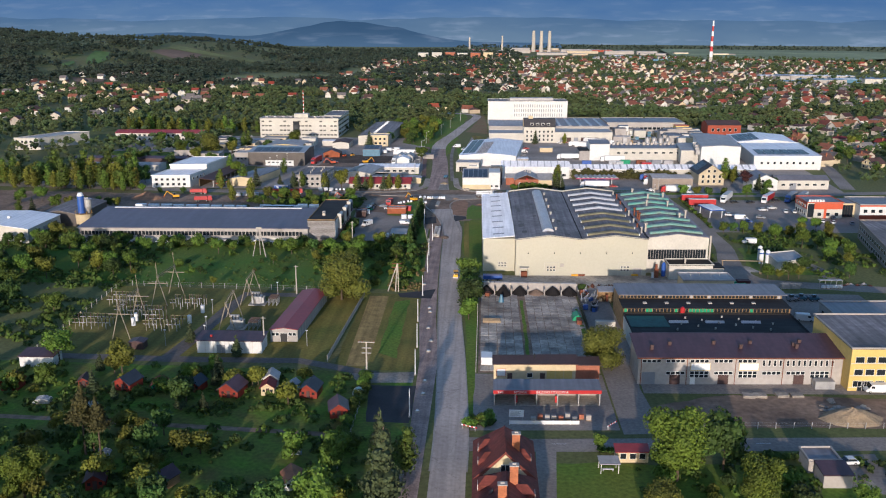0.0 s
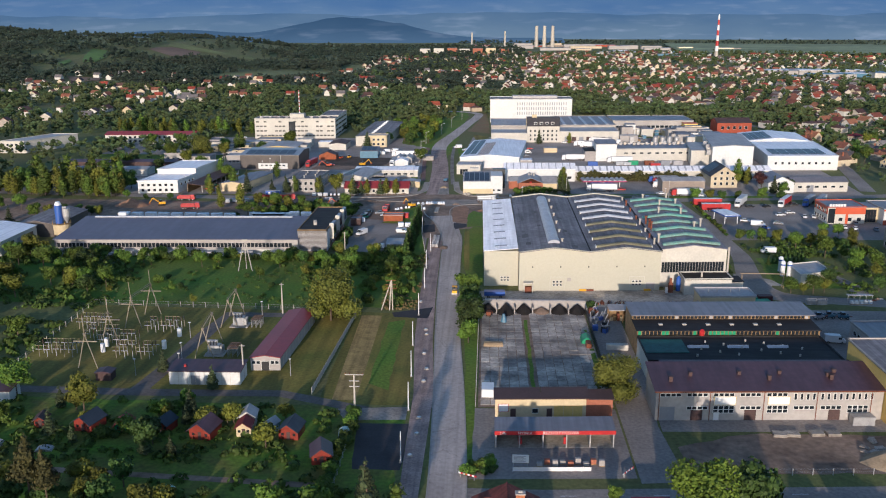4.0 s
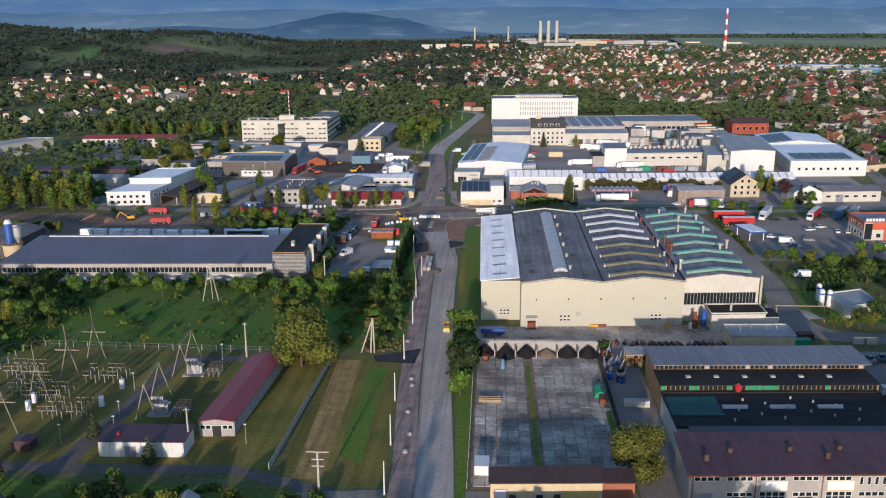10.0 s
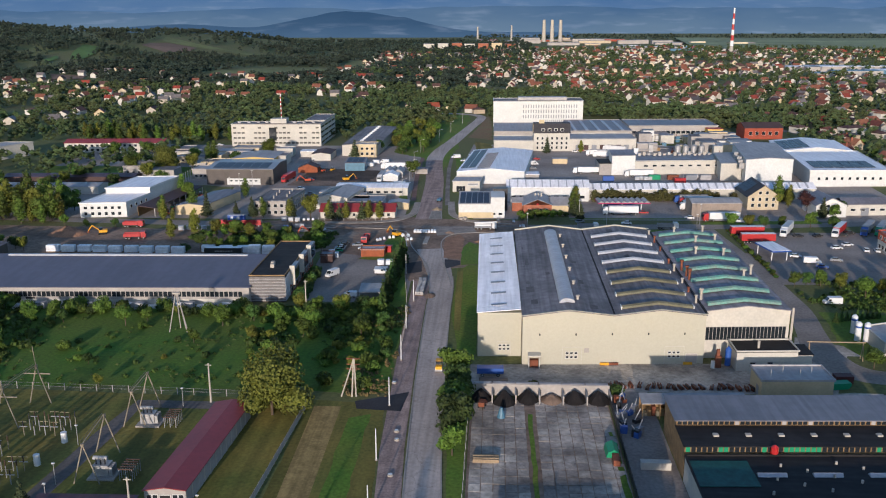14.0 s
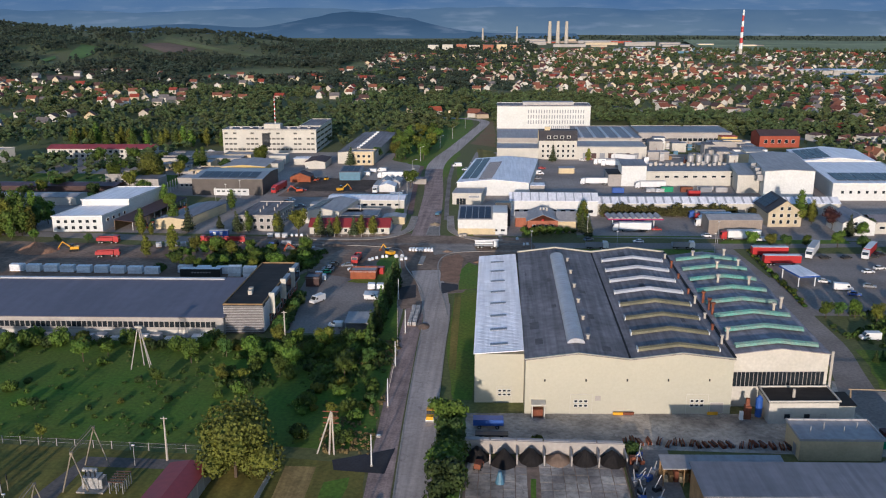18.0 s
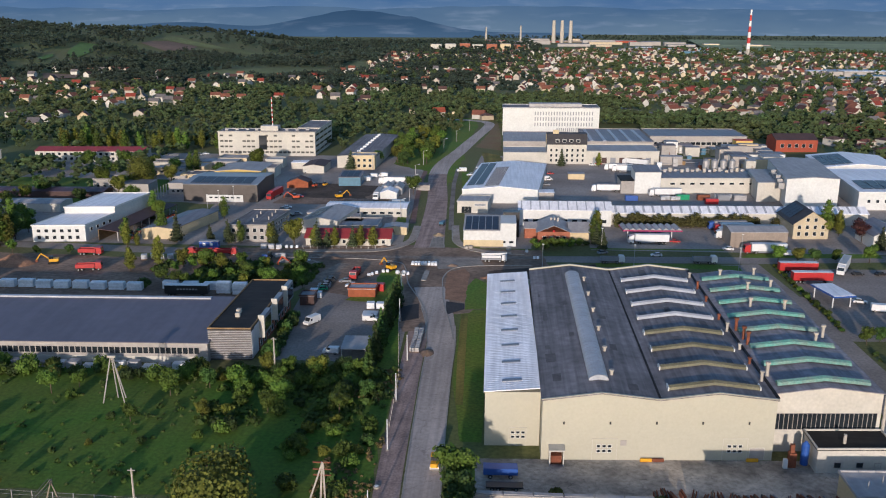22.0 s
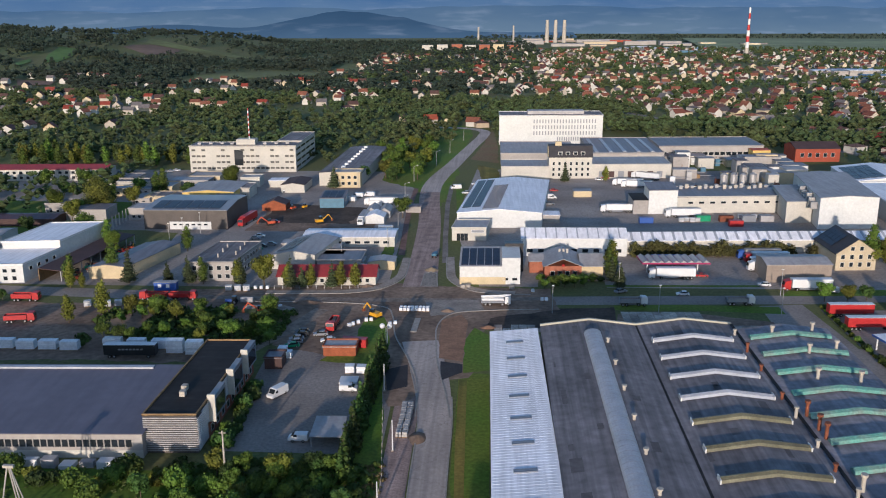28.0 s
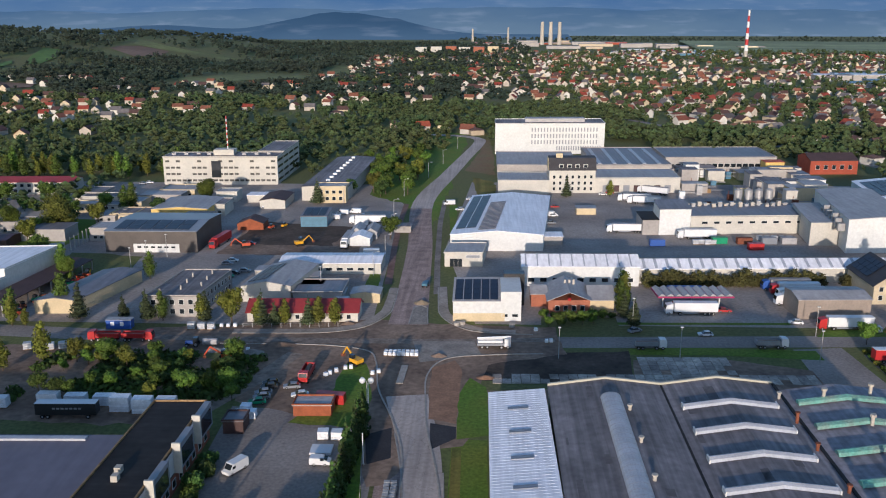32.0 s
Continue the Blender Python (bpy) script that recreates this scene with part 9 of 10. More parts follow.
    Mesh().box(0, 0, 4.6, 9.5, 18, 5.2).make("fascia", BLUE, c)
    Mesh().box(0.3, 0.3, 5.21, 9.2, 17.7, 5.35).make("roof", WHITEROOF, c)
    for x, y in ((1, 2), (8.5, 2), (1, 16), (8.5, 16)):
        Mesh().tube(x, y, 0, 4.6, 0.25).make("post", WHITEP, c)


goods()


# ---- bunkers, fences, poles ----
def bunkers():
    t = empty("coal_bunker", "concrete coal bunker divided into open bays", "bunker", (0.0, 281.0, 0.05), 0.3)
    n, w = 6, 5.6
    Mesh().box(0, 5.0, 0, n * w + 0.3, 5.35, 3.0).make("rear_wall", GREYWALL, t)
    for i in range(n + 1):
        Mesh().box(i * w, 0.4, 0, i * w + 0.3, 5.0, 2.3).make("partition", GREYWALL, t)
    for i in range(n):
        Mesh().box(i * w + 0.3, 5.36, 2.7, i * w + w, 6.4, 3.1).make("roof_slab", PALEROOF, t)
        heap("coal_mound", "heap of black coal in a concrete bunker", i * w + 3.0, 283.9 - (1.6 if i == 1 else 0), 2.95, 3.0, (2.9, 3.3, 2.8, 1.6, 2.8, 2.9)[i], COAL if i < 2 else DIRT if i == 3 else COAL, 20 + i, 6, 16)


bunkers()


def fence(line, h, gap, label, material, slat=None):
    """Posts with rails (or boards) along a line."""
    t = empty("fence", label, "fence", (line[0][0], line[0][1], 0))
    ox, oy = line[0]
    for (x0, y0), (x1, y1) in zip(line, line[1:]):
        d = math.hypot(x1 - x0, y1 - y0)
        n = max(1, int(d / gap))
        pm = Mesh().box(-0.07, -0.07, 0, 0.07, 0.07, h).data("post", [material])
        a = math.atan2(y1 - y0, x1 - x0)
        rm = Mesh().box(0, -0.025, 0.15, d / n, 0.025, h * 0.5).box(0, -0.025, h * 0.52, d / n, 0.025, h * 0.95).data("panel", [slat or material]) if slat else Mesh().box(0, -0.015, h * 0.47, d / n, 0.015, h * 0.485).box(0, -0.015, h * 0.92, d / n, 0.015, h * 0.935).data("rail", [material])
        for i in range(n):
            x, y = x0 + (x1 - x0) * i / n, y0 + (y1 - y0) * i / n
            put("post", pm, t, "", (x - ox, y - oy, 0))
            put("panel" if slat else "rail", rm, t, "", (x - ox, y - oy, 0), a)


fence([(-40.3, 219), (-37.8, 279)], 1.9, 2.6, "pale concrete slab fence beside the substation", PALEPOLE, PALEPOLE)
fence([(-124, 284.5), (-38, 281.5)], 1.8, 4.0, "wire fence with concrete posts along the meadow", GREYWALL)
fence([(-122, 218), (-124, 284)], 1.8, 4.0, "wire fence with concrete posts", PALEPOLE)
fence([(0.0, 214), (0.2, 283)], 1.6, 4.0, "wire fence round the concrete yard", STEEL)
fence([(33.2, 228), (33.6, 284)], 2.0, 2.6, "dark board fence of the yard", BLACKP, BLACKP)
fence([(8, 183.5), (24, 184.3)], 1.1, 2.0, "low white fence before the car wash", WHITEP, WHITEP)
fence([(44, 183.8), (118, 187.8)], 1.5, 4.0, "wire fence along the dug-up lot", STEEL)
fence([(-19.6, 318), (-20.6, 345), (-25.4, 386), (-26.4, 398)], 1.0, 3.0, "low pale kerb fence beside the hedge", PALEPOLE)
fence([(-28, 100), (-27.5, 205)], 1.3, 3.5, "wire fence along the gardens", STEEL)


def poles():
    def lamp(x, y, h, label="pale lamp post without its lantern"):
        t = empty("lamp_post", label, "lamp post", (x, y, 0.05), group="street lamps")
        Mesh().tube(0, 0, 0, h, 0.16, 0.10, n=8).make("post", WHITEP, t)
        Mesh().tube(0, 0, 0, 0.3, 0.3, n=8).make("base", KERB, t)
    for x, y in ((-15.2, 186), (-15.8, 211), (-16.8, 231), (-18.2, 253), (-18.5, 279), (-18.6, 307), (-19.6, 331), (-19.6, 356), (-25.0, 386), (-27.2, 411)):
        lamp(x, y, 7.2)
    for x, y in ((-40, 520), (-38.5, 545), (-40, 580), (-42, 610), (-42, 660), (-33, 712), (-27, 760), (-20, 820)):
        t = empty("street_lamp", "grey street lamp with a bent arm", "street lamp", (x, y, 0.05), group="bent street lamps")
        Mesh().tube(0, 0, 0, 8.5, 0.13, 0.08, n=6).rod((0, 0, 8.4), (1.8, 0, 9.0), 0.07).make("post", STEEL, t)
        Mesh().box(1.6, -0.15, 8.9, 2.4, 0.15, 9.1).make("lantern", FRAME, t)
    for x, y in ((-26.4, 410.6),):
        t = empty("globe_lamp", "lamp post with two white globes", "street lamp", (x - 1.2, y + 1, 0))
        Mesh().tube(0, 0, 0, 7.5, 0.1, n=6).make("post", STEEL, t)
        for s in (-1.0, 1.0):
            bm = bmesh.new()
            bmesh.ops.create_uvsphere(bm, u_segments=12, v_segments=8, radius=0.75)
            me = bpy.data.meshes.new("globe")
            bm.to_mesh(me)
            bm.free()
            me.materials.append(WHITEP)
            put("globe", me, t, "", (s, 0, 7.6))
    for x, y, h in ((-28.5, 211, 9.0),):
        t = empty("power_pole", "concrete power pole with crossarms", "power pole", (x, y, 0))
        Mesh().tube(0, 0, 0, h, 0.28, 0.18, n=8).make("post", PALEPOLE, t)
        for z, w in ((h, 2.2), (h - 1.6, 1.2), (h - 3.0, 1.2)):
            Mesh().box(-w, -0.1, z - 0.2, w, 0.1, z).make("crossarm", PALEPOLE, t)
        for k in (-2, -1, 1, 2):
            Mesh().tube(k, 0, h, h + 0.35, 0.09).make("insulator", RUST, t)
    t = empty("power_pole", "braced concrete double pole with a crossarm", "power pole", (-28.1, 283.5, 0))
    Mesh().rod((0, 0, 0), (0.6, 0, 10), 0.2).make("post", PALEPOLE, t)
    Mesh().rod((-2.6, 0, 0), (0.5, 0, 9.4), 0.18).make("brace", PALEPOLE, t)
    Mesh().rod((1.0, 0, 0), (0.8, 0, 9.8), 0.18).make("post", PALEPOLE, t)
    for z in (10, 8.6, 7.4):
        Mesh().box(-1.1, -0.1, z - 0.2, 2.2, 0.1, z).make("crossarm", RUST, t)
    for x, y, h in ((-61.2, 278.6, 10), (-51.5, 342, 11), (-59.6, 227.5, 9.5)):
        t = empty("concrete_pole", "slender pale concrete pole", "pole", (x, y, 0), group="concrete poles")
        Mesh().tube(0, 0, 0, h, 0.26, 0.16, n=6).make("post", PALEPOLE, t)
        Mesh().box(-0.7, -0.07, h - 0.5, 0.7, 0.07, h - 0.35).make("crossarm", PALEPOLE, t)
    t = empty("tripod_pylon", "pale concrete tripod pylon in the meadow", "pylon", (-85.5, 325.5, 0))
    for x, y in ((-2.6, -1), (2.6, -1), (1.4, 2.4), (-0.4, 2.2)):
        Mesh().rod((x, y, 0), (0.25 * x / 2.6, 0, 11.6), 0.15).make("leg", GREYWALL, t)
    Mesh().box(-1.0, -0.3, 11.3, 1.0, 0.3, 11.8).make("cap", PALEPOLE, t)
    for x, y in ((-70, 640), (-128, 520), (-126, 530), (-55, 500), (-122, 540), (90, 447), (20, 446), (53, 448), (44, 472), (96, 467)):
        t = empty("light_pole", "thin steel light pole in a yard", "pole", (x, y, 0), group="thin poles")
        Mesh().tube(0, 0, 0, 9, 0.12, 0.08, n=6).make("post", STEEL, t)
        Mesh().box(-0.4, -0.2, 8.9, 0.4, 0.2, 9.1).make("lantern", FRAME, t)


poles()


# ---- substation gear ----
GANTRY = mat("stained_concrete_leg", (0.29, 0.245, 0.175), 0.9, scale=0.5, vary=0.3)
BROWNPORC = mat("brown_porcelain", (0.085, 0.05, 0.035), 0.4, scale=0.8, vary=0.3)
STRAWP = mat("straw_painted_steel", (0.36, 0.30, 0.16), 0.6, scale=0.8, vary=0.3)


def substation():
    def portal(x, y, x2, y2, h, spike, label):
        t = empty("line_portal", label, "portal", (x, y, 0), group="line portals")
        d = Vector((x2 - x, y2 - y, 0))
        for o in (Vector((0, 0, 0)), d):
            for s in (-1, 1):
                Mesh().rod(tuple(o + Vector((s * 2.6, 0, 0))), tuple(o + Vector((0, 0, h))), 0.14).make("leg", GANTRY, t)
            Mesh().tube(o.x, o.y, h - 0.2, h + 0.3, 0.35).make("cap", GANTRY, t)
            if spike:
                Mesh().rod(tuple(o + Vector((0, 0, h))), tuple(o + Vector((-0.3, 0, h + 5.0))), 0.10).make("spike", GANTRY, t)
                Mesh().box(o.x - 3.2, o.y - 0.1, h - 2.0, o.x + 3.2, o.y + 0.1, h - 1.75).make("crossarm", GANTRY, t)
        b = Mesh()
        for k in (-0.35, 0.35):
            for z in (h, h + 0.6):
                b.rod((k, 0, z), (d.x + k, d.y, z), 0.06)
        for i in range(10):
            q, r = d * (i / 10), d * ((i + 1) / 10)
            b.rod((q.x - 0.35, q.y, h), (r.x + 0.35, r.y, h + 0.6), 0.04)
            b.rod((q.x + 0.35, q.y, h + 0.6), (r.x - 0.35, r.y, h), 0.04)
        b.make("lattice_beam", GANTRY, t)
    portal(-102.6, 232.4, -103.6, 249.2, 9.5, True, "tall pale A-frame portal with lattice beam and spikes")
    portal(-102.6, 263.0, -101.6, 276.0, 9.5, True, "tall pale A-frame portal with lattice beam and spikes")
    portal(-74.0, 240.6, -75.3, 253.4, 8.5, False, "pale A-frame portal over a transformer")
    portal(-74.2, 265.0, -74.7, 275.5, 8.5, False, "pale A-frame portal over a transformer")
    for x, y in ((-72.0, 244.0), (-71.5, 267.0)):
        t = empty("transformer", "grey power transformer on a concrete base", "transformer", (x, y, 0.05))
        Mesh().box(-2.6, -2.2, 0, 2.8, 2.2, 0.35).make("base", KERB, t)
        Mesh().box(-1.7, -1.2, 0.4, 1.5, 1.2, 2.8).make("tank", STEEL, t)
        Mesh().rod((-2.3, 0.9, 3.4), (0.6, 0.9, 3.4), 0.45, 10).make("conservator", STEEL, t)
        for i in range(8):
            Mesh().box(1.6, -1.2 + i * 0.3, 0.6, 2.3, -1.1 + i * 0.3, 2.5).make("radiator_fin", STEEL, t)
        for i in range(3):
            Mesh().tube(-1.1 + i * 0.9, -0.5, 2.8, 4.0, 0.16, 0.10).make("bushing", BLACKP, t)
        for i in range(5):
            for k in range(3):
                Mesh().tube(4.0 + k * 1.3, -1.8 + i * 1.0, 0, 2.4, 0.10).make("support", STEEL, t)
            Mesh().box(3.8, -1.9 + i * 1.0, 2.4, 6.8, -1.7 + i * 1.0, 2.65).make("busbar", BROWNPORC, t)
    rnd = random.Random(3)
    for gx, gy, nx, ny in ((-119.5, 240, 5, 3), (-98, 239.5, 5, 3), (-112, 252, 4, 3), (-97, 260, 5, 3), (-118.5, 262, 4, 3), (-106, 248, 5, 3)):
        for i in range(nx):
            for j in range(ny):
                x, y = gx + i * 2.3, gy + j * 2.5 + rnd.uniform(-0.3, 0.3)
                t = empty("switch_post", "substation insulator post with a switch arm", "insulator", (x, y, 0.04), group="insulator posts")
                hh = 2.2 + 0.5 * (j % 2)
                Mesh().tube(0, 0, 0, hh, 0.10, n=6).make("post", STEEL if (i + j) % 3 else GANTRY, t)
                Mesh().tube(0, 0, hh, hh + 1.2, 0.17, 0.12, n=6).make("insulator", BLACKP if rnd.random() < 0.4 else BROWNPORC, t)
                if j % 2 == 0 and (i + gx) % 3:
                    Mesh().box(-1.0, -0.04, hh + 1.0, 1.0, 0.04, hh + 1.1).make("arm", STRAWP, t)
                    Mesh().box(-0.9, -0.08, hh - 0.14, 0.9, 0.08, hh).make("crossbar", STEEL, t)
    for x, y in ((-103.6, 244.1), (-104.4, 248.4), (-86.6, 257.2), (-87.5, 247.3)):
        t = empty("white_cylinder", "white upright cylinder in the substation", "tank", (x, y, 0.04))
        Mesh().tube(0, 0, 0, 2.4, 0.65, n=12).make("shell", WHITEP, t)
    for x, y in ((-88, 228), (-80, 240), (-78, 232.5), (-67, 276), (-83, 256), (-48, 230)):
        t = empty("lamp_post", "small lamp post in the substation", "lamp post", (x, y, 0.04), group="substation lamps")
        Mesh().tube(0, 0, 0, 4.6, 0.09, 0.06, n=6).make("post", STEEL, t)
        Mesh().box(-0.3, -0.15, 4.6, 0.3, 0.15, 4.8).make("lantern", FRAME, t)


substation()


# ---- allotment huts ----
def hut(x, y, rz, w, d, h, wall, roof, label, porch=True):
    t = empty("garden_house", label, "garden shed", (x, y, 0.02), rz, "garden houses")
    m = Mesh()
    m.extrude_b([(-w / 2, 0), (w / 2, 0), (w / 2, h), (0, h + w * 0.35), (-w / 2, h)], 0, d)
    m.make("wall", wall, t)
    k = 0.35
    Mesh().extrude_b([(-w / 2 - k, h - k * 0.7), (0, h + w * 0.35), (w / 2 + k, h - k * 0.7), (w / 2 + k, h - k * 0.7 + 0.14), (0, h + w * 0.35 + 0.14), (-w / 2 - k, h - k * 0.7 + 0.14)], -0.9 if porch else -0.2, d + 0.2).make("roof", roof, t)
    Mesh().box(-0.4, -0.05, 0, 0.4, 0, 1.9).make("door", BROWNROOF, t)
    for s in (-1, 1):
        Mesh().box(s * w * 0.3 - 0.3, -0.05, 1.0, s * w * 0.3 + 0.3, 0, 1.6).make("window", GLASS, t)


REDWOOD = mat("red_stained_wood", (0.23, 0.034, 0.020), 0.75, scale=0.8, vary=0.3)
BLUEROOF = mat("dark_blue_roof", (0.035, 0.045, 0.06), 0.6, scale=0.4, vary=0.25)
for a in ((-87.5, 196.5, -15, 4.6, 5, 2.3, REDWOOD, BLUEROOF, "red wooden garden house with dark blue roof"),
          (-98, 198, 10, 2.6, 3, 2.0, REDWOOD, BROWNROOF, "small red-brown garden shed"),
          (-78.4, 196.5, 8, 3.4, 3.6, 2.0, GREENP, TILERED, "green garden shed with red roof"),
          (-70, 197, -12, 3.6, 4, 2.2, REDWOOD, BLUEROOF, "red garden house with dark green roof"),
          (-60.2, 194, -10, 5.0, 5.5, 2.3, REDWOOD, PLUMROOF, "red-brown garden house with plum roof"),
          (-51, 196, 5, 3.2, 3.6, 2.4, PALEYELLOW, TILERED, "cream garden house with red roof"),
          (-51.5, 201, 5, 3.6, 3.6, 2.6, OFFWHITE, PALEROOF, "white garden house with grey roof"),
          (-40.8, 195, -6, 4.4, 5, 2.3, REDWOOD, BLUEROOF, "red wooden garden house with dark blue porch roof"),
          (-31.5, 184.5, 12, 4.2, 5, 2.3, REDWOOD, PLUMROOF, "red-brown garden house with plum roof"),
          (-74, 150, 15, 3.6, 4.2, 2.2, REDWOOD, PLUMROOF, "red-brown garden house with dark red roof"),
          (-62, 151, -25, 3.8, 4.2, 2.2, TIMBER, PLUMROOF, "timber garden house with plum roof"),
          (-35, 152, 20, 3.8, 4.2, 2.3, WHITE, TILE, "white garden house with brown tiled roof"),
          (-115.6, 195, 0, 4.2, 4, 2.3, REDWOOD, TILERED, "red garden house with red roof"),
          (-46, 198.5, -20, 2.4, 2.6, 2.0, CYAN, PALEROOF, "small blue garden shed")):
    hut(*a)
for x, y, w, d, h, m_, lab in ((-58.6, 168.3, 2.6, 4.2, 1.6, mat("mint_greenhouse_film", (0.25, 0.52, 0.45), 0.5, vary=0.15), "mint green rounded greenhouse"), (-38, 166.3, 2.8, 2.4, 1.2, CYAN, "blue covered tub in a garden"), (-28.6, 196.5, 3.0, 2.2, 1.8, mat("pale_mint_shed", (0.40, 0.58, 0.53), 0.6, vary=0.12), "pale mint garden box"),
                             (-92, 187, 3.6, 2.0, 0.7, PALEROOF, "grey cold frame in a bed"), (-104, 188, 4.4, 2.4, 1.2, PALEROOF, "pale rounded greenhouse tunnel"), (-79, 163, 4.0, 3.0, 0.6, PALEROOF, "pale covered garden bed")):
    t = empty("greenhouse", lab, "greenhouse", (x, y, 0.03), 8)
    Mesh().extrude_b([(w / 2 * math.cos(math.pi * i / 8), h * math.sin(math.pi * i / 8)) for i in range(9)], 0, d).make("cover", m_, t)
    for k in range(4):
        Mesh().extrude_b([((w / 2 + 0.03) * math.cos(math.pi * i / 8), (h + 0.03) * math.sin(math.pi * i / 8)) for i in range(9)], k * (d - 0.1) / 3, k * (d - 0.1) / 3 + 0.08).make("hoop", FRAME, t)
h_ = simple("pergola_shed", "small timber shed with red roof in a garden", "shed", (29.8, 167.0), (36.6, 167.3), 2.6, 2.4, PALEYELLOW, REDROOF, "mono", 0.4, rows=(("front", 0.5, 6.5, 3, 0.9, 1.2, 1.2),))
t = empty("garden_pavilion", "small open garden pavilion with grey roof and bench", "shed", (26.0, 162.0, 0.03), 3)
Mesh().extrude_a([(-0.3, 2.2), (2.9, 2.5), (2.9, 2.62), (-0.3, 2.32)], -0.3, 4.0).make("roof", PALEROOF, t)
for x, y in ((0, 0), (3.6, 0), (0, 2.5), (3.6, 2.5)):
    Mesh().box(x, y, 0, x + 0.12, y + 0.12, 2.3).make("post", FRAME, t)
Mesh().box(0.6, 1.0, 0.4, 2.9, 1.5, 0.5).box(0.7, 1.1, 0, 0.8, 1.4, 0.4).box(2.7, 1.1, 0, 2.8, 1.4, 0.4).make("bench", FRAME, t)
patch("garage_drive", [(76.5, 157), (84, 157), (86, 174), (79, 173)], 0.055, ASPHALT, "grey drive beside the garages", rough=0.3)
patch("gravel_patch", [(75.5, 159.5), (81, 159.6), (80, 163), (75.2, 163)], 0.07, CONCRETE, "pale gravel square beside the garage", rough=0.3)
strip("house_lane", [(13.6, 120, 1.8), (14.2, 150, 1.9), (15.5, 171, 2.2)], 0.052, ASPHALT, "worn lane beside the red-roofed house", category="road")
h_ = simple("grey_garage", "grey garage with dark red roof", "garage", (69.5, 158.8), (75.3, 159.1), 5, 2.8, GREYWALL, PLUMROOF, "mono", 0.4)
h_ = simple("carport", "flat-roofed grey carport in a garden", "garage", (68.6, 164.6), (75.0, 165.0), 5.5, 2.8, GREYWALL, GREYROOF)

# lettering of the car wash and forecourt furniture
for body, x, s in (("24h", 5.4, 0.72), ("MYJNIA", 9.3, 0.72), ("BEZDOTYKOWA", 14.6, 0.80)):
    c = bpy.data.curves.new("lettering", "FONT")
    c.body, c.size, c.extrude, c.space_character = body, s * 1.15, 0.02, 1.15
    c.materials.append(WHITEP)
    o = new("lettering", c)
    par = bpy.data.objects["car_wash"]
    o.parent = par
    a = math.atan2(1.5, 25.8)
    o.matrix_basis = pose((x - 4.4), (x - 4.4) * 0.058 - 0.34, 3.42, 90, 0, math.degrees(a))
t = empty("notice_board", "white notice board on posts by the forecourt", "sign", (9.6, 185.4, 0.05))
Mesh().box(-1.7, 0, 1.0, 1.7, 0.1, 2.8).make("board", WHITEP, t)
for x in (-1.5, 1.4):
    Mesh().box(x, 0.02, 0, x + 0.1, 0.08, 1.0).make("post", STEEL, t)
for i in range(5):
    Mesh().box(-1.4, -0.02, 1.3 + i * 0.28, 1.1 - (i % 2) * 0.5, 0, 1.4 + i * 0.28).make("lettering_bar", GREYP, t)
for x, y, rz in ((-1.2, 180.3, -25), (31.3, 183.4, 50)):
    t = empty("road_barrier", "red and white striped road barrier", "barrier", (x, y, 0.06), rz, "road barriers")
    for i in range(8):
        Mesh().box(-2 + i * 0.5, -0.05, 0.7, -1.5 + i * 0.5, 0.05, 1.05).make("stripe", RED if i % 2 else WHITEP, t)
    for s in (-1.6, 1.5):
        Mesh().box(s, -0.2, 0, s + 0.1, 0.2, 0.7).make("foot", STEEL, t)
for i in range(9):
    t = empty("wrapped_pallet", "pallet of garden stone on the forecourt", "pallets", (13 + i * 1.6, 185.6 + i * 0.09 + (i % 2) * 0.8, 0.05), 3, "forecourt pallets")
    Mesh().box(0, 0, 0, 1.2, 0.9, 0.14).make("pallet", TIMBER, t)
    Mesh().box(0.04, 0.04, 0.15, 1.16, 0.86, 0.8 + 0.3 * (i % 3)).make("load", (PALEPOLE, BRICK, GREYWALL)[i % 3], t)
for x, y in ((-13.6, 189), (-13.0, 207), (-13.4, 228), (-13.2, 236), (-14.6, 247), (-14.9, 262), (-15.4, 266), (-18.8, 292), (-12.9, 199)):
    t = empty("manhole_ring", "pale concrete manhole ring in the gravel", "manhole", (x, y, 0.05), group="manhole rings")
    Mesh().tube(0, 0, 0, 0.35, 0.62, n=12).make("ring", KERB, t)
    Mesh().tube(0, 0, 0.36, 0.42, 0.4, n=12).make("lid", WHITEP, t)
for i in range(7):
    t = empty("road_dash", "worn white dash painted on asphalt", "road marking", (8 + i * 9, 174.1 + i * 0.58 - 0.2, 0.056), 3.6, "road dashes")
    Mesh().box(0, -0.07, 0, 3.2, 0.07, 0.004).make("paint", WHITEP, t)


# ---- more vehicles and goods in the yards ----
def box_container(x, y, rz, paint, label, w=6.0, d=2.4, h=2.6):
    t = empty("container", label, "container", (x, y, 0.06), rz, "yard containers")
    Mesh().box(0, 0, 0.1, w, d, h).make("box", paint, t)
    Mesh().box(-0.04, -0.04, h, w + 0.04, d + 0.04, h + 0.08).make("roof", paint, t)
    Mesh().box(w, 0.1, 0.2, w + 0.05, d / 2 - 0.03, h - 0.1).make("door", paint, t)
    Mesh().box(w, d / 2 + 0.03, 0.2, w + 0.05, d - 0.1, h - 0.1).make("door", paint, t)


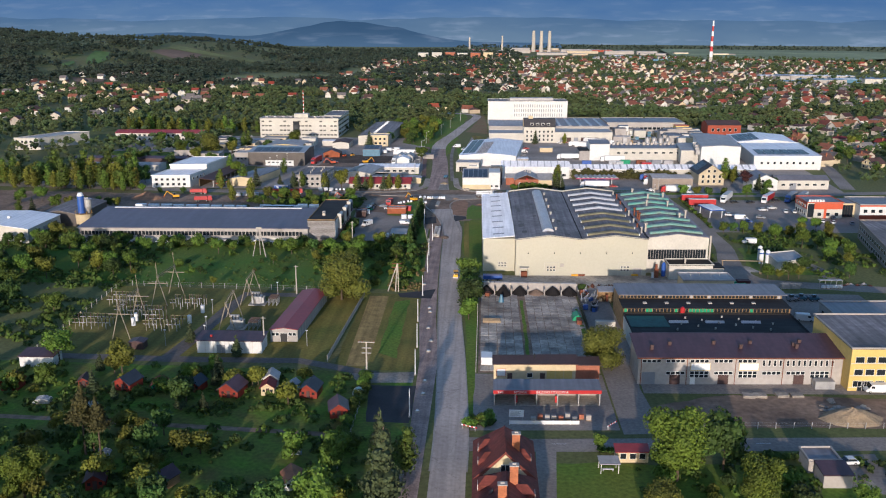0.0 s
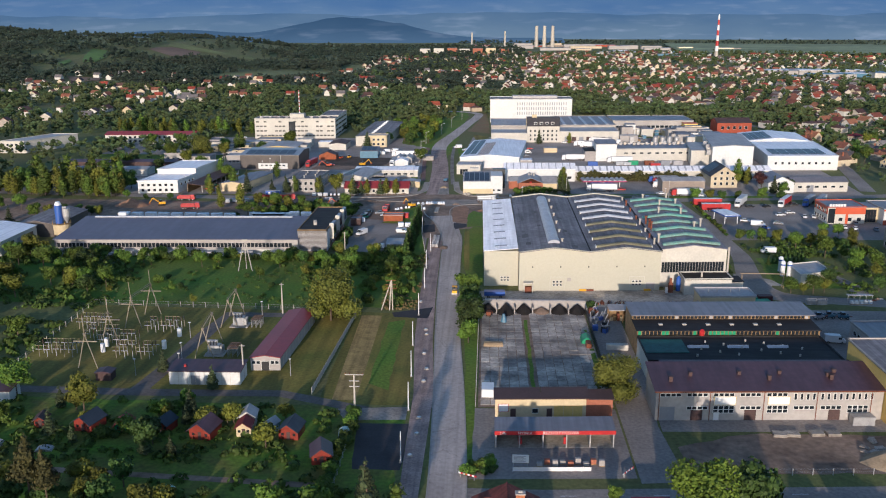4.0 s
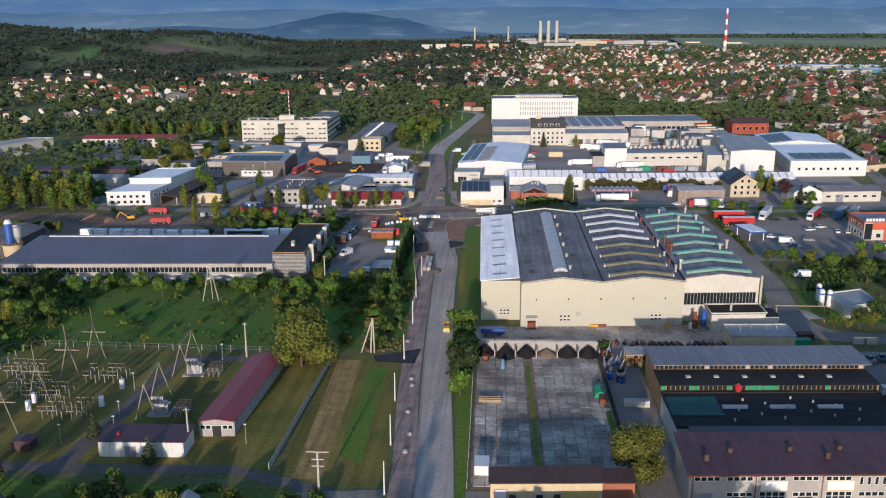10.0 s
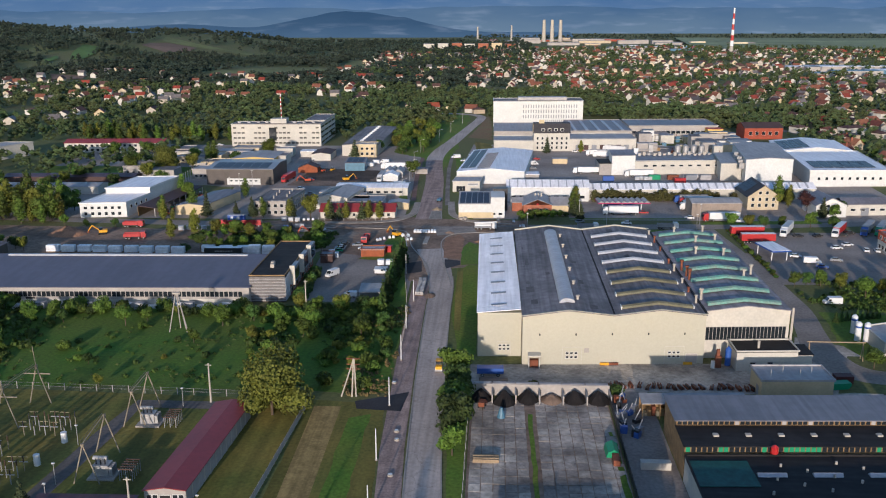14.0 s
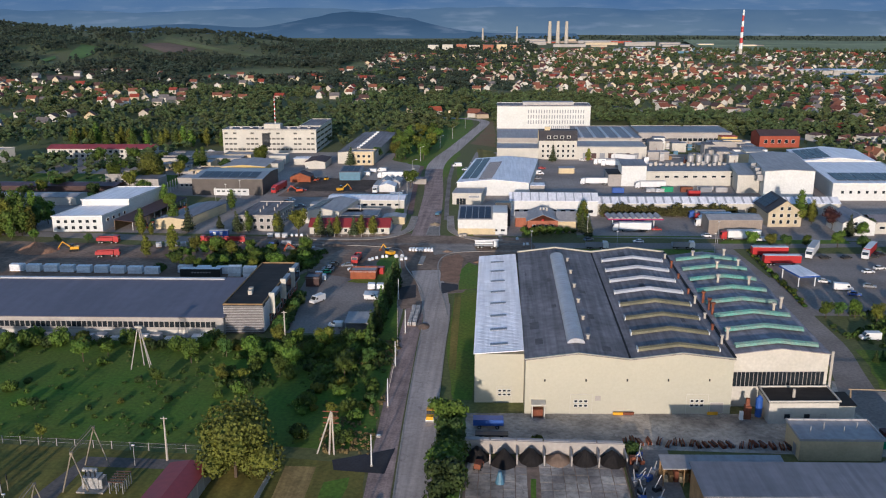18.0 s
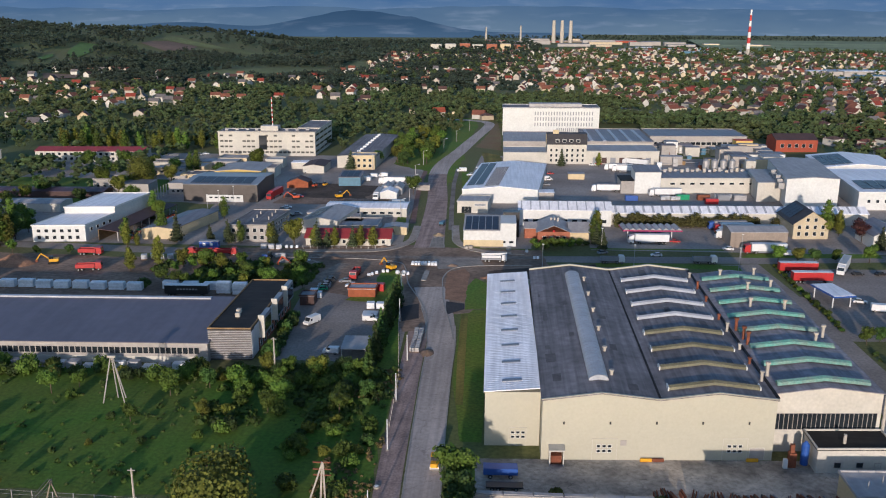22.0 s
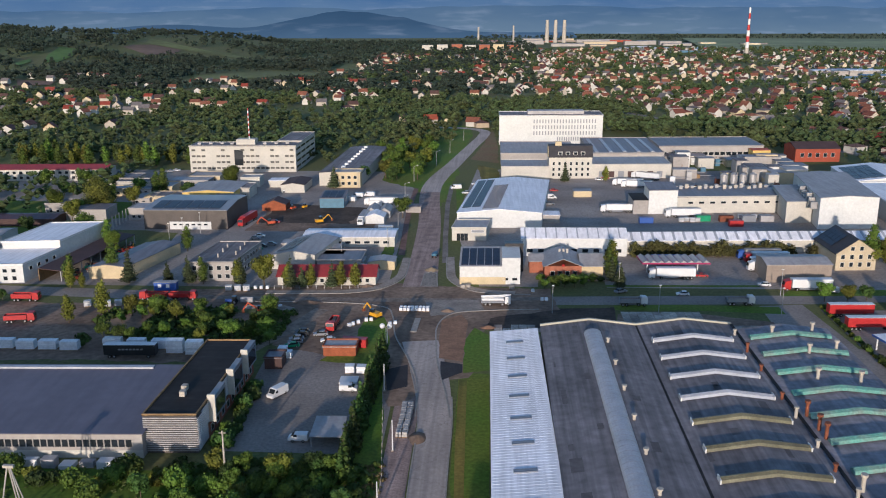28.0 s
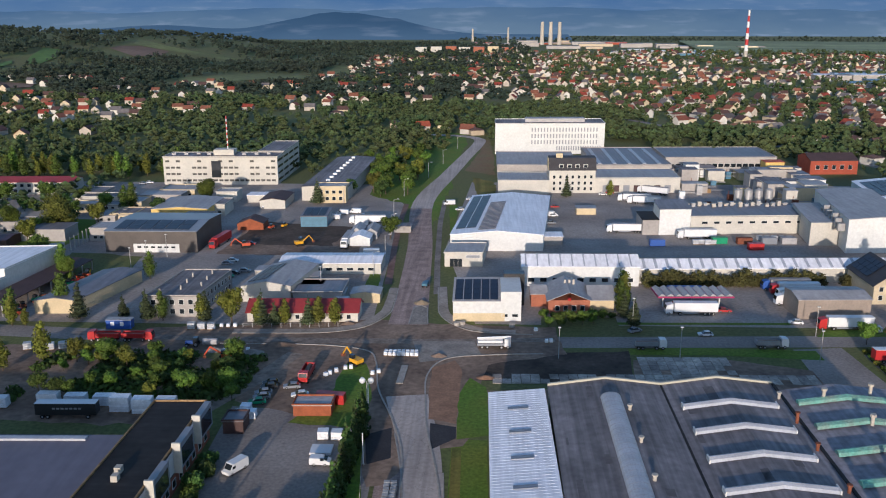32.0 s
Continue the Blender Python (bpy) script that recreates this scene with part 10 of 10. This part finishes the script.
def machine(x, y, rz, paint, label):
    t = empty("farm_machine", label, "machine", (x, y, 0.06), rz, "stored machines")
    Mesh().extrude_b([(-1.6, 0.6), (1.2, 0.6), (1.6, 1.1), (0.6, 1.5), (-1.4, 1.3)], -0.7, 0.7).make("body", paint, t)
    Mesh().box(-0.9, -0.55, 1.5, 0.3, 0.55, 2.3).make("cab", GLASS, t)
    Mesh().rod((1.4, 0, 0.9), (2.8, 0, 0.5 + (x % 1.0)), 0.12).make("arm", RUST, t)
    wheels(t, (-1.0, 1.0), 0.8, 0.45, 0.28)


def yards():
    rnd = random.Random(15)
    place(van(WHITEP, "white delivery van in a dealer's yard"), [(-68.7, 606, 170), (-66.6, 616.3, 175), (-46.6, 488.6, 165), (-61, 619, 172), (30, 618, 10), (-174, 600, 60)])
    place(car(GREYP, "grey car parked in a row"), [(-96, 531, 8), (-205.9, 675.4, 95), (-187, 683, 10), (-52, 612, 10), (29, 603, 8), (-215, 677, 95)])
    place(car(WHITEP, "white car parked in a yard"), [(-95.1, 535, 8), (-209.4, 675.2, 95), (-56, 612, 5), (31, 617.5, 5), (-184.5, 686, 10), (-8, 652, 15)])
    place(car(WHITEP, "white car at the lorry park"), [(150, 425, 80), (154, 424.6, 80), (158, 424, 80), (140, 428, 10), (146, 433, 15), (166, 420, 80), (120, 415, -10)])
    place(car(RED, "dark red car parked in a yard"), [(-97.4, 515.6, 8), (33, 636.3, 5)])
    place(lorry(WHITEP, (WHITEP, PALEROOF), "white box lorry at a loading yard"), [(-52, 598.5, 183), (-56, 563.4, 268), (60, 588.7, 182), (86.7, 672, 150), (78, 648, 175), (74, 653, 175)])
    place(lorry(RED, (RED, RED), "red lorry beside a dark storehouse"), [(-107, 560, 262)])
    for x, y, rz, p, lab in ((66, 566, 3, BLUE, "blue steel container in a factory yard"), (92, 571, 4, GREENP, "dark green skip container in a factory yard"), (102, 571, 4, RUST, "rusty brown container in a factory yard"), (104, 562, 4, RED, "red steel container in a factory yard"), (-105, 631, 3, BLUE, "blue container behind a hall"), (-58, 596, 3, WHITEP, "white office container in a yard"),
                             (-171, 545, 30, PALEROOF, "pale grey container beside a fence"), (-60, 500, 3, PALEROOF, "pale container between sheds"), (112, 571.5, 4, GREYP, "grey steel container in a factory yard"), (120, 572, 4, PALEROOF, "pale container in a factory yard"), (-47, 545, 4, WHITEP, "white roofed store tent")):
        box_container(x, y, rz, p, lab)
    for i in range(14):
        machine(-146 + rnd.uniform(-1.5, 2.5) + i * 0.35, 472 + i * 3.4, rnd.uniform(0, 180), rnd.choice((ORANGE, RUST, GREENP, RED, YELLOWP)), "small used farm machine under a shelter")
    for x, y, p, lab in ((-75.4, 565, YELLOWP, "yellow compact loader on dark earth"), (-93, 587, ORANGE, "orange crane carrier beside a hut"), (-88, 590, YELLOWP, "yellow compact loader beside a hut"), (-106, 627, WHITEP, "white crane lorry behind a hall"), (-100, 631, ORANGE, "orange crane lorry behind a hall"), (-152, 512, ORANGE, "orange machine beside the fence")):
        machine(x, y, rnd.uniform(0, 90), p, lab)
    h = simple("machine_hut", "low hut with dark red roof and orange gable", "hut", (-107, 583.7), (-96, 585), 9, 2.8, REDTIMBER, BROWNROOF, "b", 2.2)
    for x, y, w, d, hh, wall, roof, lab in ((-70, 496, 9, 8, 3.2, GREYWALL, GREYROOF, "low shed with blue-grey flat roof"), (-61, 497, 7, 7, 3.6, GREYWALL, GREYROOF, "low shed with blue-grey flat roof"), (-69, 506, 12, 6, 3.4, OFFWHITE, PALEROOF, "low shed with pale flat roof"), (-55, 497, 5, 9, 3.0, GREYWALL, GREYP, "narrow grey shed with dark roof"),
                                            (-81, 514, 8, 6, 3.0, OFFWHITE, PALEROOF, "low pale shed beside a long warehouse"), (42, 622, 9, 6, 3.0, PALEYELLOW, GREYP, "small cream hut with dark roof"), (22, 566, 9, 8, 3.4, GREYWALL, WHITEROOF, "open store with white roof"), (-39, 583, 7, 6, 2.8, GREYWALL, FELT, "small grey garage with dark roof"), (-46, 592, 8, 5, 2.8, GREYWALL, FELT, "small grey garage with dark roof"),
                                            (-205, 640, 24, 9, 3.4, OFFWHITE, FELT, "long garage block with felt roof"), (-170, 636, 20, 10, 4, GREYWALL, PALEROOF, "grey workshop with flat roof"), (-118, 640, 12, 8, 3.6, OFFWHITE, WHITEROOF, "small store with white roof"), (-190, 560, 18, 12, 5, GREYWALL, GREYROOF, "grey shed with flat roof")):
        simple("yard_shed", lab, "shed", (x, y), (x + w, y + w * 0.06), d, hh, wall, roof, parapet=False)
    for i in range(4):
        t = empty("upright_tank", "upright steel tank in the factory yard", "tank", (122 + i * 5, 645.5 + i * 0.3, 0), group="upright tanks")
        Mesh().tube(0, 0, 0.4, 8.0, 1.9, n=16).tube(0, 0, 8.0, 9.0, 1.9, 0.3, n=16).make("shell", STEEL, t)
        Mesh().tube(0, 0, 0, 0.4, 2.1, n=12).make("base", KERB, t)
        Mesh().rod((1.95, 0, 0.4), (1.95, 0, 9.2), 0.12).make("pipe", PALEPOLE, t)
    for i in range(38):
        x, y = 96 + rnd.random() * 78, 618 + rnd.random() * 105
        t = empty("process_unit", "pipework and cooler on a plant roof", "machinery", (x, y, 0.0), rnd.uniform(-5, 8), "process units")
        z = 1.8 + rnd.random() * 3.2
        Mesh().box(0, 0, 0, 2.8, 2.0, z).make("body", rnd.choice((STEEL, PALEYELLOW, YELLOW, CYAN, TIMBER, RUST, WHITEP)), t)
        Mesh().rod((0.4, 1, z), (0.4, 1, z + 1.8), 0.16, 8).make("stack_pipe", rnd.choice((STEEL, RUST)), t)
        Mesh().rod((0, 0.5, z - 0.6), (7 + rnd.random() * 6, 0.8, z - 0.6), 0.22, 6).make("pipe", STEEL, t)
    simple("yellow_plant_block", "yellow plant block with flat roof", "building", (160, 728), (171, 729), 9, 8, YELLOW, ORANGE, parapet=False)
    for i in range(9):
        t = empty("concrete_post", "tall pale concrete fence post", "post", (-163 + i * 0.1, 547 + i * 3.4, 0), group="fence posts")
        Mesh().tube(0, 0, 0, 5.5, 0.32, 0.24, n=6).make("shaft", PALEPOLE, t)
    wrap = mat("grey_white_film", (0.50, 0.51, 0.52), 0.45, scale=1.0, vary=0.25, rand=0.2)
    p = pallet_stack(2.2, 1.8, 1.9, wrap, "film-wrapped goods stacked in a yard")
    place(p, [(84 + i * 2.4, 570 + (i % 2) * 0.6, 4) for i in range(4)] + [(-57 + (i % 4) * 2.5, 527 + (i // 4) * 2.2, 3) for i in range(6)] + [(112 + i * 3.0, 578, 4) for i in range(5)] + [(-88 + i * 3, 462.5, 8) for i in range(3)] + [(-128 + i * 3.2, 444 + i % 2, 20) for i in range(4)])
    for x, y in ((-8.5, 470.5), (-6.8, 471.2), (8.0, 470.0)):
        t = empty("concrete_ring", "pale concrete sewer ring on the verge", "pipe ring", (x, y, 0.06), group="sewer rings")
        Mesh().tube(0, 0, 0, 1.0, 0.9, n=14).make("ring", KERB, t)
    t = empty("lying_slab", "long pale concrete slab lying in the junction", "slab", (-21.5, 427.5, 0.09), 88)
    Mesh().box(-0.5, -0.9, 0, 11.0, 0.9, 0.25).make("slab", KERB, t)
    fence([(-72, 465.2), (-41, 467.2)], 1.4, 2.6, "low wire fence before a red-roofed lodge", STEEL)


def lane_goods():
    """Tanks, cages and stored plant on the yard by the works lane."""
    for i in range(5):
        t = empty("liquid_tank", "white plastic liquid tank in a steel cage", "tank", (120.2 + i * 1.45, 296.2 + i * 0.05, 0.08), 2, "liquid tanks")
        Mesh().box(0, 0, 0.16, 1.1, 1.0, 1.15).tube(0.55, 0.5, 1.15, 1.25, 0.14, n=8).make("tank", WHITEP, t)
        Mesh().box(-0.04, -0.04, 0, 1.14, 1.04, 0.14).make("pallet", TIMBER, t)
        for k in range(4):
            Mesh().box(-0.04, -0.05, 0.3 + k * 0.25, 1.14, -0.01, 0.34 + k * 0.25).make("cage_bar", STEEL, t)
    t = empty("rack", "long open steel rack over white tanks", "rack", (119.6, 297.6, 0.07), 2)
    for k in range(5):
        Mesh().box(k * 1.95, 0, 0, 0.1 + k * 1.95, 0.1, 2.6).make("post", STEEL, t)
    Mesh().box(-0.1, -0.3, 2.6, 8.1, 1.6, 2.7).make("roof", PALEROOF, t)
    for i in range(2):
        t = empty("wire_cage", "grey wire-mesh storage cage on the yard", "cage", (105.8 + i * 3.4, 295.2, 0.08), 2, "storage cages")
        Mesh().box(0, 0, 0, 3.1, 1.8, 0.12).make("base", STEEL, t)
        Mesh().box(0.1, 0.1, 0.12, 3.0, 1.7, 1.5).make("content", GREYWALL, t)
        for k in range(6):
            Mesh().box(k * 0.61, -0.03, 0.12, 0.06 + k * 0.61, 0.03, 2.2).make("bar", STEEL, t)
        Mesh().box(0, -0.03, 2.14, 3.1, 0.03, 2.2).make("top_bar", STEEL, t)
    box_container(87.8, 296.6, 2, GREENP, "green steel skip beside the hall's annexe", 2.8, 2.4, 1.7)
    box_container(91.2, 297.0, 2, mat("dark_red_steel", (0.07, 0.02, 0.02), 0.6, scale=0.5, vary=0.3), "dark red steel skip beside the hall's annexe", 4.4, 2.4, 2.0)
    teal = mat("teal_machine_paint", (0.045, 0.12, 0.17), 0.5, scale=0.6, vary=0.35)
    for x, y, rz, p in ((104.6, 281.2, 10, GREYP), (108.2, 282.4, -6, teal), (112.2, 281.8, 4, teal)):
        machine(x, y, rz, p, "dismantled teal plant stored beside a workshop")
    t = empty("conveyor_frame", "long teal steel conveyor frame lying on the yard", "conveyor", (103.6, 283.4, 0.08), 3)
    for k in range(2):
        Mesh().box(0, k * 1.2, 0.5, 11, k * 1.2 + 0.15, 0.9).make("beam", teal, t)
    for k in range(8):
        Mesh().rod((0.6 + k * 1.4, 0, 0.85), (0.6 + k * 1.4, 1.3, 0.85), 0.12, 8).make("roller", STEEL, t)
    for k in range(4):
        Mesh().box(0.3 + k * 3.4, 0, 0, 0.5 + k * 3.4, 1.3, 0.5).make("foot", teal, t)
    for i in range(7):
        heap("rubble_heap", "small heap of brown rubble and scrap", 129.5 + i * 1.5, 300.8 + (i % 3) * 0.9, 1.0, 0.8, 0.5 + (i % 2) * 0.3, (RUST, DIRT, GREYWALL)[i % 3], 300 + i, rings=4, n=9)


yards()
lane_goods()
patch("slab_track", [(123.5, 329), (128, 330), (134, 311), (131, 306), (126, 308)], 0.09, CONCRETE, "broken concrete track among the trees", rough=0.2, step=2)
for i in range(12):
    x, y = -1.5 + (i * 37 % 60) / 10, 182 + (i * 53 % 50) / 10
    BUSH.plant(x, y, random.Random(i), None, 0.65)
strip("town_street", [(206, 490, 4), (222, 560, 4), (236, 640, 4), (248, 740, 4), (210, 840, 4), (120, 1010, 3.5)], 0.06, ASPHALT, "grey street along the houses of the town")


# ---- slabs of the concrete yard ----
def slab_yard():
    base = patch("slab_yard", [(0.6, 213.6), (32.9, 215.0), (33.2, 284), (0.6, 283.6)], 0.03, DIRT, "old yard of cracked concrete slabs with weeds in the joints", "yard")
    rnd = random.Random(12)
    shapes = []
    for k in range(6):
        m = Mesh()
        j = lambda: rnd.uniform(-0.06, 0.06)  # noqa: E731
        r = [(0.07 + j(), 0.07 + j()), (2.35 + j(), 0.07 + j()), (2.36 + j(), 2.9 + j()), (0.08 + j(), 2.88 + j())]
        m.prism(r, 0.0, 0.12)
        shapes.append(m.data("slab", [STAINED]))
    for c in range(13):
        if c == 5:
            continue
        for r in range(23):
            x, y = 1.1 + c * 2.45, 214.8 + r * 2.98 + c * 0.06
            s = put("slab", shapes[rnd.randrange(6)], base, "", (x, y, 0.03 + rnd.uniform(-0.02, 0.02)))
            s.rotation_euler = (rnd.uniform(-0.006, 0.006), rnd.uniform(-0.006, 0.006), rnd.uniform(-0.012, 0.012))


slab_yard()
weeds = patch("weed_strip", [(13.9, 216), (14.9, 216), (15.0, 276), (14.0, 276)], 0.12, MEADOW, "strip of weeds between the slabs", rough=0.25, step=1.5)
weeds = patch("weed_strip", [(31.2, 238), (32.6, 238), (32.8, 268), (31.5, 268)], 0.16, MEADOW, "strip of weeds along the fence", rough=0.3, step=1.5)
weeds = patch("roadside_grass", [(-2.6, 186), (-0.4, 186), (0.2, 300), (-5.5, 312), (-5.6, 290), (-3.0, 240)], 0.055, MEADOW, "green verge beside the kerb", rough=0.25, step=2)


def apron_slabs():
    base = bpy.data.objects["slab_apron"]
    rnd = random.Random(31)
    m = Mesh().prism([(0.06, 0.07), (2.37, 0.05), (2.36, 2.9), (0.08, 2.88)], 0.0, 0.12).data("slab", [STAINED])
    for c in range(35):
        for r in range(8):
            x, y = 2.0 + c * 2.45, 425.5 + r * 2.98 + c * 0.10
            if (x < 40 and 1 <= r <= 2) or (40 <= x < 64 and 1 <= r <= 6) or (64 <= x < 84 and 1 <= r <= 2):
                if rnd.random() < 0.92:
                    s = put("slab", m, base, "", (x, y, 0.045 + rnd.uniform(-0.02, 0.02)))
                    s.rotation_euler = (rnd.uniform(-0.008, 0.008), rnd.uniform(-0.008, 0.008), rnd.uniform(-0.015, 0.015))


apron_slabs()
